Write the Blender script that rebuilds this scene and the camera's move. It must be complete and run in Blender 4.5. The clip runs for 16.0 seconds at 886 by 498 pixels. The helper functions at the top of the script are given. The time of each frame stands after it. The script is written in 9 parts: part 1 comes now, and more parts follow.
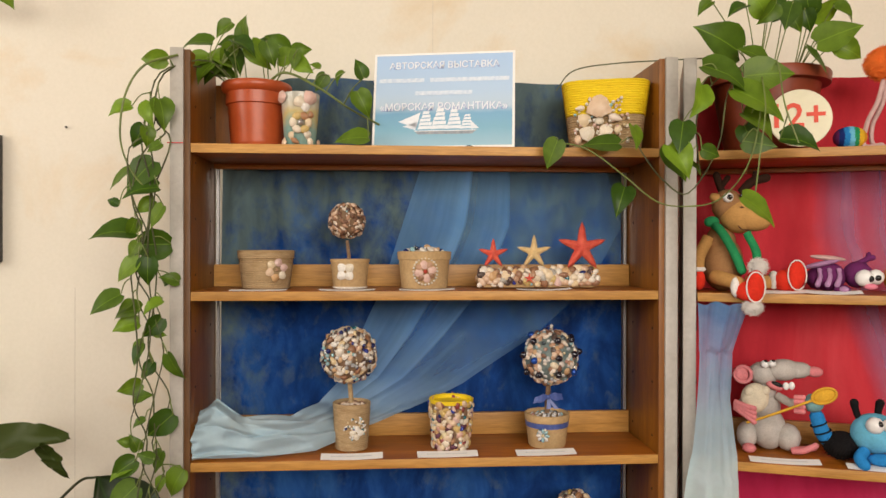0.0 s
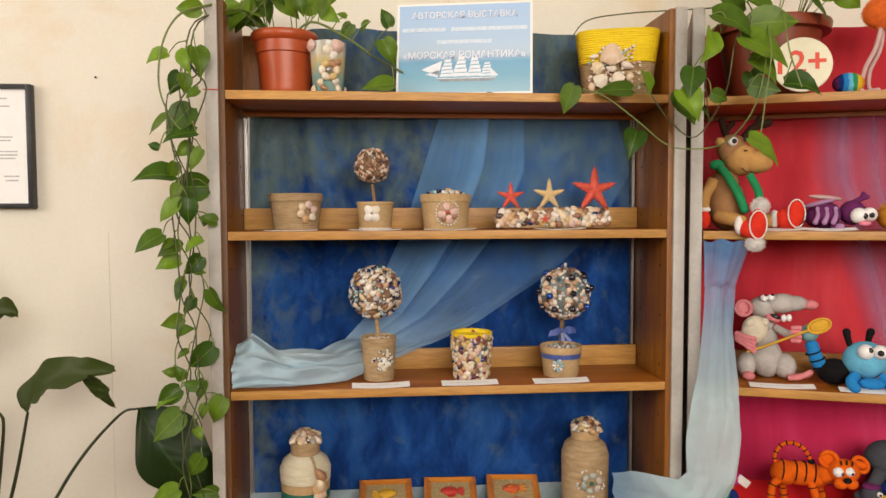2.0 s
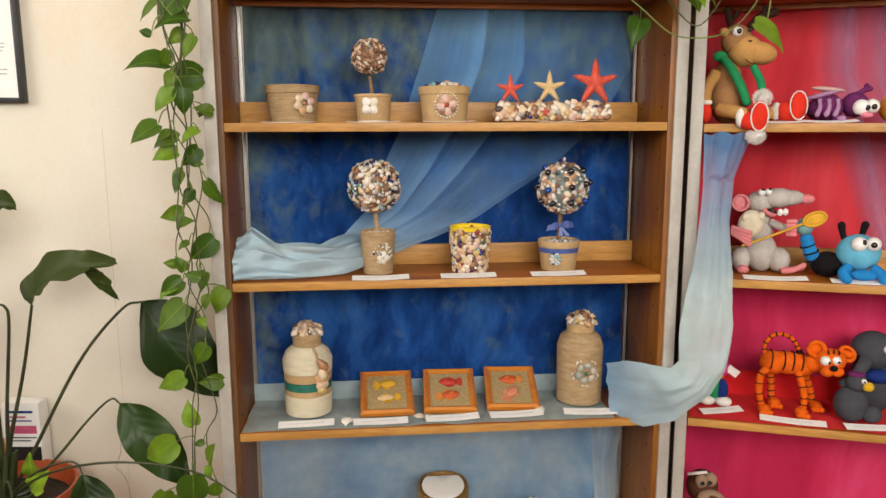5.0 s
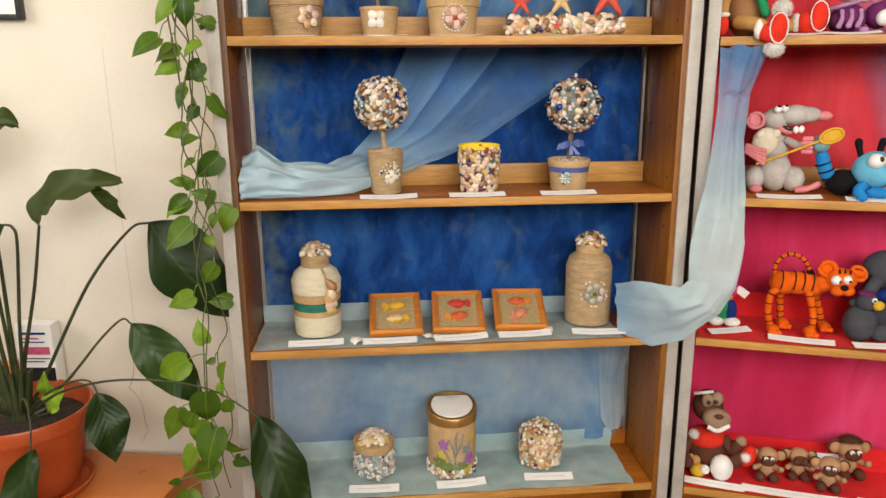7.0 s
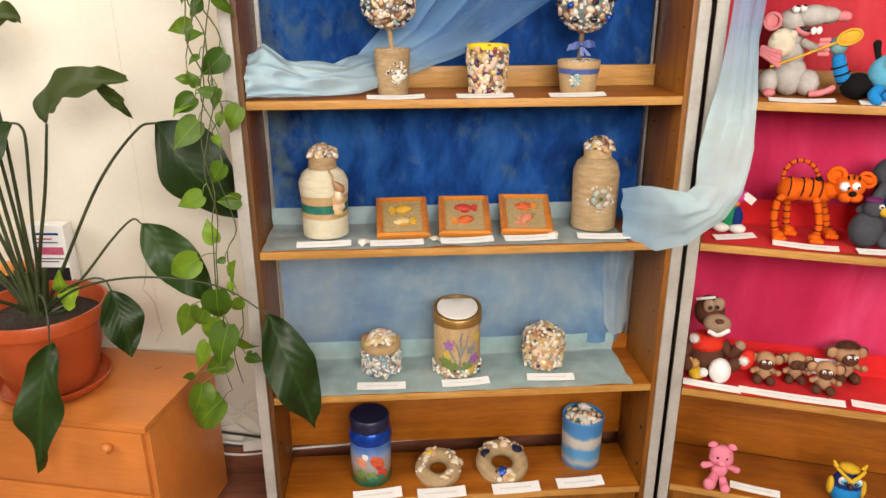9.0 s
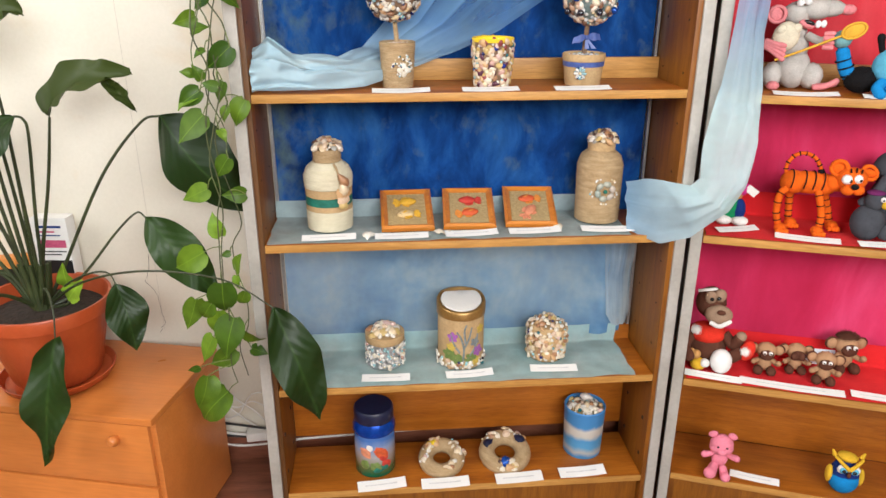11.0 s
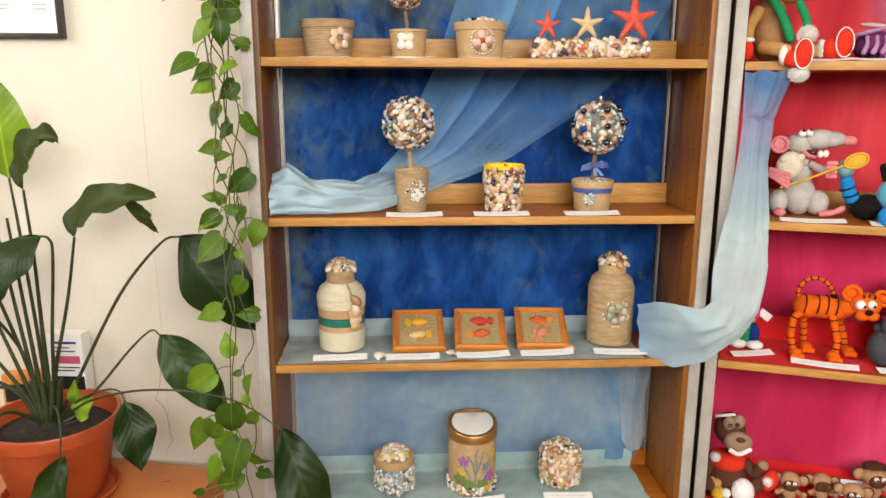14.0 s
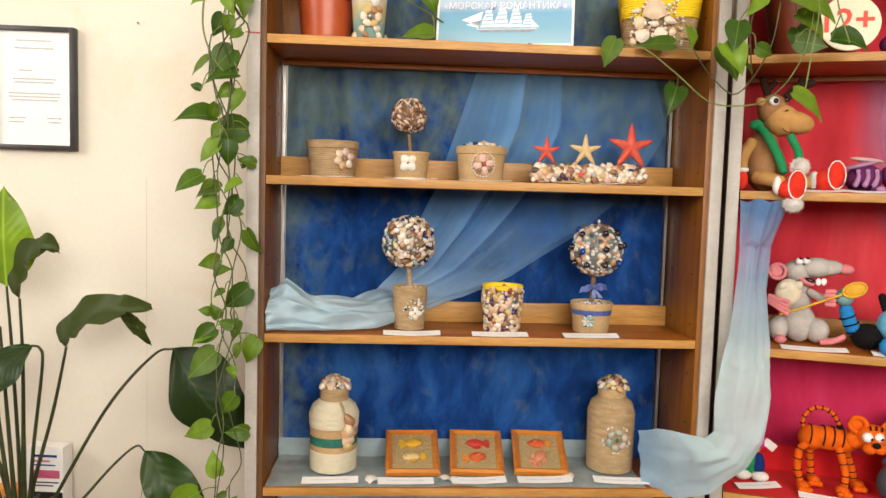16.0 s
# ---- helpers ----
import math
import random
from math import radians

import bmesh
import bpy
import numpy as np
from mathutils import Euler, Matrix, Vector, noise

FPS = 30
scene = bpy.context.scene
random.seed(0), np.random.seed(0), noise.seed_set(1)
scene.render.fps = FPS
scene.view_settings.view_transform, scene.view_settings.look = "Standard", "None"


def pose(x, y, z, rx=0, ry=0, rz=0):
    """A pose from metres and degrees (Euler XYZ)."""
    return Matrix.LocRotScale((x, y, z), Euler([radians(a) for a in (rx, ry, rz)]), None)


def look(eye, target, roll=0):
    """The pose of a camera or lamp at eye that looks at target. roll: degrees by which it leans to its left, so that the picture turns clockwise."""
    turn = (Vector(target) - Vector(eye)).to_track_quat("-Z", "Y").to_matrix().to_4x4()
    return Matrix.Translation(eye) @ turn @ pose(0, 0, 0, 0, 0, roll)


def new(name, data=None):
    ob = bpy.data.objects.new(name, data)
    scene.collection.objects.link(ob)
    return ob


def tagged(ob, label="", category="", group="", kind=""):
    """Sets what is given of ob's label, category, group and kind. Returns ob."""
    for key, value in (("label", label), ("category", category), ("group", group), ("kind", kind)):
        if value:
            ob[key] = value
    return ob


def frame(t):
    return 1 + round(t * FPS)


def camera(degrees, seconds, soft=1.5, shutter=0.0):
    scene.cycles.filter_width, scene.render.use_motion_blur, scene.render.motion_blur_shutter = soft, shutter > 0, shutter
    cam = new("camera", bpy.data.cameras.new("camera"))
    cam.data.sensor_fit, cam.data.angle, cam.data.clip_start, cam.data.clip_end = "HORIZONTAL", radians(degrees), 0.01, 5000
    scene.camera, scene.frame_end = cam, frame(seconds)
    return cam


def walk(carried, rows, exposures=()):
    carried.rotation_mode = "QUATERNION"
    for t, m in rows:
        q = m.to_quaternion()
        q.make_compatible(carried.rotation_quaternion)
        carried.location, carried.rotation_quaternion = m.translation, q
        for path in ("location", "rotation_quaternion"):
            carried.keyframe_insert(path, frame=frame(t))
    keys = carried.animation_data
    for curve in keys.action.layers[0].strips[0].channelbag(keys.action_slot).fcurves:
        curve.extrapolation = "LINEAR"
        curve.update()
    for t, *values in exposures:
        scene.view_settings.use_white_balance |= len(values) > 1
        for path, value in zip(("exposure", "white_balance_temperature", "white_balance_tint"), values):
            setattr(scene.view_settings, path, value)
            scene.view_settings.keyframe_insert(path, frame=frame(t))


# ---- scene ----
cam = camera(62.9, 16.0)
PATH = [
    (0, (0.387, -1.419, 1.516), (0.526, 0.576, 1.51), 0.1),
    (0.5, (0.352, -1.443, 1.508), (0.524, 0.549, 1.474), 0.5),
    (1, (0.33, -1.472, 1.5), (0.51, 0.52, 1.476), 0.5),
    (1.5, (0.317, -1.502, 1.488), (0.503, 0.488, 1.418), 0.1),
    (2, (0.31, -1.501, 1.469), (0.481, 0.489, 1.365), -0.2),
    (2.5, (0.313, -1.492, 1.464), (0.481, 0.497, 1.335), -0.3),
    (3, (0.298, -1.487, 1.451), (0.478, 0.501, 1.323), -0.2),
    (3.5, (0.297, -1.494, 1.451), (0.46, 0.494, 1.303), -1.2),
    (4, (0.305, -1.506, 1.444), (0.465, 0.477, 1.238), -0.9),
    (4.5, (0.308, -1.512, 1.432), (0.479, 0.462, 1.158), -0.6),
    (4.7, (0.301, -1.51, 1.424), (0.487, 0.459, 1.129), -0.2),
    (7, (0.293, -1.501, 1.364), (0.458, 0.433, 0.882), -0.4),
    (7.5, (0.292, -1.504, 1.349), (0.445, 0.42, 0.826), -0.2),
    (8, (0.297, -1.507, 1.337), (0.441, 0.414, 0.798), -0.4),
    (8.5, (0.302, -1.515, 1.332), (0.435, 0.377, 0.699), -0.0),
    (9, (0.297, -1.521, 1.327), (0.431, 0.352, 0.638), -0.1),
    (9.2, (0.286, -1.516, 1.345), (0.419, 0.333, 0.594), 0.0),
    (11.3, (0.27, -1.518, 1.344), (0.424, 0.345, 0.632), 0.0),
    (11.5, (0.277, -1.521, 1.33), (0.421, 0.358, 0.66), 0.0),
    (12, (0.277, -1.525, 1.334), (0.421, 0.374, 0.722), -0.4),
    (12.5, (0.278, -1.533, 1.334), (0.418, 0.385, 0.787), -0.2),
    (13, (0.281, -1.529, 1.351), (0.422, 0.398, 0.834), -0.1),
    (13.5, (0.277, -1.522, 1.361), (0.41, 0.412, 0.872), 0.2),
    (14, (0.28, -1.521, 1.37), (0.394, 0.427, 0.935), 0.2),
    (14.5, (0.278, -1.521, 1.372), (0.388, 0.44, 0.998), 0.2),
    (15, (0.283, -1.519, 1.382), (0.399, 0.453, 1.067), 0.6),
    (15.5, (0.275, -1.511, 1.387), (0.399, 0.47, 1.14), 1.3),
    (16, (0.28, -1.51, 1.396), (0.397, 0.482, 1.25), 1.6),
]
EXPOSURES = [(0.0, -0.24, 6750, 16), (1.5, -0.23, 6650, 16), (3.0, -0.12, 6550, 15), (4.5, -0.04, 6450, 14), (8.0, 0.25, 6460, 13), (9.0, 0.39, 6400, 13), (11.5, 0.46, 5800, 11), (12.5, 0.37, 5800, 10), (14.0, 0.29, 6300, 12), (16.0, 0.17, 6520, 14)]
walk(cam, [(t, look(eye, target, roll)) for t, eye, target, roll in PATH], EXPOSURES)

# ---- world, lamps, exposure ----
world = bpy.data.worlds.new("sky")
world.use_nodes = True
scene.world = world
wn = world.node_tree.nodes
sky = wn.new("ShaderNodeTexSky")
sky.sky_type = "NISHITA"
sky.sun_disc = False
sky.sun_elevation, sky.sun_rotation = radians(35), radians(200)
wn["Background"].inputs["Strength"].default_value = 0.1
world.node_tree.links.new(sky.outputs[0], wn["Background"].inputs["Color"])


def window_light(name, eye, target, w, h, watts, colour):
    data = bpy.data.lights.new(name, "AREA")
    data.shape, data.size, data.size_y = "RECTANGLE", w, h
    data.energy, data.color = watts, colour
    ob = new(name, data)
    ob.matrix_world = look(eye, target)
    return ob


# ---- mesh helpers ----
def finish(bm, name, mats, sharp=38):
    me = bpy.data.meshes.new(name)
    bmesh.ops.recalc_face_normals(bm, faces=bm.faces)
    bm.to_mesh(me)
    bm.free()
    for m in mats if isinstance(mats, (list, tuple)) else [mats]:
        me.materials.append(m)
    me.polygons.foreach_set("use_smooth", [True] * len(me.polygons))
    me.set_sharp_from_angle(angle=radians(sharp))
    return me


def part(name, bm, mats, parent=None, label="", at=None, sharp=38):
    ob = new(name, finish(bm, name, mats, sharp))
    if parent is not None:
        ob.parent = parent
    if at is not None:
        ob.matrix_basis = at
    if label:
        ob["label"] = label
    return ob


def thing(name, m, label, category, group="", kind=""):
    ob = new(name)
    ob.empty_display_size = 0.03
    ob.matrix_basis = m
    return tagged(ob, label, category, group, kind)


def piece(name, me, parent, m):
    ob = new(name, me)
    ob.parent = parent
    ob.matrix_basis = m
    return ob


def box(bm, x0, x1, y0, y1, z0, z1, bevel=0.0, mi=0, m=None):
    r = bmesh.ops.create_cube(bm, size=1.0, matrix=Matrix.LocRotScale(((x0 + x1) / 2, (y0 + y1) / 2, (z0 + z1) / 2), None, (x1 - x0, y1 - y0, z1 - z0)))
    vs = r["verts"]
    fs = set(f for v in vs for f in v.link_faces)
    if bevel:
        es = list(set(e for v in vs for e in v.link_edges))
        out = bmesh.ops.bevel(bm, geom=es, offset=bevel, segments=2, affect="EDGES", profile=0.6)
        fs = set(out["faces"]) | set(f for f in fs if f.is_valid)
        vs = list(set(v for f in fs for v in f.verts))
    for f in fs:
        f.material_index = mi
    if m is not None:
        bmesh.ops.transform(bm, matrix=m, verts=vs)
    return vs


def boxed(x0, x1, y0, y1, z0, z1, bevel=0.0):
    bm = bmesh.new()
    box(bm, x0, x1, y0, y1, z0, z1, bevel)
    return bm


def lathe(bm, prof, seg=40, mi=0, m=None, wob=0.0, seed=0):
    rings = []
    for r, z in prof:
        ring = []
        for i in range(seg):
            a = 2 * math.pi * i / seg
            k = 1 + wob * noise.noise((math.cos(a) * 1.7 + seed, math.sin(a) * 1.7, z * 14))
            v = Vector((r * k * math.cos(a), r * k * math.sin(a), z))
            ring.append(bm.verts.new(m @ v if m is not None else v))
        rings.append(ring)
    for a, b in zip(rings, rings[1:]):
        for i in range(seg):
            f = bm.faces.new((a[i], a[(i + 1) % seg], b[(i + 1) % seg], b[i]))
            f.material_index = mi
    for ring, r in ((rings[0], prof[0][0]), (rings[-1], prof[-1][0])):
        if r > 1e-6:
            bm.faces.new(ring).material_index = mi
    return bm


def coil(r0, z0, r1, z1, n, deep=0.0012):
    """A profile wound with n turns of cord."""
    out = []
    for i in range(n):
        for k, d in ((0.08, 0), (0.5, deep), (0.92, 0)):
            f = (i + k) / n
            out.append((r0 + (r1 - r0) * f + d, z0 + (z1 - z0) * f))
    return out


def blob(bm, c, r, mi=0, rot=(0, 0, 0), m=None, sub=2):
    r = (r, r, r) if isinstance(r, (int, float)) else r
    mm = Matrix.LocRotScale(c, Euler([radians(a) for a in rot]), r)
    if m is not None:
        mm = m @ mm
    vs = bmesh.ops.create_icosphere(bm, subdivisions=sub, radius=1.0, matrix=mm)["verts"]
    for f in set(f for v in vs for f in v.link_faces):
        f.material_index = mi
    return vs


def smooth_path(pts, n=8):
    pts = [Vector(p) for p in pts]
    if len(pts) < 3:
        return pts
    out = []
    ext = [2 * pts[0] - pts[1]] + pts + [2 * pts[-1] - pts[-2]]
    for i in range(1, len(ext) - 2):
        a, b, c, d = ext[i - 1:i + 3]
        for k in range(n):
            t = k / n
            out.append(0.5 * (2 * b + (c - a) * t + (2 * a - 5 * b + 4 * c - d) * t * t + (3 * b - a - 3 * c + d) * t ** 3))
    out.append(pts[-1])
    return out


def tube(bm, pts, r0, r1=None, seg=8, mi=0, n=8):
    pts = smooth_path(pts, n)
    r1 = r0 if r1 is None else r1
    rings = []
    side = Vector((0.31, 0.2, 0.93))
    for i, p in enumerate(pts):
        d = (pts[min(i + 1, len(pts) - 1)] - pts[max(i - 1, 0)]).normalized()
        a = d.cross(side)
        if a.length < 1e-3:
            a = d.cross(Vector((1, 0, 0)))
        a.normalize()
        b = d.cross(a)
        r = r0 + (r1 - r0) * i / max(len(pts) - 1, 1)
        rings.append([bm.verts.new(p + r * (math.cos(2 * math.pi * k / seg) * a + math.sin(2 * math.pi * k / seg) * b)) for k in range(seg)])
    for a, b in zip(rings, rings[1:]):
        for i in range(seg):
            bm.faces.new((a[i], a[(i + 1) % seg], b[(i + 1) % seg], b[i])).material_index = mi
    bm.faces.new(rings[0]).material_index = mi
    bm.faces.new(rings[-1]).material_index = mi


def spikes(bm, c, r, count, size, seed=1, mi=0, thin=0.16):
    """Short hairs standing out all round an ellipsoid."""
    rng = random.Random(seed)
    r = (r, r, r) if isinstance(r, (int, float)) else r
    for i in range(count):
        z = 1 - 2 * (i + 0.5) / count
        a = i * 2.399963
        d = Vector((math.sqrt(1 - z * z) * math.cos(a), math.sqrt(1 - z * z) * math.sin(a), z))
        p = Vector(c) + Vector((d.x * r[0], d.y * r[1], d.z * r[2]))
        w = (d + 0.7 * Vector((rng.uniform(-1, 1), rng.uniform(-1, 1), rng.uniform(-1, 1)))).normalized()
        s = w.orthogonal().normalized()
        q = w.cross(s)
        k = size * thin
        base = [bm.verts.new(p - w * size * 0.3 + k * (s * math.cos(t) + q * math.sin(t))) for t in (0, 2.09, 4.19)]
        tip = bm.verts.new(p + w * size * rng.uniform(0.6, 1.2))
        for t in range(3):
            bm.faces.new((base[t], base[(t + 1) % 3], tip)).material_index = mi


def grid_sheet(bm, f, nu, nv, mi=0):
    uv = bm.loops.layers.uv.verify()
    vs = [[bm.verts.new(f(u / nu, v / nv)) for u in range(nu + 1)] for v in range(nv + 1)]
    for v in range(nv):
        for u in range(nu):
            face = bm.faces.new((vs[v][u], vs[v][u + 1], vs[v + 1][u + 1], vs[v + 1][u]))
            face.material_index = mi
            for loop, (a, b) in zip(face.loops, ((u, v), (u + 1, v), (u + 1, v + 1), (u, v + 1))):
                loop[uv].uv = (a / nu, b / nv)


def slab_sheet(bm, f, nu, nv, thick, mi=0):
    """A sheet of cloth with a thickness."""
    grid_sheet(bm, f, nu, nv, mi)
    bmesh.ops.recalc_face_normals(bm, faces=bm.faces)
    bmesh.ops.solidify(bm, geom=bm.faces[:], thickness=thick)


def frame_of(pos, nrm, size, spin=0.0):
    """A pose at pos whose z looks along nrm."""
    q = Vector(nrm).to_track_quat("Z", "Y").to_matrix().to_4x4()
    s = (size, size, size) if isinstance(size, (int, float)) else size
    return Matrix.Translation(pos) @ q @ Matrix.Rotation(spin, 4, "Z") @ Matrix.Diagonal((*s, 1))


def lerp_keys(keys, t):
    for (a, p), (b, q) in zip(keys, keys[1:]):
        if t <= b:
            k = (t - a) / (b - a)
            k = k * k * (3 - 2 * k) * 0.5 + k * 0.5
            return Vector(p).lerp(Vector(q), k)
    return Vector(keys[-1][1])


# ---- materials ----
def material(name, rough=0.6, metal=0.0):
    m = bpy.data.materials.new(name)
    m.use_nodes = True
    b = m.node_tree.nodes["Principled BSDF"]
    b.inputs["Roughness"].default_value, b.inputs["Metallic"].default_value = rough, metal
    return m, m.node_tree.nodes, m.node_tree.links, b


def coords(nd, ln, scale=(1, 1, 1), world_place=False):
    mp = nd.new("ShaderNodeMapping")
    mp.inputs["Scale"].default_value = scale
    if world_place:
        g = nd.new("ShaderNodeNewGeometry")
        ln.new(g.outputs["Position"], mp.inputs["Vector"])
    else:
        tc = nd.new("ShaderNodeTexCoord")
        ln.new(tc.outputs["Object"], mp.inputs["Vector"])
    return mp.outputs["Vector"]


def ramp(nd, ln, fac, stops, interp="LINEAR"):
    r = nd.new("ShaderNodeValToRGB")
    r.color_ramp.interpolation = interp
    while len(r.color_ramp.elements) < len(stops):
        r.color_ramp.elements.new(0.5)
    for e, (p, c) in zip(r.color_ramp.elements, stops):
        e.position, e.color = p, (*c, 1)
    ln.new(fac, r.inputs["Fac"])
    return r.outputs["Color"]


def noise_tex(nd, ln, vec, scale, detail=4.0, rough=0.55, dist=0.0):
    n = nd.new("ShaderNodeTexNoise")
    n.inputs["Scale"].default_value, n.inputs["Detail"].default_value = scale, detail
    n.inputs["Roughness"].default_value, n.inputs["Distortion"].default_value = rough, dist
    ln.new(vec, n.inputs["Vector"])
    return n.outputs["Fac"]


def mixed(nd, ln, a, b, fac, mode="MIX"):
    x = nd.new("ShaderNodeMix")
    x.data_type, x.blend_type = "RGBA", mode
    for s, v in ((6, a), (7, b)):
        if isinstance(v, tuple):
            x.inputs[s].default_value = (*v, 1)
        else:
            ln.new(v, x.inputs[s])
    if isinstance(fac, (int, float)):
        x.inputs[0].default_value = fac
    else:
        ln.new(fac, x.inputs[0])
    return x.outputs[2]


def bumped(nd, ln, b, height, strength=0.3, distance=0.002):
    n = nd.new("ShaderNodeBump")
    n.inputs["Strength"].default_value, n.inputs["Distance"].default_value = strength, distance
    ln.new(height, n.inputs["Height"])
    ln.new(n.outputs["Normal"], b.inputs["Normal"])


def plain(name, stops, scale=30.0, rough=0.6, metal=0.0, bump=0.2, bscale=200.0, stretch=(1, 1, 1), detail=4.0, sheen=0.0, coat=0.0, world_place=False, fine=0.25, distance=0.001):
    """Colour from a coarse noise, dulled a little by a finer one, with a fine relief."""
    m, nd, ln, b = material(name, rough, metal)
    v = coords(nd, ln, stretch, world_place)
    c = ramp(nd, ln, noise_tex(nd, ln, v, scale, detail), stops)
    f = noise_tex(nd, ln, v, bscale, 3.0)
    g = ramp(nd, ln, f, [(0.3, (1 - fine,) * 3), (0.7, (1, 1, 1))])
    ln.new(mixed(nd, ln, c, g, 1.0, "MULTIPLY"), b.inputs["Base Color"])
    if bump:
        bumped(nd, ln, b, f, bump, distance)
    if sheen:
        b.inputs["Sheen Weight"].default_value = sheen
    if coat:
        b.inputs["Coat Weight"].default_value = coat
        b.inputs["Coat Roughness"].default_value = 0.15
    return m


def varied(name, stops, rough=0.4, bump=0.3, bscale=300.0, metal=0.0, coat=0.0):
    """A colour of its own for every object, out of a ramp."""
    m, nd, ln, b = material(name, rough, metal)
    oi = nd.new("ShaderNodeObjectInfo")
    c = ramp(nd, ln, oi.outputs["Random"], stops, "CONSTANT")
    v = coords(nd, ln)
    f = noise_tex(nd, ln, v, bscale, 2.0)
    g = ramp(nd, ln, f, [(0.3, (0.72, 0.68, 0.62)), (0.65, (1, 1, 1))])
    ln.new(mixed(nd, ln, c, g, 1.0, "MULTIPLY"), b.inputs["Base Color"])
    if bump:
        bumped(nd, ln, b, f, bump, 0.0005)
    b.inputs["Coat Weight"].default_value = coat
    return m


def wood(name, dark, mid, light, along="x", rough=0.38, scale=1.0, coat=0.25, grain=0.8):
    m, nd, ln, b = material(name, rough)
    st = {"x": (2.2, 26, 26), "y": (26, 2.2, 26), "z": (26, 26, 2.2)}[along]
    v = coords(nd, ln, tuple(s * scale for s in st))
    oi = nd.new("ShaderNodeObjectInfo")
    add = nd.new("ShaderNodeVectorMath")
    add.operation = "ADD"
    ln.new(v, add.inputs[0])
    sc = nd.new("ShaderNodeMath")
    sc.operation = "MULTIPLY"
    sc.inputs[1].default_value = 37.0
    ln.new(oi.outputs["Random"], sc.inputs[0])
    ln.new(sc.outputs[0], add.inputs[1])
    v = add.outputs[0]
    g = noise_tex(nd, ln, v, 1.6, 6.0, 0.62, 0.6)
    c = ramp(nd, ln, g, [(0.28, dark), (0.5, mid), (0.72, light)])
    v2 = coords(nd, ln, tuple(s * scale * 5 for s in st))
    h = noise_tex(nd, ln, v2, 2.5, 3.0)
    k = ramp(nd, ln, h, [(0.35, (0.74, 0.7, 0.66)), (0.6, (1, 1, 1))])
    c = mixed(nd, ln, c, k, grain, "MULTIPLY")
    w = coords(nd, ln, (1, 1, 1), True)
    s = noise_tex(nd, ln, w, 5.0, 3.0)
    k2 = ramp(nd, ln, s, [(0.3, (0.82, 0.8, 0.78)), (0.65, (1.05, 1.03, 1.0))])
    ln.new(mixed(nd, ln, c, k2, 1.0, "MULTIPLY"), b.inputs["Base Color"])
    rr = nd.new("ShaderNodeMapRange")
    rr.inputs["To Min"].default_value, rr.inputs["To Max"].default_value = rough - 0.1, rough + 0.15
    ln.new(s, rr.inputs["Value"])
    ln.new(rr.outputs[0], b.inputs["Roughness"])
    bumped(nd, ln, b, h, 0.12, 0.0006)
    b.inputs["Coat Weight"].default_value = coat
    b.inputs["Coat Roughness"].default_value = 0.25
    return m


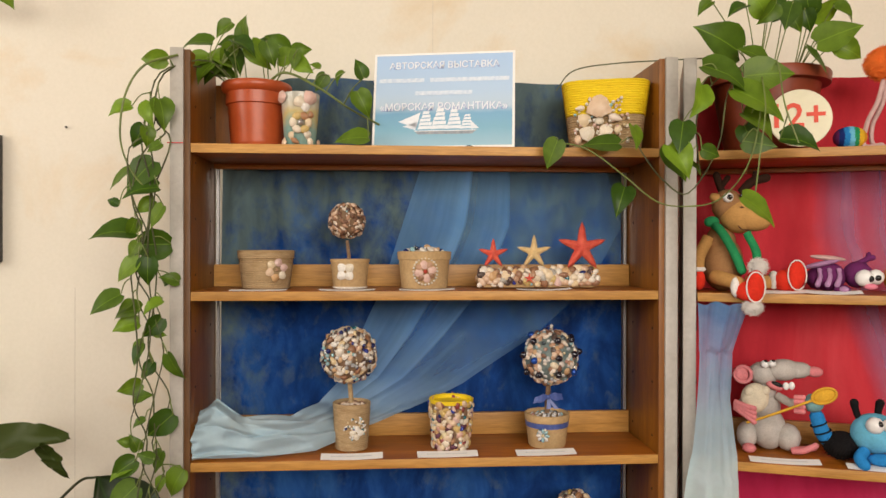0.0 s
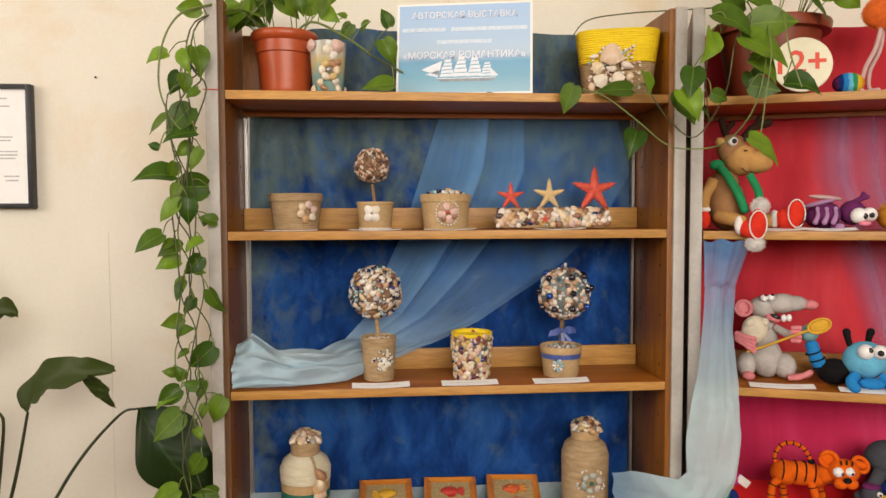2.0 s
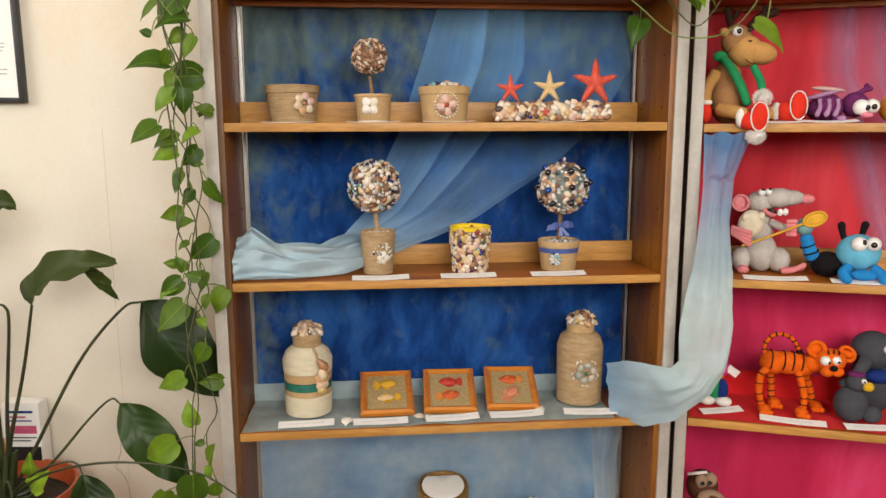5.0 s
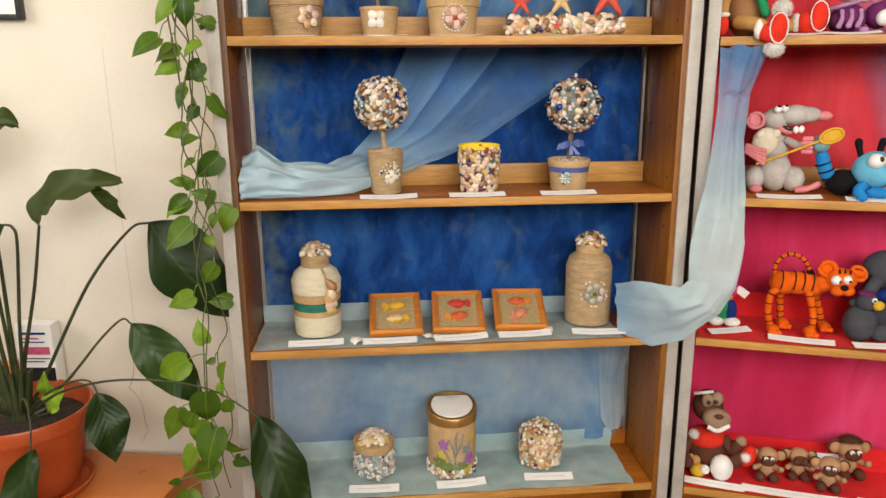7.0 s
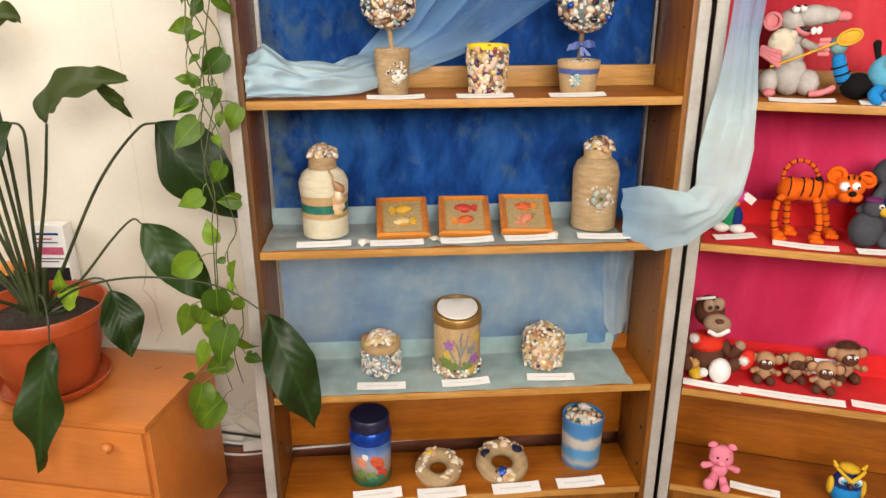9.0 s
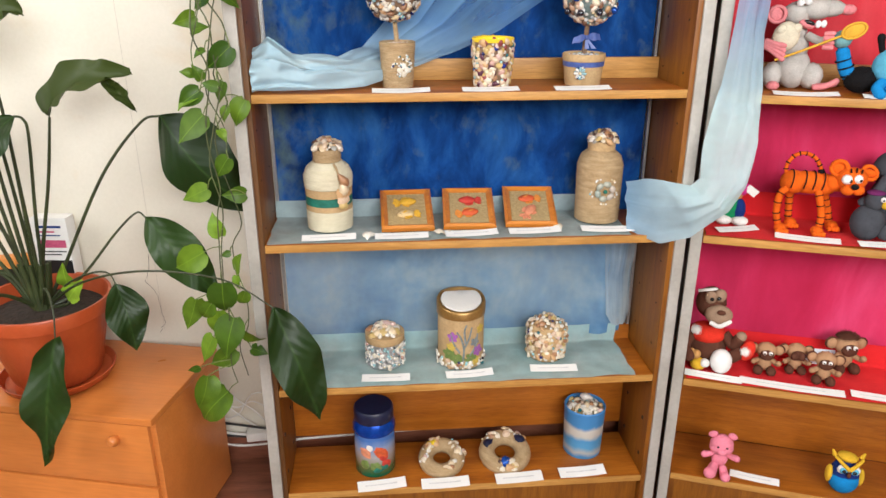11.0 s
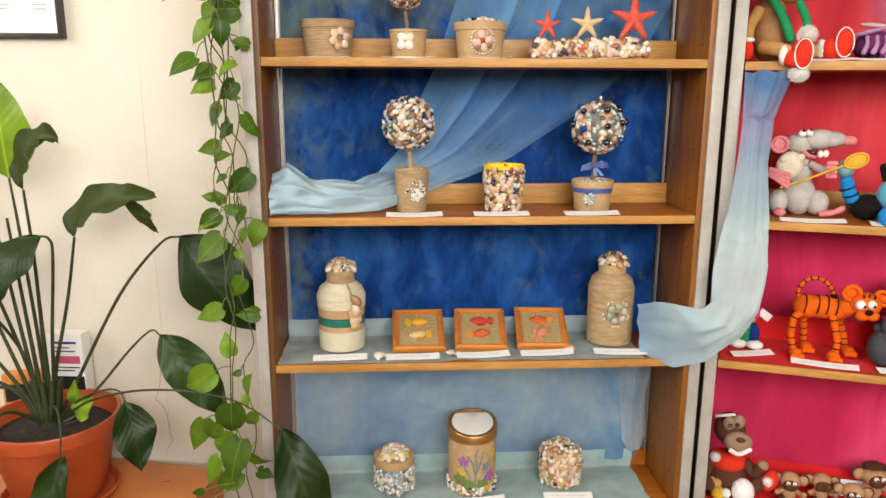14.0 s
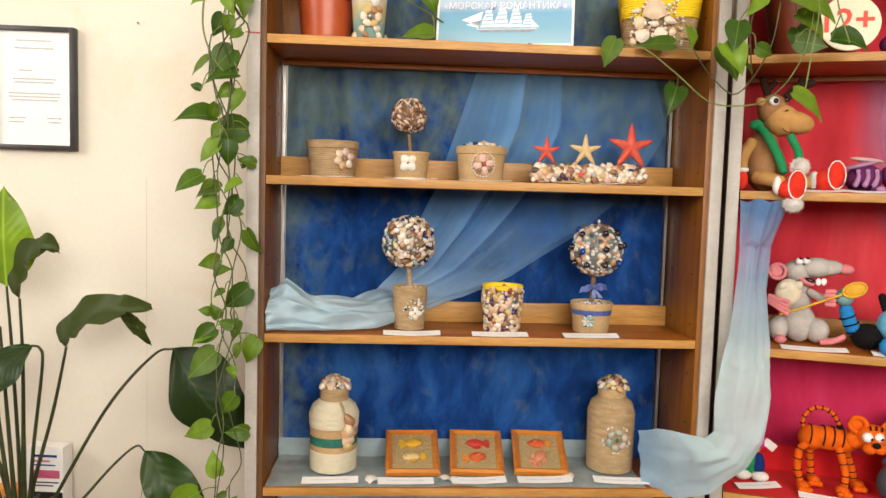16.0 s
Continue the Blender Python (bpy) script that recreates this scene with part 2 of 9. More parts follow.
def cloth(name, stops, scale=9.0, stretch=(1, 1, 1), weave=900.0, rough=0.85, sheen=0.4, thin=0.0, thick=None, span=(0.0, 1.0), dense=None):
    """Woven cloth. thin: how much is seen through it; where thick is given, the sheet gets denser along its run, and its gathers lie in streaks."""
    m, nd, ln, b = material(name, rough)
    v = coords(nd, ln, stretch, True)
    c = ramp(nd, ln, noise_tex(nd, ln, v, scale, 6.0, 0.6, 0.4), stops)
    f = noise_tex(nd, ln, coords(nd, ln, (1, 1, 1), True), weave, 2.0)
    g = ramp(nd, ln, f, [(0.3, (0.75, 0.75, 0.78)), (0.7, (1, 1, 1))])
    if dense:
        uvd, sepd, rd = nd.new("ShaderNodeTexCoord"), nd.new("ShaderNodeSeparateXYZ"), nd.new("ShaderNodeMapRange")
        ln.new(uvd.outputs["UV"], sepd.inputs[0])
        rd.inputs["From Min"].default_value, rd.inputs["From Max"].default_value = span
        ln.new(sepd.outputs["Y"], rd.inputs["Value"])
        c = mixed(nd, ln, c, dense, rd.outputs[0])
    col = mixed(nd, ln, c, g, 1.0, "MULTIPLY")
    ln.new(col, b.inputs["Base Color"])
    b.inputs["Sheen Weight"].default_value = sheen
    b.inputs["Specular IOR Level"].default_value = 0.2
    bumped(nd, ln, b, f, 0.25, 0.0006)
    if thin:
        out = nd["Material Output"]
        tr, tl, mx, ms = (nd.new(k) for k in ("ShaderNodeBsdfTransparent", "ShaderNodeBsdfTranslucent", "ShaderNodeMixShader", "ShaderNodeMixShader"))
        ln.new(col, tl.inputs["Color"])
        mx.inputs[0].default_value = 0.4
        ln.new(b.outputs[0], mx.inputs[1])
        ln.new(tl.outputs[0], mx.inputs[2])

        def ranged(value, a, z, lo, hi):
            r = nd.new("ShaderNodeMapRange")
            for k, q in (("From Min", a), ("From Max", z), ("To Min", lo), ("To Max", hi)):
                r.inputs[k].default_value = q
            ln.new(value, r.inputs["Value"])
            return r.outputs[0]
        if thick is None:
            fac = ranged(noise_tex(nd, ln, coords(nd, ln, (1, 1, 1), True), 24.0, 4.0), 0.3, 0.7, max(thin - 0.12, 0), thin + 0.12)
        else:
            uv = nd.new("ShaderNodeTexCoord")
            sep = nd.new("ShaderNodeSeparateXYZ")
            ln.new(uv.outputs["UV"], sep.inputs[0])
            run = ranged(sep.outputs["Y"], span[0], span[1], thin, thick)
            mp = nd.new("ShaderNodeMapping")
            mp.inputs["Scale"].default_value = (13, 0.9, 1)
            ln.new(uv.outputs["UV"], mp.inputs["Vector"])
            streak = ranged(noise_tex(nd, ln, mp.outputs["Vector"], 1.0, 3.0), 0.32, 0.68, 0.45, 1.45)
            mul = nd.new("ShaderNodeMath")
            mul.operation, mul.use_clamp = "MULTIPLY", True
            ln.new(run, mul.inputs[0])
            ln.new(streak, mul.inputs[1])
            fac = mul.outputs[0]
        ln.new(fac, ms.inputs[0])
        ln.new(mx.outputs[0], ms.inputs[1])
        ln.new(tr.outputs[0], ms.inputs[2])
        ln.new(ms.outputs[0], out.inputs["Surface"])
    return m


def sheer(name, stops, across, along, dense, streaks=0.35, scale=9.0):
    """Tulle: how much it covers goes by its gathers across the sheet and by its run along it; it whitens along the run,
    for bunching and, in the fall, for leaving the shade.
    """
    m, nd, ln, b = material(name, 0.9)
    v = coords(nd, ln, (1, 1, 1), True)
    c = ramp(nd, ln, noise_tex(nd, ln, v, scale, 4.0, 0.6, 0.3), stops)
    uv, sep = nd.new("ShaderNodeTexCoord"), nd.new("ShaderNodeSeparateXYZ")
    ln.new(uv.outputs["UV"], sep.inputs[0])
    mp = nd.new("ShaderNodeMapping")
    mp.inputs["Scale"].default_value = (5.5, 0.8, 1)
    ln.new(uv.outputs["UV"], mp.inputs["Vector"])
    streak = ramp(nd, ln, noise_tex(nd, ln, mp.outputs["Vector"], 1.0, 4.0, 0.6), [(0.3, (1 - streaks,) * 3), (0.7, (1 + streaks * 0.4,) * 3)])
    grey = lambda rows: [(p, (q, q, q)) for p, q in rows]
    cover = mixed(nd, ln, ramp(nd, ln, sep.outputs["X"], grey(across)), streak, 1.0, "MULTIPLY")
    dense_run = ramp(nd, ln, sep.outputs["Y"], grey(along))
    blot = ramp(nd, ln, noise_tex(nd, ln, v, 14.0, 3.0), [(0.3, (0.86,) * 3), (0.7, (1, 1, 1))])
    cover = mixed(nd, ln, cover, blot, dense_run)
    col = mixed(nd, ln, c, dense, dense_run)
    ln.new(col, b.inputs["Base Color"])
    b.inputs["Specular IOR Level"].default_value = 0.12
    bumped(nd, ln, b, noise_tex(nd, ln, v, 38.0, 6.0, 0.65), 0.45, 0.007)
    tr, tl, mx, ms = (nd.new(k) for k in ("ShaderNodeBsdfTransparent", "ShaderNodeBsdfTranslucent", "ShaderNodeMixShader", "ShaderNodeMixShader"))
    ln.new(col, tl.inputs["Color"])
    mx.inputs[0].default_value = 0.4
    ln.new(b.outputs[0], mx.inputs[1])
    ln.new(tl.outputs[0], mx.inputs[2])
    ln.new(cover, ms.inputs[0])
    ln.new(tr.outputs[0], ms.inputs[1])
    ln.new(mx.outputs[0], ms.inputs[2])
    ln.new(ms.outputs[0], nd["Material Output"].inputs["Surface"])
    return m


def stained(name):
    """Cream wall paint with soft ochre stains and a faint grain."""
    m, nd, ln, b = material(name, 0.7)
    v = coords(nd, ln, (1, 1, 1), True)
    c = ramp(nd, ln, noise_tex(nd, ln, v, 1.6, 4.0), [(0.3, (0.725, 0.682, 0.572)), (0.7, (0.79, 0.752, 0.65))])
    s = ramp(nd, ln, noise_tex(nd, ln, v, 3.4, 5.0, 0.6, 0.5), [(0.56, (0, 0, 0)), (0.76, (0.7, 0.7, 0.7))])
    c = mixed(nd, ln, c, (0.70, 0.54, 0.33), s)
    f = noise_tex(nd, ln, v, 130.0, 3.0)
    g = ramp(nd, ln, f, [(0.3, (0.96, 0.96, 0.95)), (0.7, (1, 1, 1))])
    ln.new(mixed(nd, ln, c, g, 1.0, "MULTIPLY"), b.inputs["Base Color"])
    bumped(nd, ln, b, f, 0.08, 0.001)
    return m


def crushed(name):
    """Deep blue velvet with blotches of crushed pile; its sheen is painted in, paler towards the top and the left edge.
    """
    m, nd, ln, b = material(name, 0.8)
    v = coords(nd, ln, (1.3, 1, 0.8), True)
    c = ramp(nd, ln, noise_tex(nd, ln, v, 8.0, 7.0, 0.62, 0.5), [(0.28, (0.002, 0.014, 0.085)), (0.5, (0.008, 0.059, 0.25)), (0.72, (0.028, 0.125, 0.37))])
    # pale sheen put into the colour: grows with height and near x = 0
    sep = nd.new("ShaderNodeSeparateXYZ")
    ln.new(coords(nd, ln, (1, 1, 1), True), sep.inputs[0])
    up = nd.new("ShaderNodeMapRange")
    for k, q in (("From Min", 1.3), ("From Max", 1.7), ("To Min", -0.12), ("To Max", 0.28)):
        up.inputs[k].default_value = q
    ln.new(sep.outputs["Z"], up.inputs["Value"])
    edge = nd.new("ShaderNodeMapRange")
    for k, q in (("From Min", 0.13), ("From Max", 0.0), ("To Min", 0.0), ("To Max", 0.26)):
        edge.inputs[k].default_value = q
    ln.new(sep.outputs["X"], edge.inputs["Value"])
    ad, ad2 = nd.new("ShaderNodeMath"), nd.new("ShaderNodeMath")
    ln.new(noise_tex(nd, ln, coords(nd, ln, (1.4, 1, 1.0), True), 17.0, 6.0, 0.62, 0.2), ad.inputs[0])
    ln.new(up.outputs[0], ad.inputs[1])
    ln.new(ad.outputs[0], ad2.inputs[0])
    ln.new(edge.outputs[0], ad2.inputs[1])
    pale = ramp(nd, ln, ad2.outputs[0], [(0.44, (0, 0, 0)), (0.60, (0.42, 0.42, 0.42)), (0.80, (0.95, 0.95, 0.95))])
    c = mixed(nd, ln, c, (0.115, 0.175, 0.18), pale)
    # uneven nap, its dark parts also standing in for shade in the folds
    nap_folds = ramp(nd, ln, noise_tex(nd, ln, coords(nd, ln, (1.9, 1, 0.8), True), 8.0, 5.0, 0.6, 0.9), [(0.36, (0.30, 0.30, 0.34)), (0.60, (1, 1, 1))])
    c = mixed(nd, ln, c, nap_folds, 0.45, "MULTIPLY")
    f = noise_tex(nd, ln, coords(nd, ln, (1, 1, 1), True), 700.0, 2.0)
    ln.new(c, b.inputs["Base Color"])
    b.inputs["Specular IOR Level"].default_value = 0.1
    b.inputs["Sheen Weight"].default_value = 0.02
    bumped(nd, ln, b, f, 0.2, 0.0006)
    return m


def knit(name, a, b_, rough=0.9):
    """Crocheted yarn: rows of small stitches."""
    m, nd, ln, b = material(name, rough)
    v = coords(nd, ln)
    w = nd.new("ShaderNodeTexVoronoi")
    w.inputs["Scale"].default_value = 430.0
    ln.new(v, w.inputs["Vector"])
    n = noise_tex(nd, ln, v, 40.0, 3.0)
    c = ramp(nd, ln, n, [(0.3, a), (0.7, b_)])
    k = ramp(nd, ln, w.outputs["Distance"], [(0.0, (1, 1, 1)), (0.9, (0.74, 0.72, 0.70))])
    ln.new(mixed(nd, ln, c, k, 0.8, "MULTIPLY"), b.inputs["Base Color"])
    inv = nd.new("ShaderNodeMath")
    inv.operation = "SUBTRACT"
    inv.inputs[0].default_value = 1.0
    ln.new(w.outputs["Distance"], inv.inputs[1])
    bumped(nd, ln, b, inv.outputs[0], 0.45, 0.001)
    b.inputs["Specular IOR Level"].default_value = 0.15
    return m


def leaf_mat(name, dark, light, gloss=0.35, vein_depth=0.1, thin=0.25):
    m, nd, ln, b = material(name, gloss)
    b.inputs["Specular IOR Level"].default_value = 0.32
    v = coords(nd, ln)
    oi = nd.new("ShaderNodeObjectInfo")
    base = ramp(nd, ln, oi.outputs["Random"], [(0.0, dark), (0.75, light), (1.0, tuple(min(1, c * 1.5) for c in light))])
    n = noise_tex(nd, ln, v, 3.0, 4.0)
    k = ramp(nd, ln, n, [(0.3, (0.7, 0.74, 0.62)), (0.7, (1.1, 1.1, 1.0))])
    c = mixed(nd, ln, base, k, 1.0, "MULTIPLY")
    sep = nd.new("ShaderNodeSeparateXYZ")
    ln.new(v, sep.inputs[0])
    ab = nd.new("ShaderNodeMath")
    ab.operation = "ABSOLUTE"
    ln.new(sep.outputs["Y"], ab.inputs[0])
    rib = ramp(nd, ln, ab.outputs[0], [(0.0, (0.55, 0.55, 0.55)), (0.016, (0, 0, 0))])
    c = mixed(nd, ln, c, tuple(min(1, q * 1.9) for q in light), rib)
    vein = nd.new("ShaderNodeMath")
    vein.operation = "MULTIPLY_ADD"
    vein.inputs[1].default_value = -1.3
    ln.new(ab.outputs[0], vein.inputs[0])
    ln.new(sep.outputs["X"], vein.inputs[2])
    wv = nd.new("ShaderNodeMath")
    wv.operation = "SINE"
    mul = nd.new("ShaderNodeMath")
    mul.operation = "MULTIPLY"
    mul.inputs[1].default_value = 58.0
    ln.new(vein.outputs[0], mul.inputs[0])
    ln.new(mul.outputs[0], wv.inputs[0])
    bumped(nd, ln, b, wv.outputs[0], vein_depth, 0.008)
    ln.new(c, b.inputs["Base Color"])
    out = nd["Material Output"]
    tl, ms = nd.new("ShaderNodeBsdfTranslucent"), nd.new("ShaderNodeMixShader")
    ln.new(c, tl.inputs["Color"])
    ms.inputs[0].default_value = thin
    ln.new(b.outputs[0], ms.inputs[1])
    ln.new(tl.outputs[0], ms.inputs[2])
    ln.new(ms.outputs[0], out.inputs["Surface"])
    return m


WALL = stained("wall_paint")
# walls and ceiling out of view, toned down to bounce less light
WALL_UNSEEN = plain("unseen_wall_ochre", [(0.3, (0.30, 0.25, 0.18)), (0.7, (0.37, 0.31, 0.23))], 3, 0.75, bump=0.08, world_place=True, fine=0.06)
CEIL = plain("ceiling_paint", [(0.3, (0.66, 0.64, 0.60)), (0.7, (0.72, 0.70, 0.66))], 3, 0.8, bump=0.05, world_place=True, fine=0.04)
FLOOR = wood("floor_boards", (0.14, 0.045, 0.022), (0.22, 0.075, 0.04), (0.30, 0.12, 0.065), "x", 0.4)
SHELF = wood("shelf_wood", (0.28, 0.077, 0.005), (0.39, 0.120, 0.007), (0.48, 0.163, 0.013), "x", 0.42, coat=0.03)
SIDE = wood("side_wood", (0.160, 0.051, 0.003), (0.25, 0.086, 0.004), (0.32, 0.122, 0.007), "z", 0.45, coat=0.02)
DARKEDGE = wood("dark_panel_edge", (0.085, 0.035, 0.008), (0.13, 0.056, 0.013), (0.18, 0.08, 0.02), "z", 0.5, coat=0.03)
EDGE = wood("shelf_edge", (0.41, 0.200, 0.040), (0.53, 0.275, 0.064), (0.61, 0.345, 0.098), "x", 0.48, coat=0.05)
CABINET = wood("cabinet_wood", (0.60, 0.195, 0.038), (0.63, 0.214, 0.044), (0.66, 0.236, 0.052), "x", 0.30, 0.5, 0.15, 0.3)
POST = plain("post_paint", [(0.25, (0.34, 0.315, 0.27)), (0.5, (0.43, 0.405, 0.36)), (0.8, (0.51, 0.49, 0.45))], 9, 0.5, bump=0.12, bscale=120, world_place=True, fine=0.12)
# near-black that stands in for the shade inside gaps and peg holes
DARK = plain("hole_and_gap_shade", [(0.3, (0.02, 0.012, 0.01)), (0.7, (0.035, 0.02, 0.016))], 20, 0.7)
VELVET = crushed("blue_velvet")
TULLE = sheer("blue_tulle", [(0.3, (0.18, 0.46, 0.90)), (0.7, (0.30, 0.60, 0.96))], [(0.0, 0.62), (0.13, 0.56), (0.27, 0.82), (0.285, 0.26), (0.35, 0.52), (0.47, 0.76), (0.49, 0.22), (0.58, 0.34), (0.7, 0.22), (0.85, 0.30), (1.0, 0.36)], [(0.38, 0.0), (0.52, 0.22), (0.66, 0.72), (0.8, 0.92), (1.0, 0.95)], (0.62, 0.84, 0.93), 0.45)
# deep blue at the top is the shelf's shade painted into the tulle
TULLE_FALL = sheer("falling_tulle", [(0.3, (0.10, 0.29, 0.62)), (0.7, (0.28, 0.52, 0.80))], [(0.0, 0.80), (0.2, 0.66), (0.42, 0.92), (0.62, 0.72), (0.85, 0.80), (1.0, 0.50)], [(0.05, 0.0), (0.3, 0.6), (0.45, 0.95), (0.72, 0.92), (0.86, 0.7), (1.0, 0.36)], (0.66, 0.86, 0.87), 0.25)
TULLE_BACK = sheer("grey_tulle", [(0.30, (0.13, 0.30, 0.58)), (0.5, (0.26, 0.46, 0.70)), (0.72, (0.50, 0.67, 0.78))], [(0.0, 0.85), (0.12, 0.72), (0.4, 0.8), (0.8, 0.72), (1.0, 0.85)], [(0.0, 0.0), (1.0, 0.0)], (0.6, 0.75, 0.8), 0.3, 6.0)
TULLE_TAIL = sheer("gathered_tulle", [(0.3, (0.34, 0.44, 0.54)), (0.7, (0.52, 0.62, 0.68))], [(0.0, 0.75), (0.15, 0.5), (0.4, 0.62), (0.7, 0.5), (1.0, 0.78)], [(0.5, 0.0), (1.0, 0.5)], (0.8, 0.88, 0.88), 0.4)
TULLE_LAID = cloth("laid_tulle", [(0.3, (0.48, 0.65, 0.66)), (0.7, (0.70, 0.84, 0.83))], 12, weave=1400, thin=0.12, sheen=0.05)
TULLE_PALE = cloth("pale_laid_tulle", [(0.3, (0.48, 0.74, 0.75)), (0.55, (0.64, 0.87, 0.86)), (0.75, (0.80, 0.93, 0.91))], 9, weave=1400, thin=0.08, sheen=0.05)
LILAC = sheer("lilac_tulle", [(0.3, (0.34, 0.32, 0.62)), (0.7, (0.56, 0.50, 0.76))], [(0.0, 0.0), (0.14, 0.34), (0.26, 0.50), (0.36, 0.26), (0.5, 0.48), (0.62, 0.22), (0.85, 0.40), (1.0, 0.15)], [(0.0, 0.0), (1.0, 0.0)], (0.5, 0.5, 0.7), 0.4)
# upright light and dark streaks imitate sheen and fold shading on both cloths
RED = cloth("red_cloth", [(0.28, (0.50, 0.022, 0.036)), (0.5, (0.66, 0.04, 0.055)), (0.72, (0.78, 0.085, 0.10))], 5, (1.6, 1, 0.35), weave=1100, sheen=0.05)
CRIMSON = cloth("crimson_cloth", [(0.28, (0.50, 0.014, 0.065)), (0.5, (0.66, 0.03, 0.11)), (0.72, (0.80, 0.08, 0.21))], 4, (1.5, 1, 0.4), weave=1100, sheen=0.05)
REDLAID = cloth("red_laid_cloth", [(0.3, (0.68, 0.012, 0.018)), (0.7, (0.82, 0.03, 0.03))], 8, weave=1100, sheen=0.03)
TERRA = plain("terracotta_plastic", [(0.3, (0.40, 0.064, 0.015)), (0.7, (0.50, 0.095, 0.024))], 12, 0.36, bump=0.1, bscale=90, fine=0.1)
# darker copy of the terracotta, with the shade of the leaves in its colour
TERRASHADED = plain("shaded_terracotta_plastic", [(0.3, (0.17, 0.028, 0.010)), (0.7, (0.25, 0.046, 0.016))], 12, 0.42, bump=0.1, bscale=90, fine=0.1)
SOIL = plain("soil", [(0.3, (0.014, 0.009, 0.006)), (0.7, (0.045, 0.028, 0.018))], 60, 0.95, bump=1.0, bscale=90, distance=0.006)
JUTE = plain("jute_cord", [(0.3, (0.42, 0.28, 0.135)), (0.7, (0.60, 0.43, 0.235))], 35, 0.9, bump=0.6, bscale=420, stretch=(1, 1, 4), fine=0.45)
SMOOTHTAN = plain("tan_card", [(0.3, (0.47, 0.31, 0.14)), (0.7, (0.58, 0.40, 0.20))], 30, 0.8, bump=0.2, fine=0.2)
CREAM = plain("cream_cord", [(0.3, (0.66, 0.60, 0.42)), (0.7, (0.78, 0.72, 0.54))], 30, 0.85, bump=0.6, bscale=380, stretch=(1, 1, 4), fine=0.25)
GREENBAND = plain("green_band", [(0.3, (0.01, 0.13, 0.09)), (0.7, (0.02, 0.2, 0.14))], 40, 0.6)
YELLOW = plain("yellow_cord", [(0.3, (0.80, 0.55, 0.005)), (0.7, (0.9, 0.68, 0.01))], 30, 0.7, bump=0.4, bscale=300, stretch=(1, 1, 5), fine=0.2)
PAPER = plain("paper", [(0.3, (0.84, 0.83, 0.80)), (0.7, (0.88, 0.87, 0.85))], 30, 0.6, bump=0.05, fine=0.03)
GREYINK = plain("grey_ink", [(0.3, (0.46, 0.46, 0.47)), (0.7, (0.60, 0.60, 0.60))], 80, 0.7, bump=0)
PALEINK = plain("pale_ink", [(0.3, (0.70, 0.70, 0.71)), (0.7, (0.80, 0.80, 0.79))], 80, 0.7, bump=0)
BLACK = plain("black_plastic", [(0.3, (0.012, 0.012, 0.013)), (0.7, (0.025, 0.025, 0.027))], 30, 0.4, bump=0.05)
WHITE = plain("white_plastic", [(0.3, (0.72, 0.70, 0.66)), (0.7, (0.8, 0.78, 0.74))], 20, 0.35, bump=0.03, fine=0.05)
GOLD = plain("gold_paint", [(0.3, (0.34, 0.19, 0.05)), (0.7, (0.45, 0.26, 0.08))], 30, 0.32, 0.55, bump=0.1)
SILVER = plain("aluminium", [(0.3, (0.5, 0.5, 0.5)), (0.7, (0.62, 0.62, 0.62))], 20, 0.35, 0.8, bump=0.05)
BLUELID = plain("blue_foil", [(0.3, (0.01, 0.05, 0.32)), (0.7, (0.02, 0.12, 0.5))], 20, 0.25, 0.4, bump=0.1)
NAVYLID = plain("navy_lid", [(0.3, (0.008, 0.01, 0.035)), (0.7, (0.015, 0.02, 0.06))], 30, 0.4)
FRAMEWOOD = wood("frame_wood", (0.54, 0.17, 0.016), (0.64, 0.225, 0.025), (0.70, 0.27, 0.04), "x", 0.33)
BURLAP = plain("burlap", [(0.3, (0.44, 0.30, 0.12)), (0.7, (0.62, 0.46, 0.22))], 150, 0.95, bump=0.8, bscale=700, fine=0.5)
BARK = plain("stick_bark", [(0.3, (0.16, 0.09, 0.05)), (0.7, (0.3, 0.19, 0.11))], 60, 0.85, bump=0.6, bscale=200)
STEM = plain("green_stem", [(0.3, (0.12, 0.17, 0.04)), (0.7, (0.22, 0.28, 0.07))], 30, 0.5, bump=0.1)
VINE = plain("brown_vine", [(0.3, (0.045, 0.05, 0.018)), (0.7, (0.12, 0.145, 0.045))], 20, 0.6, bump=0.2)
LILYSTEM = plain("lily_stalk", [(0.3, (0.022, 0.028, 0.010)), (0.7, (0.055, 0.075, 0.022))], 20, 0.45, bump=0.1)
POTHOS = leaf_mat("pothos_leaf", (0.032, 0.084, 0.007), (0.130, 0.225, 0.016), 0.42, 0.04)
LILY = leaf_mat("lily_leaf", (0.007, 0.022, 0.004), (0.020, 0.046, 0.008), 0.42, 0.08, 0.1)
# lighter olive green, used on the arched blades
LILYOLIVE = leaf_mat("olive_lily_leaf", (0.040, 0.062, 0.012), (0.058, 0.080, 0.016), 0.5, 0.06)
LILYLIGHT = leaf_mat("young_leaf", (0.17, 0.30, 0.02), (0.25, 0.40, 0.035), 0.38, 0.08)
SHELLS = varied("sea_shell", [(0.0, (0.76, 0.66, 0.50)), (0.14, (0.62, 0.40, 0.22)), (0.27, (0.82, 0.76, 0.66)), (0.40, (0.30, 0.15, 0.08)), (0.50, (0.66, 0.46, 0.32)), (0.62, (0.42, 0.40, 0.36)), (0.72, (0.76, 0.60, 0.36)), (0.82, (0.10, 0.07, 0.06)), (0.90, (0.80, 0.74, 0.66))], 0.3)
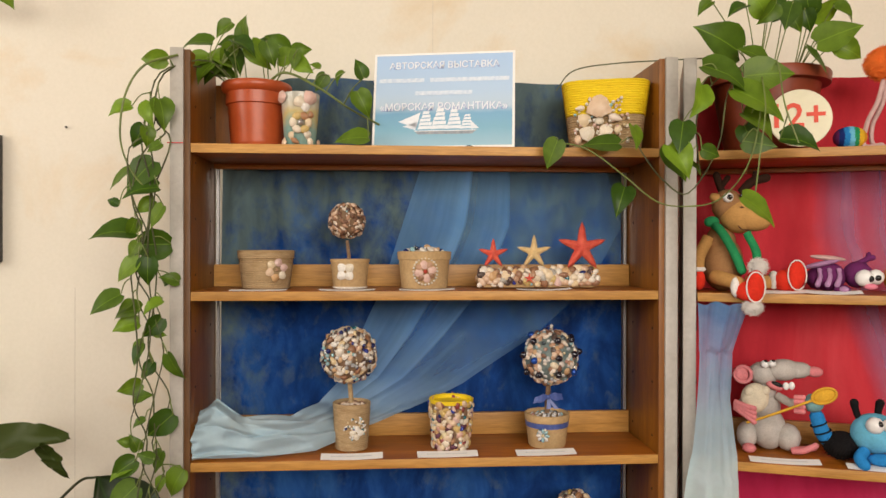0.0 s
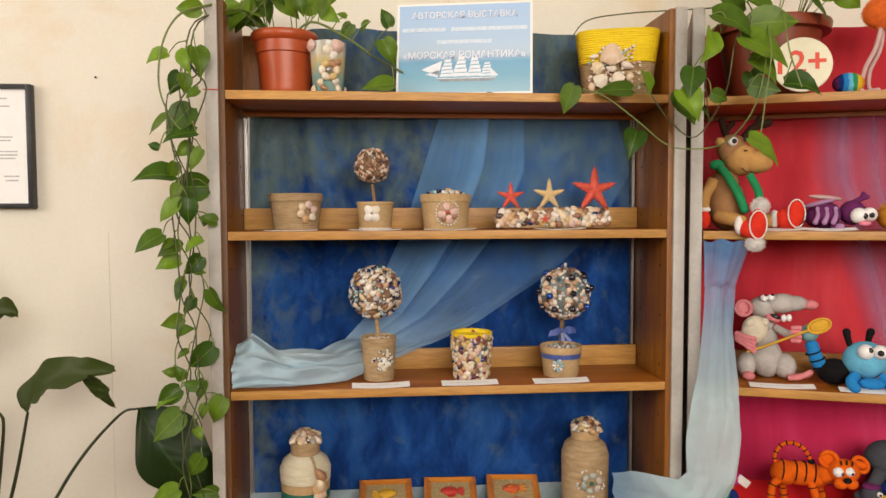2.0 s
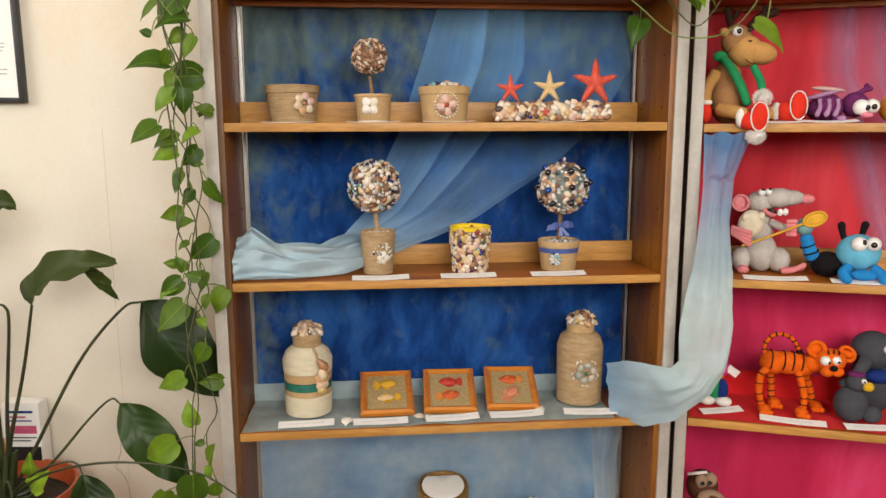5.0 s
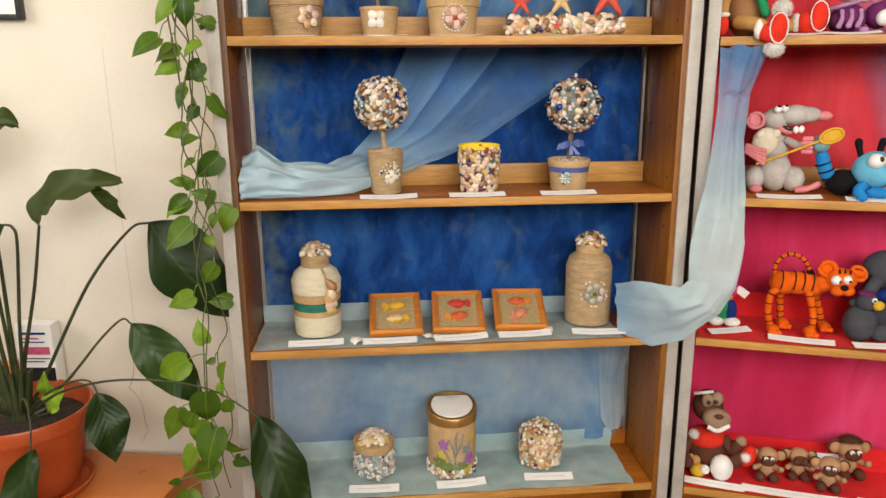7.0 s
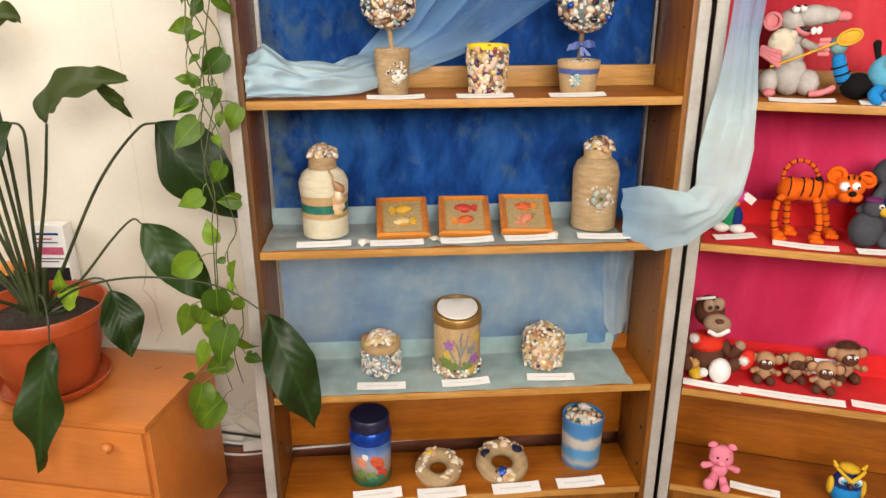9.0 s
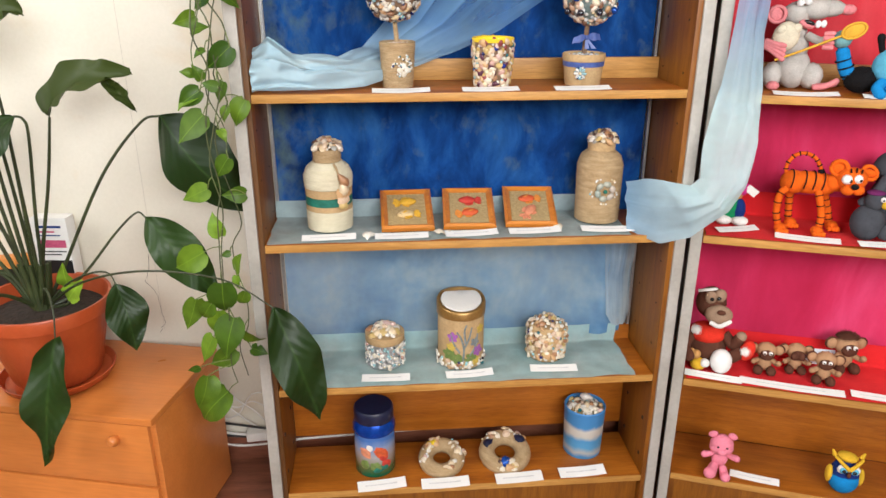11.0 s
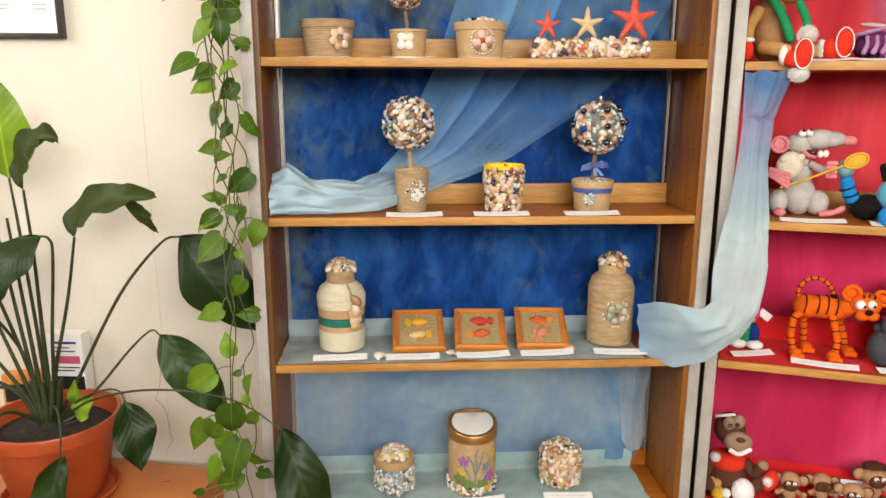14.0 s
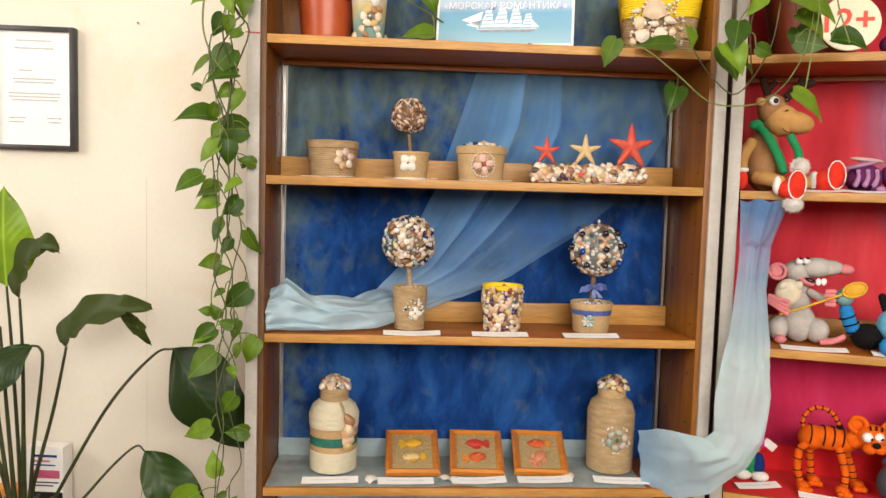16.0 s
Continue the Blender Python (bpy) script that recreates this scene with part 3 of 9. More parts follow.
WARMSHELLS = varied("warm_shell", [(0.0, (0.76, 0.62, 0.42)), (0.2, (0.64, 0.40, 0.20)), (0.36, (0.82, 0.74, 0.60)), (0.54, (0.42, 0.22, 0.11)), (0.66, (0.74, 0.56, 0.40)), (0.78, (0.62, 0.46, 0.18)), (0.9, (0.70, 0.50, 0.46))], 0.32)
DARKSHELLS = varied("brown_shell", [(0.0, (0.50, 0.30, 0.19)), (0.22, (0.20, 0.10, 0.06)), (0.40, (0.74, 0.56, 0.42)), (0.58, (0.32, 0.17, 0.10)), (0.72, (0.80, 0.70, 0.60)), (0.90, (0.10, 0.06, 0.05))], 0.32)
WINESHELLS = varied("wine_shell", [(0.0, (0.28, 0.06, 0.06)), (0.3, (0.55, 0.38, 0.12)), (0.55, (0.62, 0.38, 0.32)), (0.75, (0.12, 0.04, 0.07)), (0.9, (0.70, 0.62, 0.40))], 0.25)
WHITESHELLS = varied("white_shell", [(0.0, (0.80, 0.77, 0.7)), (0.4, (0.76, 0.7, 0.58)), (0.7, (0.83, 0.81, 0.76))], 0.4)
BEADS = varied("glass_bead", [(0.0, (0.01, 0.02, 0.14)), (0.25, (0.02, 0.16, 0.2)), (0.42, (0.01, 0.012, 0.02)), (0.6, (0.25, 0.5, 0.55)), (0.75, (0.7, 0.68, 0.62)), (0.9, (0.02, 0.04, 0.3))], 0.12, 0, coat=0.6)
PEARLS = varied("pearl", [(0.0, (0.82, 0.78, 0.7)), (0.4, (0.75, 0.62, 0.4)), (0.6, (0.8, 0.8, 0.8)), (0.85, (0.35, 0.6, 0.65))], 0.15, 0, coat=0.6)
SILVERBITS = varied("silver_bit", [(0.0, (0.62, 0.62, 0.62)), (0.3, (0.74, 0.7, 0.66)), (0.5, (0.4, 0.42, 0.44)), (0.65, (0.3, 0.5, 0.55)), (0.8, (0.5, 0.3, 0.24)), (0.93, (0.05, 0.08, 0.1))], 0.2, 0, coat=0.5)
SHELLPINK = plain("pink_shell", [(0.3, (0.66, 0.40, 0.34)), (0.7, (0.76, 0.55, 0.46))], 90, 0.4, bump=0.3, bscale=240)
STARRED = plain("red_starfish", [(0.3, (0.62, 0.05, 0.03)), (0.7, (0.80, 0.14, 0.08))], 90, 0.7, bump=0.8, bscale=260, distance=0.002)
STARCREAM = plain("cream_starfish", [(0.3, (0.68, 0.45, 0.18)), (0.7, (0.78, 0.58, 0.3))], 60, 0.7, bump=0.8, bscale=260, distance=0.002)
SEAM = plain("seam_line", [(0.3, (0.62, 0.575, 0.485)), (0.7, (0.70, 0.655, 0.56))], 20, 0.8, bump=0)
REDLINE = plain("red_thread", [(0.3, (0.6, 0.03, 0.03)), (0.7, (0.7, 0.05, 0.05))], 30, 0.7)


# ---- the room ----
WALL_Y = 0.31
X0, X1, YB, TOP = -2.3, 3.4, -3.6, 3.1


def structure(name, bm, mats, label, category):
    return tagged(part(name, bm, mats), label, category, kind="structure")


structure("wall_north", boxed(X0 - 0.15, X1 + 0.15, WALL_Y, WALL_Y + 0.15, 0, TOP), WALL, "cream painted plaster wall behind the shelves", "wall")
structure("wall_east", boxed(X1, X1 + 0.15, YB, WALL_Y, 0, TOP), WALL_UNSEEN, "unseen side wall, made ochre to lower the fill light", "wall")
structure("ceiling", boxed(X0 - 0.15, X1 + 0.15, YB - 0.15, WALL_Y + 0.15, TOP, TOP + 0.1), CEIL, "unseen plain ceiling, dulled to grey-cream to lower the fill light", "ceiling")
fl = structure("floor", boxed(X0 - 0.15, X1 + 0.15, YB - 0.15, WALL_Y + 0.15, -0.08, -0.012), FLOOR, "red-brown varnished wooden board floor", "floor")
bb = bmesh.new()
box(bb, X0, X1, WALL_Y - 0.018, WALL_Y, -0.012, 0.065, 0.004)
structure("baseboard", bb, FLOOR, "red-brown painted wooden baseboard along the wall", "baseboard")


def wall_with_window(name, along, at, thick, lo, hi, a, b, sill, head, label):
    bm = bmesh.new()
    for p, q, z0, z1 in ((lo, a, 0, TOP), (b, hi, 0, TOP), (a, b, 0, sill), (a, b, head, TOP)):
        if along == "y":
            box(bm, at - thick, at, p, q, z0, z1)
        else:
            box(bm, p, q, at - thick, at, z0, z1)
    structure(name, bm, WALL_UNSEEN, label, "wall")


wall_with_window("wall_west", "y", X0, 0.15, YB, WALL_Y, -2.7, -0.5, 1.62, 2.95, "unseen wall with a wide window, made ochre to lower the fill light")
wall_with_window("wall_south", "x", YB, 0.15, X0, X1, -0.45, 2.35, 1.62, 2.95, "unseen wall with a wide window, made ochre to lower the fill light")


def window(name, m, w, h, label):
    ob = thing(name, m, label, "window", kind="structure")
    bm = bmesh.new()
    for x in (-w / 2 + 0.03, 0, w / 2 - 0.03):
        box(bm, x - 0.03, x + 0.03, -0.03, 0.03, 0, h, 0.004)
    for z in (0.03, h - 0.03):
        box(bm, -w / 2, w / 2, -0.028, 0.028, z - 0.03, z + 0.03, 0.004)
    part("window_frame", bm, WHITE, ob)
    part("window_sill", boxed(-w / 2 - 0.05, w / 2 + 0.05, -0.03, 0.2, -0.03, 0.0, 0.006), WHITE, ob)


# windows out of view, placed to suit the light; area lamps act as daylight
window("window_1", pose(X0 - 0.1, -1.6, 1.62, 0, 0, -90), 2.2, 1.33, "unseen white framed window, assumed in the side wall")
window("window_2", pose(0.95, YB - 0.1, 1.62, 0, 0, 0), 2.8, 1.33, "unseen white framed window, added in the rear wall for light")
window_light("daylight_side", (X0 - 0.03, -1.6, 2.29), (1.0, -0.6, 1.3), 2.0, 1.25, 54, (1.0, 0.94, 0.825))
window_light("daylight_rear", (0.95, YB - 0.03, 2.29), (0.45, 0, 1.3), 2.6, 1.25, 120, (1.0, 0.94, 0.825))

# ---- shelving units ----
Z_BLUE = (1.705, 1.420, 1.091, 0.761, 0.390, 0.085)
Z_RED = (1.700, 1.416, 1.082, 0.757, 0.376, 0.090)
WIDE, DEEP, TALL = 0.92, 0.192, 1.897
RED_AT = pose(0.998, -0.002, 0, 0, 0, -20)


bm = bmesh.new()
lathe(bm, [(0.0026, -0.0004), (0.0026, 0.0004)], 8)
PEG = finish(bm, "peg_hole", DARK)


def shelving(m, heights, label, strips, out=0.025, gap=0.045):
    unit = thing("shelving_unit", m, label, "shelf")
    for k, s in ((0, -1), (WIDE, 1)):
        bm = bmesh.new()
        box(bm, k + s * out - 0.0128, k + s * out + 0.0128, -0.004, 0.022, 0, TALL, 0.0025)
        part("post", bm, POST, unit, "worn pale grey painted post")
        bm = bmesh.new()
        if out > 0.02:
            box(bm, k + s * 0.006 - 0.0058, k + s * 0.006 + 0.0058, 0.0045, DEEP + 0.012, 0, TALL - 0.003, 0.0015)
        box(bm, k + s * (0.0125 if out > 0.02 else 0.0007), k + s * (out + 0.0122), 0.0225, DEEP + 0.012, 0, TALL - 0.003, 0.0015) if s > 0 else box(bm, k - out - 0.0122, k - (0.0125 if out > 0.02 else 0.0007), 0.0225, DEEP + 0.012, 0, TALL - 0.003, 0.0015)
        panel = part("side_panel", bm, SIDE, unit)
        if out > 0.02:
            # darker wood on the left edge, plain side wood on the right
            part("panel_edge", boxed(k + s * 0.006 - 0.0058, k + s * 0.006 + 0.0058, 0.0005, 0.0043, 0, TALL - 0.003, 0.001), DARKEDGE if s < 0 else SIDE, panel, "narrow front edge of the side panel")
        for z in np.arange(0.14, 1.85, 0.11):
            for y in (0.035, 0.155):
                piece("peg_hole", PEG, panel, Matrix.Translation((k - s * 0.0006, y, z)) @ Matrix.Rotation(radians(90), 4, "Y") @ Matrix.Scale(2.0 if out < 0.02 or z < 0.4 else 1.0, 4))
        bm = bmesh.new()
        box(bm, k - s * 0.006 - 0.003, k - s * 0.006 + 0.003, DEEP + 0.003, DEEP + 0.009, 0.42, heights[0] - 0.012)
        part("back_rail", bm, SILVER, unit, "thin bright metal rail")
    for i, z in enumerate(heights):
        bm = bmesh.new()
        box(bm, 0.0008, WIDE - 0.0008, 0.002, DEEP, z - 0.009, z + 0.009, 0.001)
        shelf = part("shelf", bm, SHELF, unit)
        bm = bmesh.new()
        box(bm, 0.0008, WIDE - 0.0008, -0.0006, 0.0016, z - 0.0088, z + 0.0088, 0.0006)
        part("edge_band", bm, EDGE, shelf, "paler narrow front edge of the side panel")
        if i in strips:
            part("back_strip", boxed(0.001, WIDE - 0.001, DEEP - 0.013, DEEP - 0.001, z + 0.0092, z + 0.057, 0.0015), EDGE, unit)
    # strip added under the top shelf for the lit band along its underside
    z = heights[0]
    part("back_strip", boxed(0.001, WIDE - 0.001, DEEP - 0.013, DEEP - 0.001, z - 0.021, z - 0.0095, 0.0015), SHELF, unit)
    z5, z6 = heights[4], heights[5]
    part("back_board", boxed(0.001, WIDE - 0.001, DEEP + 0.002, DEEP + 0.012, z6 + gap, z5 + 0.05, 0.0015), SHELF, unit)
    part("plinth", boxed(0.001, WIDE - 0.001, 0.02, 0.035, 0.001, z6 - 0.0095, 0.0015), SIDE, unit)
    return unit


blue_unit = shelving(Matrix(), Z_BLUE, "brown wooden shelving unit with pale worn posts, backed with blue cloth", (1, 2))
shelving(RED_AT, Z_RED, "brown wooden shelving unit with pale posts, backed with red cloth", (2,), 0.0145, 0.0095)
# brown strip added where the back is brown beside the pot
part("back_stile", boxed(0.001, 0.075, DEEP + 0.003, DEEP + 0.011, Z_BLUE[0] + 0.0095, 1.868, 0.0015), SIDE, blue_unit)
# no real part: a dark box added as the shade between the units
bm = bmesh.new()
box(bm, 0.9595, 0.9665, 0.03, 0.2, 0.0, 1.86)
tagged(part("gap_filler", bm, DARK), "narrow dark strip added for the shade in the gap between the shelving units", "strip")


# ---- hung and laid cloths ----
def velvet(u, v):
    x, z = 0.008 + 0.904 * u, 1.886 - 1.136 * v
    top = max(0.0, 1 - abs(z - 1.68) / 0.36)
    k = 0.003 + 0.017 * top * max(0.1, 1 - u * 1.1)
    y = 0.2155 + k * math.sin(52 * u + 2.2 * math.sin(5 * v + u * 5)) + 0.004 * noise.noise((u * 5, v * 6, 0))
    if z > 1.82:
        z += 0.010 * noise.noise((u * 6, 0.4, 2)) - 0.06 * max(0, 0.2 - u)
    return Vector((x, min(max(y, 0.2065), 0.25), z))


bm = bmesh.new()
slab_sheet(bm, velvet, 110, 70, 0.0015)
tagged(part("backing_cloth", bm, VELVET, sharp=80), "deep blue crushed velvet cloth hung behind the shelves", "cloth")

SWAG_L = [(0, (0.452, 0.199, 1.70)), (0.28, (0.366, 0.199, 1.43)), (0.42, (0.316, 0.198, 1.32)), (0.54, (0.280, 0.194, 1.232)), (0.64, (0.228, 0.165, 1.176)), (0.72, (0.172, 0.115, 1.162)), (0.82, (0.088, 0.075, 1.176)), (0.92, (0.034, 0.066, 1.208)), (1, (0.005, 0.060, 1.186))]
SWAG_R = [(0, (0.868, 0.200, 1.70)), (0.14, (0.906, 0.200, 1.56)), (0.28, (0.830, 0.200, 1.425)), (0.42, (0.700, 0.200, 1.312)), (0.54, (0.545, 0.199, 1.210)), (0.62, (0.425, 0.188, 1.156)), (0.70, (0.310, 0.118, 1.128)), (0.78, (0.235, 0.045, 1.112)), (0.88, (0.120, 0.012, 1.106)), (1, (0.005, 0.002, 1.104))]


def swag(u, v):
    p = lerp_keys(SWAG_L, v).lerp(lerp_keys(SWAG_R, v), u)
    g = min(max((v - 0.52) / 0.2, 0), 1)
    g = g * g * (3 - 2 * g)
    pleat = math.sin(u * 17 + 1.6 * math.sin(v * 4)) + 0.5 * math.sin(u * 37 + v * 5)
    p.y += 0.0035 * pleat * (1 - g) - g * (0.030 * math.sin(math.pi * u) + 0.0025 * pleat)
    wrinkle = noise.noise((u * 5 - v * 6, v * 16 + u * 3, 3))
    crease = 1 - 2.4 * abs(noise.noise((u * 3.4 + v * 7, v * 9 - u * 3, 7)))
    p.y -= g * (0.013 * wrinkle + 0.010 * crease)
    p.z += g * (0.010 * math.sin(math.pi * u) + 0.009 * wrinkle + 0.003 * math.sin(u * 13 + v * 21))
    p.x = max(p.x + 0.004 * noise.noise((u * 6, v * 9, 1)), 0.004)
    if v < 0.54:
        p.y = min(max(p.y, 0.1955), 0.2045)
    if v > 0.6:
        p.z = max(p.z, 1.1025)
    return p


bm = bmesh.new()
grid_sheet(bm, swag, 76, 150)
tagged(part("tulle_drape", bm, TULLE, sharp=80), "pale blue sheer tulle draped diagonally and gathered on the shelf", "drape")

FALL_L = [(0, (0.996, -0.010, 1.405)), (0.12, (0.992, -0.026, 1.31)), (0.24, (0.986, -0.034, 1.22)), (0.36, (0.972, -0.04, 1.11)), (0.5, (0.951, -0.044, 1.00)), (0.62, (0.953, -0.044, 0.915)), (0.71, (0.935, -0.04, 0.897)), (0.83, (0.885, -0.022, 0.905)), (0.92, (0.845, 0.012, 0.902)), (1, (0.820, 0.05, 0.885))]
FALL_R = [(0, (1.092, -0.036, 1.405)), (0.12, (1.056, -0.032, 1.31)), (0.24, (1.046, -0.038, 1.22)), (0.36, (1.058, -0.050, 1.11)), (0.5, (1.056, -0.068, 1.00)), (0.62, (1.040, -0.078, 0.905)), (0.71, (1.010, -0.072, 0.845)), (0.83, (0.950, -0.044, 0.778)), (0.92, (0.890, -0.012, 0.757)), (1, (0.822, 0.020, 0.780))]


def fall(u, v):
    p = lerp_keys(FALL_L, v).lerp(lerp_keys(FALL_R, v), u)
    k = 1.0 if v < 0.8 else (1 - v) / 0.2
    w = 0.35 if 0.12 < v < 0.42 else 1.0
    p.y += 0.0045 * k * w * math.sin(u * 9 + 2.6 * math.sin(3 * v)) - 0.02 * k * w * math.sin(math.pi * u) + 0.008 * noise.noise((u * 3 + v * 2, v * 6, 2)) * k + 0.003 * noise.noise((u * 8, v * 9, 4)) * k
    p.x += 0.006 * noise.noise((u * 4, v * 8, 5))
    p.z += 0.006 * noise.noise((u * 5, v * 7, 9))
    return p


bm = bmesh.new()
grid_sheet(bm, fall, 44, 90)
tagged(part("tulle_fall", bm, TULLE_FALL, sharp=80), "pale blue tulle hanging over the posts between both units", "drape")


def laid(x0, x1, y0, y1, z, amp, up, seed):
    """Cloth on a shelf, which climbs the back by up."""
    def f(u, v):
        x = x0 + (x1 - x0) * u
        run = (y1 - y0)
        s = v * (run + up)
        y, h = (y0 + s, 0.0) if s < run else (y1, s - run)
        wob = amp * abs(noise.noise((u * 7 + seed, v * 3, 1)))
        return Vector((x + 0.004 * noise.noise((v * 6, seed, u)), y - (wob if h else 0) + 0.003 * noise.noise((u * 9, seed, 0)), z + h + (0 if h else wob)))
    return f


bm = bmesh.new()
grid_sheet(bm, laid(0.004, 0.83, 0.004, 0.185, Z_BLUE[3] + 0.0102, 0.005, 0.045, 2), 60, 30)
tagged(part("shelf_cloth", bm, TULLE_LAID, sharp=80), "grey-blue tulle spread over the shelf", "cloth")
bm = bmesh.new()
grid_sheet(bm, laid(0.05, 0.875, 0.0, 0.184, Z_BLUE[4] + 0.0102, 0.006, 0.05, 7), 60, 30)
tagged(part("shelf_cloth", bm, TULLE_PALE, sharp=80), "pale aqua tulle spread over the shelf", "cloth")


def back_veil(u, v):
    x = 0.012 + 0.878 * u
    z = 0.748 - 0.325 * v
    return Vector((x, 0.192 + 0.004 * math.sin(30 * u + 2 * v) * (1 if u > 0.8 else 0.5) - (0.012 * math.exp(-((u - 0.93) / 0.03) ** 2)), z))


bm = bmesh.new()
grid_sheet(bm, back_veil, 80, 20)


def veil_tail(u, v):
    a = lerp_keys([(0, (0.822, 0.180, 0.748)), (0.5, (0.832, 0.176, 0.60)), (0.85, (0.843, 0.172, 0.485)), (1, (0.862, 0.172, 0.452))], v)
    b = lerp_keys([(0, (0.912, 0.186, 0.748)), (0.3, (0.908, 0.182, 0.66)), (0.5, (0.899, 0.178, 0.60)), (0.85, (0.906, 0.174, 0.495)), (1, (0.898, 0.176, 0.456))], v)
    p = a.lerp(b, u)
    p.y -= 0.008 * math.sin(math.pi * u) + 0.003 * math.sin(u * 13 + v * 4)
    return p


grid_sheet(bm, veil_tail, 14, 26, 1)
tagged(part("back_veil", bm, [TULLE_BACK, TULLE_TAIL], sharp=80), "grey-blue sheer tulle hung across the back of a shelf bay", "cloth")


def red_back(z0, z1, seed, amp):
    def f(u, v):
        x, z = 0.008 + 0.904 * u, z1 + (z0 - z1) * v
        y = 0.2115 + amp * math.sin(34 * u + 1.5 * math.sin(3 * v + seed)) * (0.6 + 0.4 * math.sin(7 * u)) + 0.005 * noise.noise((u * 6, v * 4, seed)) + 0.002 * noise.noise((u * 14, v * 5, seed))
        return Vector((x, min(max(y, 0.2065), 0.23), z))
    return f


bm = bmesh.new()
slab_sheet(bm, red_back(1.06, 1.885, 1, 0.010), 100, 40, 0.0012)
tagged(part("backing_cloth", bm, RED, at=RED_AT, sharp=80), "red cloth hung in soft folds behind the shelves", "cloth")
bm = bmesh.new()
slab_sheet(bm, red_back(0.36, 1.058, 4, 0.008), 100, 40, 0.0012)
tagged(part("backing_cloth", bm, CRIMSON, at=RED_AT, sharp=80), "crimson cloth hung behind the lower shelves", "cloth")
for z, s in ((Z_RED[3], 3), (Z_RED[4], 5)):
    bm = bmesh.new()
    grid_sheet(bm, laid(0.006, 0.915, 0.003, 0.185, z + 0.0102, 0.005, 0.062, s), 60, 30)
    tagged(part("shelf_cloth", bm, REDLAID, at=RED_AT, sharp=80), "bright red cloth spread over the shelf", "cloth")


def lilac(u, v):
    a, b = lerp_keys([(0, (0.25, 0.2, 1.69)), (0.3, (0.245, 0.2, 1.55)), (0.5, (0.28, 0.2, 1.45)), (1, (0.40, 0.2, 1.1))], v), lerp_keys([(0, (0.50, 0.2, 1.69)), (1, (0.62, 0.2, 1.1))], v)
    p = a.lerp(b, u)
    p.y = 0.2 + 0.004 * math.sin(u * 26 + 2 * v)
    return p


bm = bmesh.new()
grid_sheet(bm, lilac, 50, 30)
tagged(part("tulle_drape", bm, LILAC, at=RED_AT, sharp=80), "sheer lilac-grey tulle hung over red cloth", "drape")

# ---- cabinet beside the shelves ----
cab = thing("cabinet", pose(-0.266, -0.100, 0, 0, 0, -13.5), "low orange-brown wooden cabinet with a drawer, under a potted plant", "cabinet")
part("top", boxed(-0.56, 0.0, -0.004, 0.33, 0.384, 0.402, 0.003), CABINET, cab)
part("body", boxed(-0.555, -0.001, 0.012, 0.328, 0.0, 0.3835, 0.002), CABINET, cab)
dr = part("drawer", boxed(-0.545, -0.014, -0.001, 0.0115, 0.215, 0.381, 0.002), CABINET, cab)
bm = bmesh.new()
lathe(bm, [(0.0, -0.026), (0.007, -0.0255), (0.0125, -0.020), (0.0135, -0.015), (0.0105, -0.009), (0.0065, -0.005), (0.006, 0.0)], 20, 0, Matrix.Translation((-0.094, -0.001, 0.345)) @ Matrix.Rotation(radians(-90), 4, "X"))
part("knob", bm, CABINET, dr, "round wooden knob")
part("drawer", boxed(-0.545, -0.014, -0.001, 0.0115, 0.03, 0.208, 0.002), CABINET, cab)

# ---- framed document, nail, cables ----
doc = thing("framed_document", pose(-0.602, WALL_Y - 0.001, 1.625), "black framed printed certificate hung on the wall", "picture frame")
bm = bmesh.new()
for a in ((-0.097, -0.085, -0.145, 0.145), (0.085, 0.097, -0.145, 0.145), (-0.085, 0.085, -0.145, -0.134), (-0.085, 0.085, 0.134, 0.145)):
    box(bm, a[0], a[1], -0.022, 0, a[2], a[3], 0.0015)
part("frame", bm, BLACK, doc)
part("sheet", boxed(-0.085, 0.085, -0.012, -0.004, -0.134, 0.134), PAPER, doc)
for z, w, x in ((0.112, 0.08, 0), (0.094, 0.09, 0), (0.042, 0.03, -0.02), (0.022, 0.1, 0), (0.014, 0.09, 0), (-0.012, 0.12, 0), (-0.02, 0.12, 0), (-0.028, 0.11, 0), (-0.07, 0.04, -0.04), (-0.07, 0.035, 0.045), (-0.08, 0.036, -0.042), (-0.08, 0.03, 0.045)):
    part("print_bar", boxed(x - w / 2, x + w / 2, -0.0126, -0.0118, z - 0.0016, z + 0.0016), GREYINK, doc, "row of small grey print")
bm = bmesh.new()
lathe(bm, [(0.0, -0.008), (0.0025, -0.008), (0.0025, -0.006), (0.001, -0.006), (0.001, 0.002)], 10, 0, Matrix.Translation((-0.362, WALL_Y, 1.79)) @ Matrix.Rotation(radians(-90), 4, "X"))
tagged(part("nail", bm, BLACK), "small dark nail in the wall", "nail")


for x, z0, z1 in ((-0.345, 0.42, 1.42), (0.482, 1.86, 2.6)):
    bm = bmesh.new()
    box(bm, x - 0.0005, x + 0.0005, WALL_Y - 0.0006, WALL_Y + 0.001, z0, z1)
    structure("trim", bm, SEAM, "fine vertical seam in the painted wall", "trim")


CRACK = plain("crack", [(0.3, (0.20, 0.17, 0.13)), (0.7, (0.34, 0.30, 0.24))], 60, 0.9, bump=0)
bm = bmesh.new()
rng = random.Random(5)
zig = [Vector((x, WALL_Y + 0.0002, z)) for x, z in ((-0.358, 0.640), (-0.364, 0.600), (-0.374, 0.564), (-0.362, 0.542), (-0.349, 0.520), (-0.347, 0.480), (-0.340, 0.446), (-0.350, 0.425), (-0.358, 0.404))]
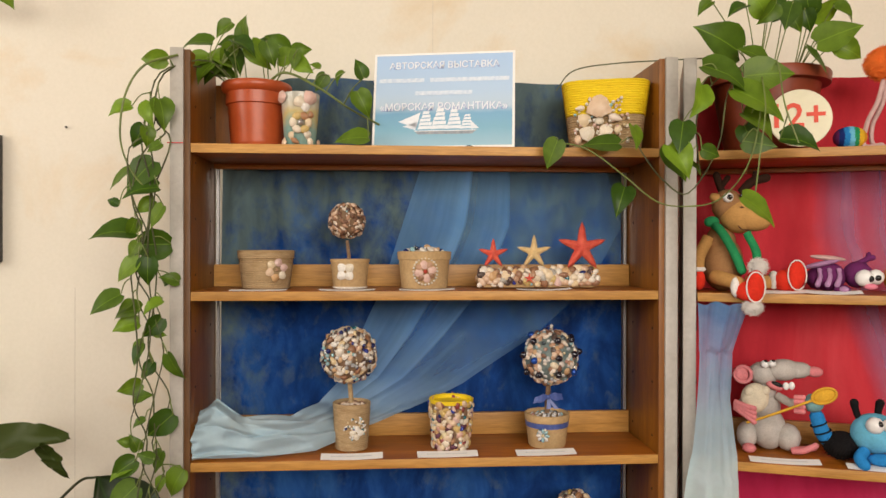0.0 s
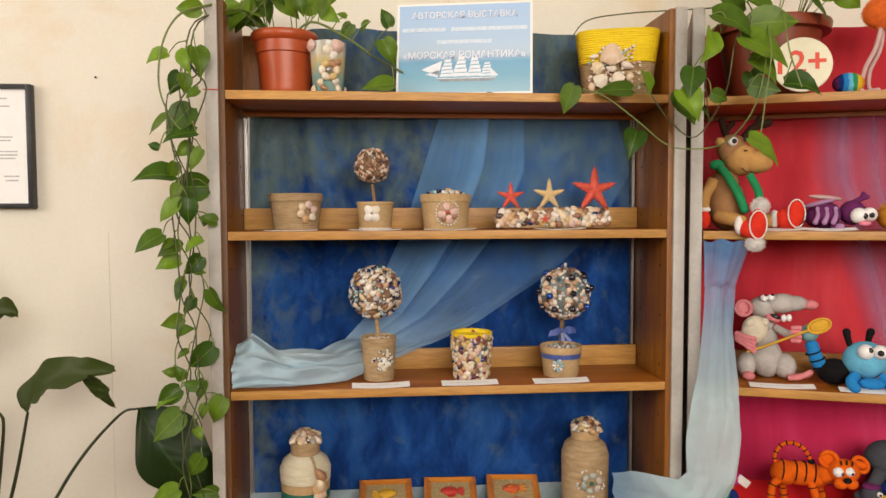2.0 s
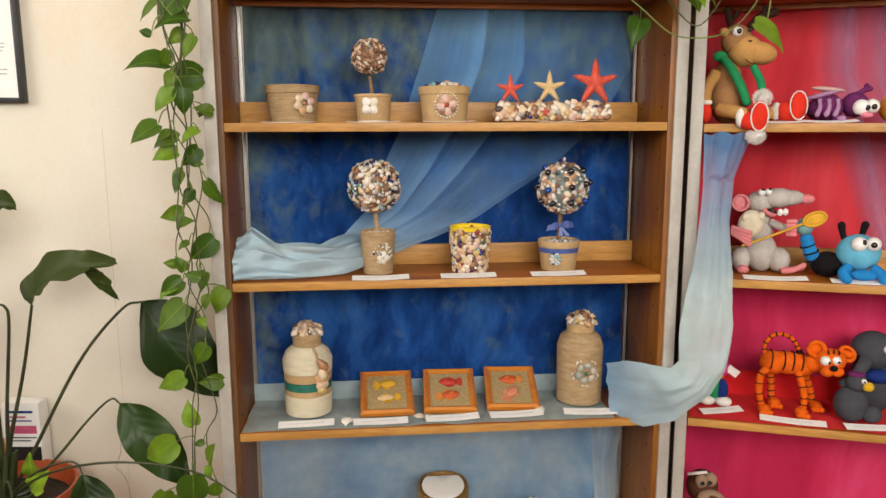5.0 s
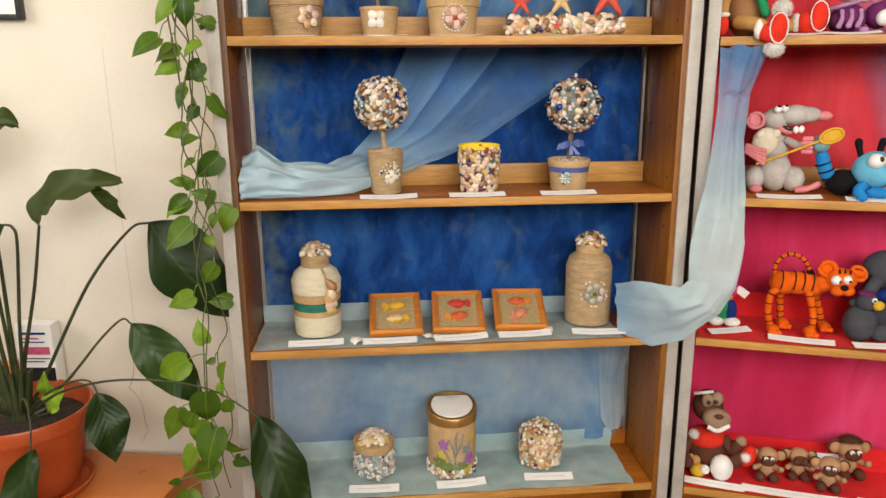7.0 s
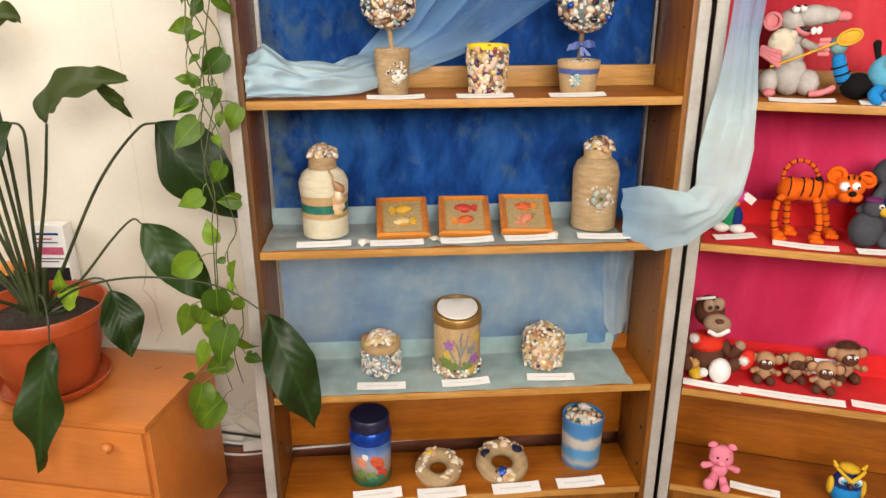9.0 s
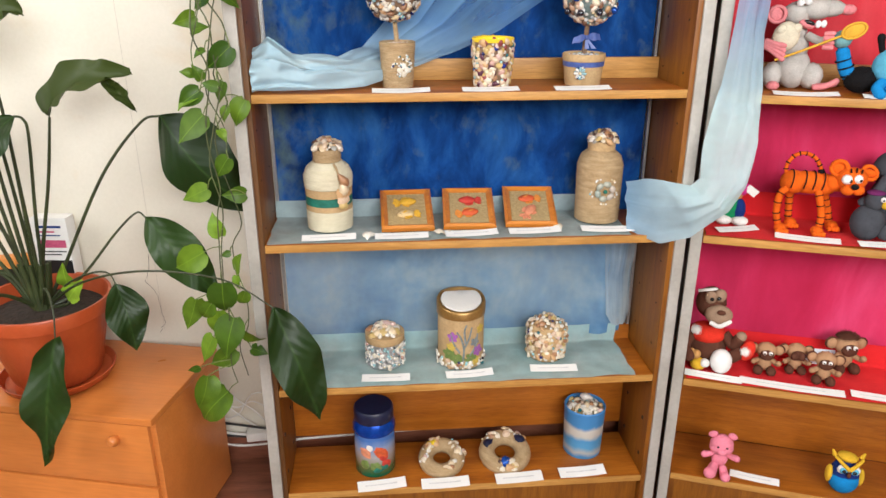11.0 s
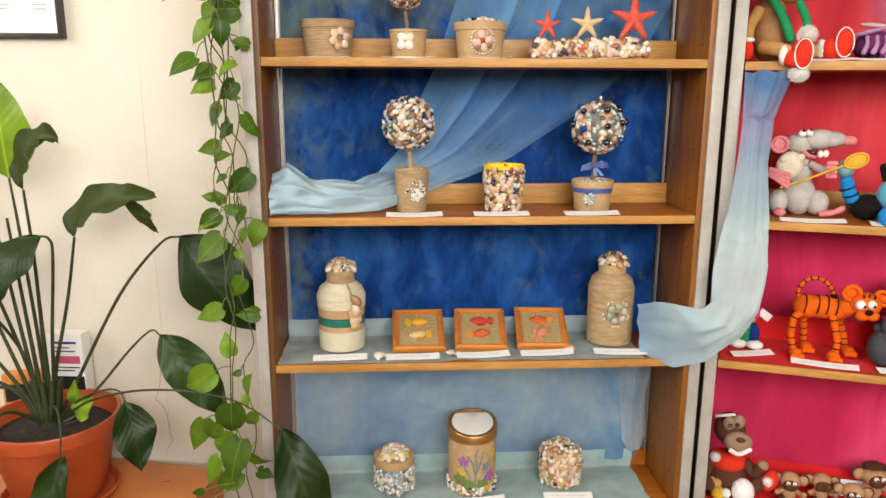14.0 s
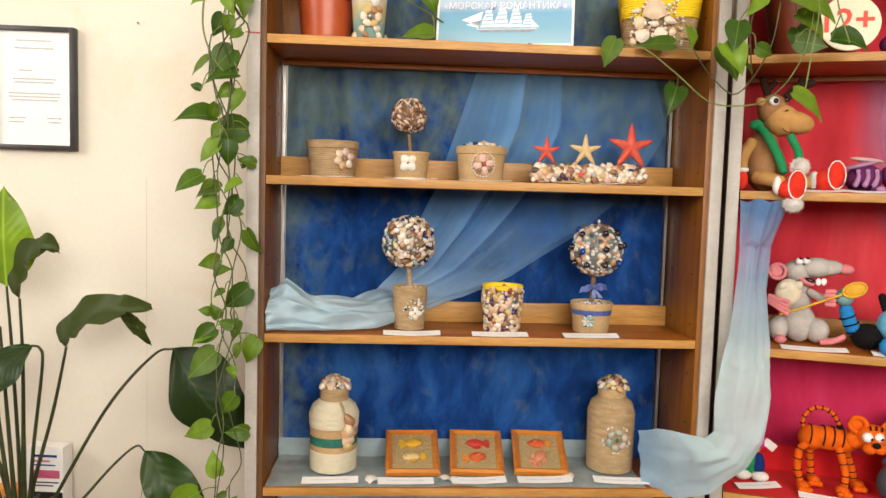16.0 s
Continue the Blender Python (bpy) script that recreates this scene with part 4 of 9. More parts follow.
tube(bm, [p + Vector((rng.uniform(-0.003, 0.003), 0, 0)) for p in smooth_path(zig, 3)], 0.0009, 0.0006, seg=5, n=1)
structure("wall_crack", bm, CRACK, "thin jagged crack in the wall plaster", "crack")


def cable(pts, r, mat, label):
    bm = bmesh.new()
    tube(bm, pts, r, seg=6)
    tagged(part("cable", bm, mat), label, "cable")


for i in range(4):
    z = 0.045 + 0.02 * i
    cable([(-0.33, WALL_Y - 0.024, z + 0.05), (-0.18, WALL_Y - 0.026, z + 0.012 * (i % 2)), (0.02, WALL_Y - 0.022 - 0.012 * i, z + 0.01), (0.4, WALL_Y - 0.03, z + 0.03), (0.93, WALL_Y - 0.03, z + 0.04)], 0.0035, BLACK if i % 2 else WHITE, "thin cable run along the foot of the wall")
cable([(0.02, 0.262, 0.13), (0.25, 0.25, 0.115), (0.45, 0.256, 0.14), (0.7, 0.25, 0.13), (0.9, 0.26, 0.15)], 0.005, BLACK, "black cable lying behind the bottom shelf")
for a in (0.0, 0.03, 0.055):
    cable([(-0.24, WALL_Y - 0.03, 0.30 - 3 * a), (-0.17, WALL_Y - 0.035, 0.21 - a), (-0.12, WALL_Y - 0.04, 0.17 + a), (-0.05, WALL_Y - 0.04, 0.10 + 2 * a), (0.1, WALL_Y - 0.04, 0.12)], 0.0018, WHITE, "thin white cable hanging down the wall")
plug = thing("power_adapter", pose(-0.118, WALL_Y - 0.032, 0.085, 0, 0, 6), "small white plastic power adapter hanging by its cable", "adapter")
part("housing", boxed(-0.032, 0.032, -0.018, 0.018, -0.014, 0.014, 0.005), WHITE, plug)
part("cable_sleeve", boxed(0.032, 0.045, -0.005, 0.005, -0.005, 0.005, 0.0015), WHITE, plug)
cable([(-0.2, 0.285, 0.18), (-0.12, 0.28, 0.11), (-0.07, 0.28, 0.095)], 0.002, WHITE, "thin white cable against the wall")


# ---- shells, beads and other small stuck-on pieces ----
def scallop_bm():
    bm = bmesh.new()
    cols, rows = 9, 3
    top = []
    for j in range(rows + 1):
        row = []
        for i in range(cols + 1):
            a = radians(-75 + 150 * i / cols)
            r = 0.08 + 0.92 * j / rows
            z = 0.36 * math.sin(math.pi * (0.15 + 0.8 * r)) * (0.55 + 0.45 * math.cos(a * 0.9)) + (0.05 * r if i % 2 else -0.03 * r)
            row.append(bm.verts.new((r * math.sin(a) * 0.56, r * math.cos(a) - 0.5, max(z, 0))))
        top.append(row)
    for j in range(rows):
        for i in range(cols):
            bm.faces.new((top[j][i], top[j][i + 1], top[j + 1][i + 1], top[j + 1][i]))
    return bm


def cone_bm():
    bm = bmesh.new()
    lathe(bm, [(0.0, -0.55), (0.2, -0.42), (0.34, -0.1), (0.26, 0.06), (0.24, 0.2), (0.1, 0.45), (0.0, 0.56)], 7)
    bmesh.ops.transform(bm, matrix=Matrix.Translation((0, 0, 0.18)) @ Matrix.Rotation(radians(90), 4, "X"), verts=bm.verts)
    return bm


def pebble_bm(h=0.6, k=0.75):
    bm = bmesh.new()
    lathe(bm, [(0.42, -0.1), (0.5, 0.08 * h), (0.43, 0.30 * h), (0.24, 0.46 * h), (0.0, 0.52 * h)], 8)
    bmesh.ops.transform(bm, matrix=Matrix.Diagonal((1, k, 1, 1)), verts=bm.verts)
    return bm


SHAPES = {"scallop": scallop_bm, "cone": cone_bm, "pebble": pebble_bm, "bead": lambda: pebble_bm(1.3, 1.0)}
STUDS = {}


def stud_mesh(shape, mat):
    if (shape, mat.name) not in STUDS:
        STUDS[shape, mat.name] = finish(SHAPES[shape](), "shell" if shape != "bead" else "bead", mat, 75)
    return STUDS[shape, mat.name]


def stud(parent, shape, mat, pos, nrm, size, spin=0.0, flat=1.0):
    return piece("bead" if shape == "bead" else "shell", stud_mesh(shape, mat), parent, frame_of(pos, nrm, (size, size, size * flat), spin))


def pick(rng, mix):
    x = rng.random() * sum(w for *_, w in mix)
    for shape, mat, lo, hi, w in mix:
        x -= w
        if x <= 0:
            return shape, mat, rng.uniform(lo, hi)
    return mix[-1][0], mix[-1][1], mix[-1][2]


def stud_ball(parent, c, rad, count, mix, seed):
    rng = random.Random(seed)
    for i in range(count):
        z = 1 - 2 * (i + 0.5) / count
        a = i * 2.399963 + rng.uniform(-0.25, 0.25)
        r = math.sqrt(1 - z * z)
        d = Vector((r * math.cos(a), r * math.sin(a), z + rng.uniform(-0.03, 0.03))).normalized()
        shape, mat, s = pick(rng, mix)
        tilt = (d + 0.4 * Vector((rng.uniform(-1, 1), rng.uniform(-1, 1), rng.uniform(-1, 1)))).normalized()
        stud(parent, shape, mat, Vector(c) + d * (rad - 0.001), tilt, s, rng.uniform(0, 6.28))


def stud_round(parent, prof, count, mix, seed):
    """Pieces all over a turned body of profile (r, z)."""
    rng = random.Random(seed)
    z0, z1 = prof[0][1], prof[-1][1]
    for i in range(count):
        z = z0 + (z1 - z0) * ((i + 0.5) / count)
        for (ra, za), (rb, zb) in zip(prof, prof[1:]):
            if za <= z <= zb:
                r = ra + (rb - ra) * (z - za) / (zb - za)
        a = i * 2.399963 + rng.uniform(-0.2, 0.2)
        d = Vector((math.cos(a), math.sin(a), 0))
        shape, mat, s = pick(rng, mix)
        s *= 1.06
        tilt = (d + 0.36 * Vector((rng.uniform(-1, 1), rng.uniform(-1, 1), rng.uniform(-1, 1)))).normalized()
        stud(parent, shape, mat, d * (r - 0.001) + Vector((0, 0, z)), tilt, s, rng.uniform(0, 6.28))


def stud_heap(parent, c, rad, height, count, mix, seed):
    """A heap of pieces on a round top."""
    rng = random.Random(seed)
    for i in range(count):
        r = rad * math.sqrt((i + 0.5) / count)
        a = i * 2.399963
        z = height * (1 - (r / rad) ** 2)
        shape, mat, s = pick(rng, mix)
        nrm = Vector((math.cos(a) * r / rad * 0.9, math.sin(a) * r / rad * 0.9, 1)) + 0.5 * Vector((rng.uniform(-1, 1), rng.uniform(-1, 1), 0))
        stud(parent, shape, mat, Vector(c) + Vector((r * math.cos(a), r * math.sin(a), z)), nrm.normalized(), s, rng.uniform(0, 6.28))


def on_side(r, th, z):
    a = radians(th)
    return Vector((r * math.sin(a), -r * math.cos(a), z)), Vector((math.sin(a), -math.cos(a), 0))


def flower(parent, r, th, z, petals, ring, size, mat, centre=None, csize=0.006, shape="scallop", turn=0.0):
    """A flower of shells on the side of a round pot."""
    p, n = on_side(r, th, z)
    m = frame_of(p + n * 0.001, n, 1.0)
    for k in range(petals):
        a = 2 * math.pi * k / petals + turn
        q = m @ Vector((ring * math.cos(a), ring * math.sin(a), 0))
        ob = piece("shell", stud_mesh(shape, mat), parent, m @ Matrix.Translation((ring * math.cos(a), ring * math.sin(a), 0)) @ Matrix.Rotation(a - math.pi / 2, 4, "Z") @ Matrix.Diagonal((size, size, size * 0.8, 1)))
    if centre:
        stud(parent, "bead", centre, p + n * 0.002, n, csize)


def bead_ring(parent, r, th, z, count, ring, size, mat):
    p, n = on_side(r, th, z)
    m = frame_of(p, n, 1.0)
    for k in range(count):
        a = 2 * math.pi * k / count
        v = Vector((ring * math.cos(a), ring * math.sin(a), 0))
        q = m @ v
        rr = math.hypot(q.x, q.y)
        if rr > 1e-6:
            q.x, q.y = q.x * r / rr, q.y * r / rr
        stud(parent, "bead", mat, q, Vector((q.x, q.y, 0)), size)


def strew(parent, r, th, z, count, spread, mix, seed):
    """Small pieces scattered in a patch on the side of a round pot."""
    rng = random.Random(seed)
    for i in range(count):
        d = spread * math.sqrt(rng.random())
        a = rng.uniform(0, 6.28)
        p, n = on_side(r, th + math.degrees(d * math.cos(a) / r), z + d * math.sin(a))
        shape, mat, s = pick(rng, mix)
        stud(parent, shape, mat, p, n, s, rng.uniform(0, 6.28))


T1, T2, T3, T4, T5, T6 = (z + 0.009 for z in Z_BLUE)
SHELL_MIX = [("scallop", SHELLS, 0.013, 0.019, 2.4), ("pebble", SHELLS, 0.011, 0.018, 4), ("cone", SHELLS, 0.013, 0.019, 1.6), ("bead", BEADS, 0.007, 0.011, 1.8), ("bead", PEARLS, 0.004, 0.007, 1.6)]
FINE_MIX = [("pebble", DARKSHELLS, 0.007, 0.012, 3), ("cone", DARKSHELLS, 0.009, 0.014, 2), ("scallop", DARKSHELLS, 0.009, 0.013, 2), ("bead", PEARLS, 0.003, 0.005, 1.6)]
CREAM_MIX = [("scallop", WARMSHELLS, 0.014, 0.021, 3), ("pebble", WHITESHELLS, 0.011, 0.017, 2.2), ("cone", WARMSHELLS, 0.014, 0.02, 2), ("pebble", DARKSHELLS, 0.010, 0.015, 1), ("bead", PEARLS, 0.006, 0.009, 2), ("bead", BEADS, 0.007, 0.01, 0.4)]
SILVER_MIX = [("bead", SILVERBITS, 0.005, 0.009, 4), ("pebble", SILVERBITS, 0.008, 0.013, 3), ("bead", PEARLS, 0.005, 0.008, 2), ("scallop", WHITESHELLS, 0.010, 0.014, 1)]
PEARL_MIX = [("bead", PEARLS, 0.004, 0.006, 3), ("bead", BEADS, 0.004, 0.006, 1)]


# ---- top shelf of the blue unit ----
def paint_by_height(name, stops, lo, hi, rough=0.5, wave=0.0, clear=0.0):
    """Bands of colour up a thing, their borders wandering a little."""
    m, nd, ln, b = material(name, rough)
    v = coords(nd, ln)
    sep = nd.new("ShaderNodeSeparateXYZ")
    ln.new(v, sep.inputs[0])
    mr = nd.new("ShaderNodeMapRange")
    mr.inputs["From Min"].default_value, mr.inputs["From Max"].default_value = lo, hi
    nz = noise_tex(nd, ln, v, 22.0, 4.0)
    ad = nd.new("ShaderNodeMath")
    ad.operation = "MULTIPLY_ADD"
    ad.inputs[1].default_value = wave
    ln.new(nz, ad.inputs[0])
    ln.new(sep.outputs["Z"], ad.inputs[2])
    ln.new(ad.outputs[0], mr.inputs["Value"])
    ln.new(ramp(nd, ln, mr.outputs[0], stops), b.inputs["Base Color"])
    bumped(nd, ln, b, noise_tex(nd, ln, v, 150.0, 3.0), 0.15, 0.0008)
    return m


def lettering(text, size, m, mat, parent, name="lettering", label="", heavy=0.016):
    cu = bpy.data.curves.new("text", "FONT")
    cu.resolution_u = 2
    cu.body, cu.size, cu.align_x, cu.align_y, cu.extrude, cu.offset = text, size, "CENTER", "CENTER", 0.0002, size * heavy
    tmp = new("text", cu)
    dg = bpy.context.evaluated_depsgraph_get()
    me = bpy.data.meshes.new_from_object(tmp.evaluated_get(dg))
    bpy.data.objects.remove(tmp)
    bpy.data.curves.remove(cu)
    me.materials.clear()
    me.materials.append(mat)
    ob = new(name, me)
    ob.parent = parent
    ob.matrix_basis = m
    if label:
        ob["label"] = label
    return ob


SEA = paint_by_height("sea_print", [(0.0, (0.32, 0.52, 0.62)), (0.22, (0.19, 0.42, 0.56)), (0.38, (0.17, 0.39, 0.58)), (0.46, (0.46, 0.59, 0.70)), (0.62, (0.42, 0.58, 0.76)), (1.0, (0.38, 0.56, 0.80))], -0.095, 0.095, 0.45, 0.012)
PALEPRINT = plain("pale_print", [(0.3, (0.72, 0.78, 0.84)), (0.7, (0.82, 0.86, 0.9))], 40, 0.5, bump=0, fine=0.04)
DIMPRINT = plain("dim_print", [(0.3, (0.50, 0.62, 0.78)), (0.5, (0.62, 0.72, 0.84)), (0.7, (0.70, 0.78, 0.87))], 130, 0.5, bump=0, fine=0.05)
LILACPRINT = plain("lilac_print", [(0.3, (0.20, 0.28, 0.54)), (0.7, (0.30, 0.38, 0.64))], 40, 0.5, bump=0, fine=0.04)
HULL = plain("hull_print", [(0.3, (0.25, 0.30, 0.36)), (0.7, (0.4, 0.42, 0.44))], 60, 0.5, bump=0)

sign = thing("exhibition_sign", pose(0.489, 0.045, T1 + 0.1000, -9, 0, -11.5) @ Matrix.Diagonal((0.993, 1, 1.01, 1)), "printed sea-blue exhibition sign with a sailing ship, standing upright", "sign")
part("board", boxed(-0.1455, 0.1455, 0, 0.0016, -0.1, 0.1, 0.0004), PAPER, sign)
part("picture", boxed(-0.1405, 0.1405, -0.0004, -0.0001, -0.0955, 0.0955), SEA, sign, "blue sea and sky print")
for text, z, s in (("АВТОРСКАЯ ВЫСТАВКА", 0.0725, 0.0190), ("«МОРСКАЯ РОМАНТИКА»", -0.0150, 0.0206)):
    lettering(text, s, pose(0.0004, -0.0006, z - 0.0004, 90), LILACPRINT, sign, "letter_outline", "dark blue outline of the lettering", 0.04)
lettering("АВТОРСКАЯ ВЫСТАВКА", 0.0190, pose(0, -0.0010, 0.0725, 90), PALEPRINT, sign)
lettering("«МОРСКАЯ РОМАНТИКА»", 0.0206, pose(0, -0.0010, -0.0150, 90), PALEPRINT, sign)
for z, words in ((0.042, (0.094, 0.162)), (0.0145, (0.118,))):
    x = -(sum(words) + 0.012 * (len(words) - 1)) / 2
    for w in words:
        part("print_bar", boxed(x, x + w, -0.0009, -0.0005, z - 0.0042, z + 0.0042), DIMPRINT, sign, "plain pale bar of print")
        x += w + 0.012
bm = bmesh.new()
bm.faces.new([bm.verts.new((x, -0.0007, z)) for x, z in ((-0.06, -0.064), (-0.05, -0.0715), (0.06, -0.0715), (0.07, -0.0635))])
ship = part("hull", bm, HULL, sign, "grey printed ship hull")
bm = bmesh.new()
bm.faces.new([bm.verts.new((x, -0.0008, z)) for x, z in ((-0.058, -0.0655), (0.068, -0.065), (0.069, -0.0635), (-0.06, -0.064))])
part("rail", bm, PALEPRINT, sign, "pale printed ship rail")
rng = random.Random(4)
for mx, top, wide in ((-0.036, -0.023, 0.0150), (-0.007, -0.017, 0.0160), (0.022, -0.020, 0.0155), (0.048, -0.031, 0.0125)):
    n = 5
    for k in range(n):
        z0 = -0.0615 + k * (top + 0.0615) / n
        z1 = z0 + (top + 0.0615) / n * 0.97
        w0, w1 = wide * (1 - 0.13 * k), wide * (0.9 - 0.13 * k)
        sway, belly = rng.uniform(-0.0012, 0.0012), rng.uniform(0.0015, 0.003)
        bm = bmesh.new()
        bm.faces.new([bm.verts.new((mx + sway + x, -0.0008 - 0.00005 * k, z)) for x, z in ((-w0, z0), (-w0 * 0.3, z0 + belly * 0.5), (w0 * 0.4, z0 + belly * 0.6), (w0, z0 + 0.0008), (w1 + 0.0025, z1), (-w1 + 0.001, z1 - 0.0008))])
        part("sail", bm, PALEPRINT, sign)
for x0, z0, x1, z1, x2, z2 in ((-0.092, -0.045, -0.054, -0.058, -0.046, -0.026), (-0.082, -0.055, -0.056, -0.0625, -0.05, -0.045), (0.058, -0.062, 0.074, -0.0605, 0.056, -0.043), (-0.0215, -0.058, -0.0145, -0.036, -0.0205, -0.046)):
    bm = bmesh.new()
    bm.faces.new([bm.verts.new((x, -0.0011, z)) for x, z in ((x0, z0), (x1, z1), (x2, z2))])
    part("sail", bm, PALEPRINT, sign)
bm = bmesh.new()
for x in (-0.05, 0.055):
    tube(bm, [(x - 0.012, -0.004, -0.1015), (x, -0.007, -0.0985), (x + 0.012, -0.004, -0.1015), (x, 0.004, -0.097)], 0.0009, seg=6)
part("clip", bm, BLACK, sign, "small black wire stand clip")

# plaster cup with shells
TEALCUP = paint_by_height("teal_wash", [(0.0, (0.50, 0.42, 0.34)), (0.14, (0.10, 0.26, 0.24)), (0.42, (0.24, 0.38, 0.33)), (0.60, (0.52, 0.42, 0.18)), (0.72, (0.50, 0.46, 0.34)), (0.88, (0.42, 0.42, 0.36)), (1.0, (0.50, 0.38, 0.32))], 0.01, 0.165, 0.2, 0.09)
cup = thing("painted_glass", pose(0.203, 0.045, T1), "teal and cream painted drinking glass with shells stuck on", "glass")
bm = bmesh.new()
lathe(bm, [(0.0, 0.001), (0.029, 0.001), (0.031, 0.004), (0.0385, 0.104), (0.0375, 0.105), (0.0365, 0.104), (0.029, 0.006), (0.0, 0.005)], 40)
part("body", bm, TEALCUP, cup)
flower(cup, 0.0340, 8, 0.044, 6, 0.0145, 0.021, WARMSHELLS, SILVER, 0.013, shape="pebble")
for k in range(7):
    p, n = on_side(0.032, k * 51 - 60, 0.008)
    stud(cup, ("scallop", "cone", "pebble")[k % 3], WARMSHELLS, p, n, 0.018, k)
for th, z, q, mt in ((-52, 0.096, 0.024, SHELLPINK), (34, 0.092, 0.028, SHELLPINK), (4, 0.084, 0.022, WARMSHELLS), (22, 0.074, 0.018, WHITESHELLS), (-24, 0.020, 0.016, WARMSHELLS), (30, 0.022, 0.018, WHITESHELLS), (40, 0.060, 0.014, WARMSHELLS)):
    p, n = on_side(0.031 + 0.0075 * z / 0.104, th, z)
    stud(cup, "scallop", mt, p, n, q, th)

# square cord basket
def square_ring(w, z, turn=0.0, seg=40, cut=4.5):
    out = []
    for i in range(seg):
        a = 2 * math.pi * i / seg
        c, s = math.cos(a), math.sin(a)
        k = (abs(c) ** cut + abs(s) ** cut) ** (-1 / cut)
        out.append(Vector((w * k * c, w * k * s * 0.86, z)))
    return out


def square_wrap(bm, prof, seg=40):
    rings = [[bm.verts.new(p) for p in square_ring(r, z, seg=seg)] for r, z in prof]
    for a, b_ in zip(rings, rings[1:]):
        for i in range(seg):
            bm.faces.new((a[i], a[(i + 1) % seg], b_[(i + 1) % seg], b_[i]))
    return rings


basket = thing("cord_basket", pose(0.838, 0.096, T1, 0, 0, -16) @ Matrix.Scale(1.06, 4), "square basket wound with yellow and jute cord, shells glued on", "basket")
bm = bmesh.new()
square_wrap(bm, [(0.0, 0.001)] + coil(0.0675, 0.001, 0.0755, 0.068, 15, 0.0016))
part("jute_wrap", bm, JUTE, basket, sharp=60)
bm = bmesh.new()
square_wrap(bm, coil(0.0757, 0.0685, 0.0845, 0.134, 15, 0.0016) + [(0.0825, 0.135), (0.078, 0.13), (0.068, 0.02), (0.0, 0.02)])
part("yellow_wrap", bm, YELLOW, basket, "bright yellow cord rim", sharp=60)
for x, z, s, sh, mt in ((0.0, 0.082, 0.046, "scallop", WARMSHELLS), (-0.028, 0.058, 0.026, "scallop", WARMSHELLS), (0.03, 0.06, 0.026, "cone", DARKSHELLS), (-0.022, 0.032, 0.030, "scallop", WHITESHELLS), (0.012, 0.036, 0.026, "scallop", WARMSHELLS), (0.0, 0.055, 0.02, "pebble", WHITESHELLS), (-0.036, 0.08, 0.018, "cone", WARMSHELLS), (0.035, 0.038, 0.02, "pebble", WARMSHELLS), (-0.04, 0.02, 0.02, "pebble", WARMSHELLS), (0.0, 0.016, 0.024, "scallop", WARMSHELLS)):
    stud(basket, sh, mt, (x - 0.012, -0.0655 - 0.06 * z, z), (0, -1, -0.05), s, x * 40)
rng = random.Random(8)
for i in range(84):
    z = rng.uniform(0.012, 0.098)
    stud(basket, "bead", (PEARLS, WHITESHELLS, SHELLPINK)[i % 3], (rng.uniform(-0.058, 0.045) * (1 - 0.2 * (z > 0.08)), -0.0665 - 0.06 * z, z), (0, -1, 0), rng.uniform(0.004, 0.008))

# small red tie on the post
bm = bmesh.new()
box(bm, -0.042, -0.012, -0.0065, -0.0045, 1.7128, 1.7146)
tagged(part("red_thread", bm, REDLINE), "short red thread tied round the pale post", "thread")


# ---- second shelf ----
bowl = thing("jute_bowl", pose(0.1265, 0.1, T2), "round bowl wound with jute cord, with a shell flower", "bowl")
bm = bmesh.new()
lathe(bm, [(0.0, 0.0005)] + coil(0.0475, 0.001, 0.0545, 0.062, 14) + coil(0.0565, 0.062, 0.0575, 0.079, 4) + [(0.055, 0.0795), (0.053, 0.076), (0.044, 0.006), (0.0, 0.006)], 48, wob=0.012)
part("wrap", bm, JUTE, bowl, sharp=60)
flower(bowl, 0.0545, 31, 0.040, 6, 0.0155, 0.0175, WARMSHELLS, DARKSHELLS, 0.006, turn=0.3)

topi = thing("shell_topiary", pose(0.2985, 0.1, T2), "small topiary ball of brown shells in a tan pot", "topiary", "shell topiaries")
bm = bmesh.new()
lathe(bm, [(0.0, 0.001), (0.033, 0.001), (0.0345, 0.004), (0.0395, 0.055), (0.041, 0.056), (0.041, 0.061), (0.0385, 0.0615), (0.037, 0.052), (0.0, 0.05)], 44)
part("pot", bm, SMOOTHTAN, topi)
bm = bmesh.new()
lathe(bm, [(0.0342, 0.0012), (0.0358, 0.0014), (0.0362, 0.0045), (0.0345, 0.005)], 44)
part("base_ring", bm, WHITESHELLS, topi, "pale rim round the foot")
bm = bmesh.new()
tube(bm, [(0.0, 0.0, 0.045), (-0.003, 0.0, 0.075), (-0.006, 0.0, 0.1)], 0.0042, 0.0036)
part("stick", bm, BARK, topi)
bm = bmesh.new()
blob(bm, (-0.006, 0, 0.1405), 0.0365)
ball = part("ball", bm, BARK, topi)
stud_ball(ball, (-0.006, 0, 0.1405), 0.036, 300, FINE_MIX, 11)
flower(topi, 0.037, -10, 0.036, 4, 0.0112, 0.0195, WHITESHELLS, turn=0.75)

pot3 = thing("jute_pot", pose(0.4535, 0.1, T2), "tan jute pot topped with shells, with a round shell ornament", "pot")
bm = bmesh.new()
lathe(bm, [(0.0, 0.001)] + coil(0.0475, 0.001, 0.053, 0.06, 20, 0.0006) + coil(0.0555, 0.06, 0.0565, 0.077, 5, 0.0006) + [(0.05, 0.078), (0.048, 0.07), (0.0, 0.07)], 48)
part("wrap", bm, SMOOTHTAN, pot3, sharp=60)
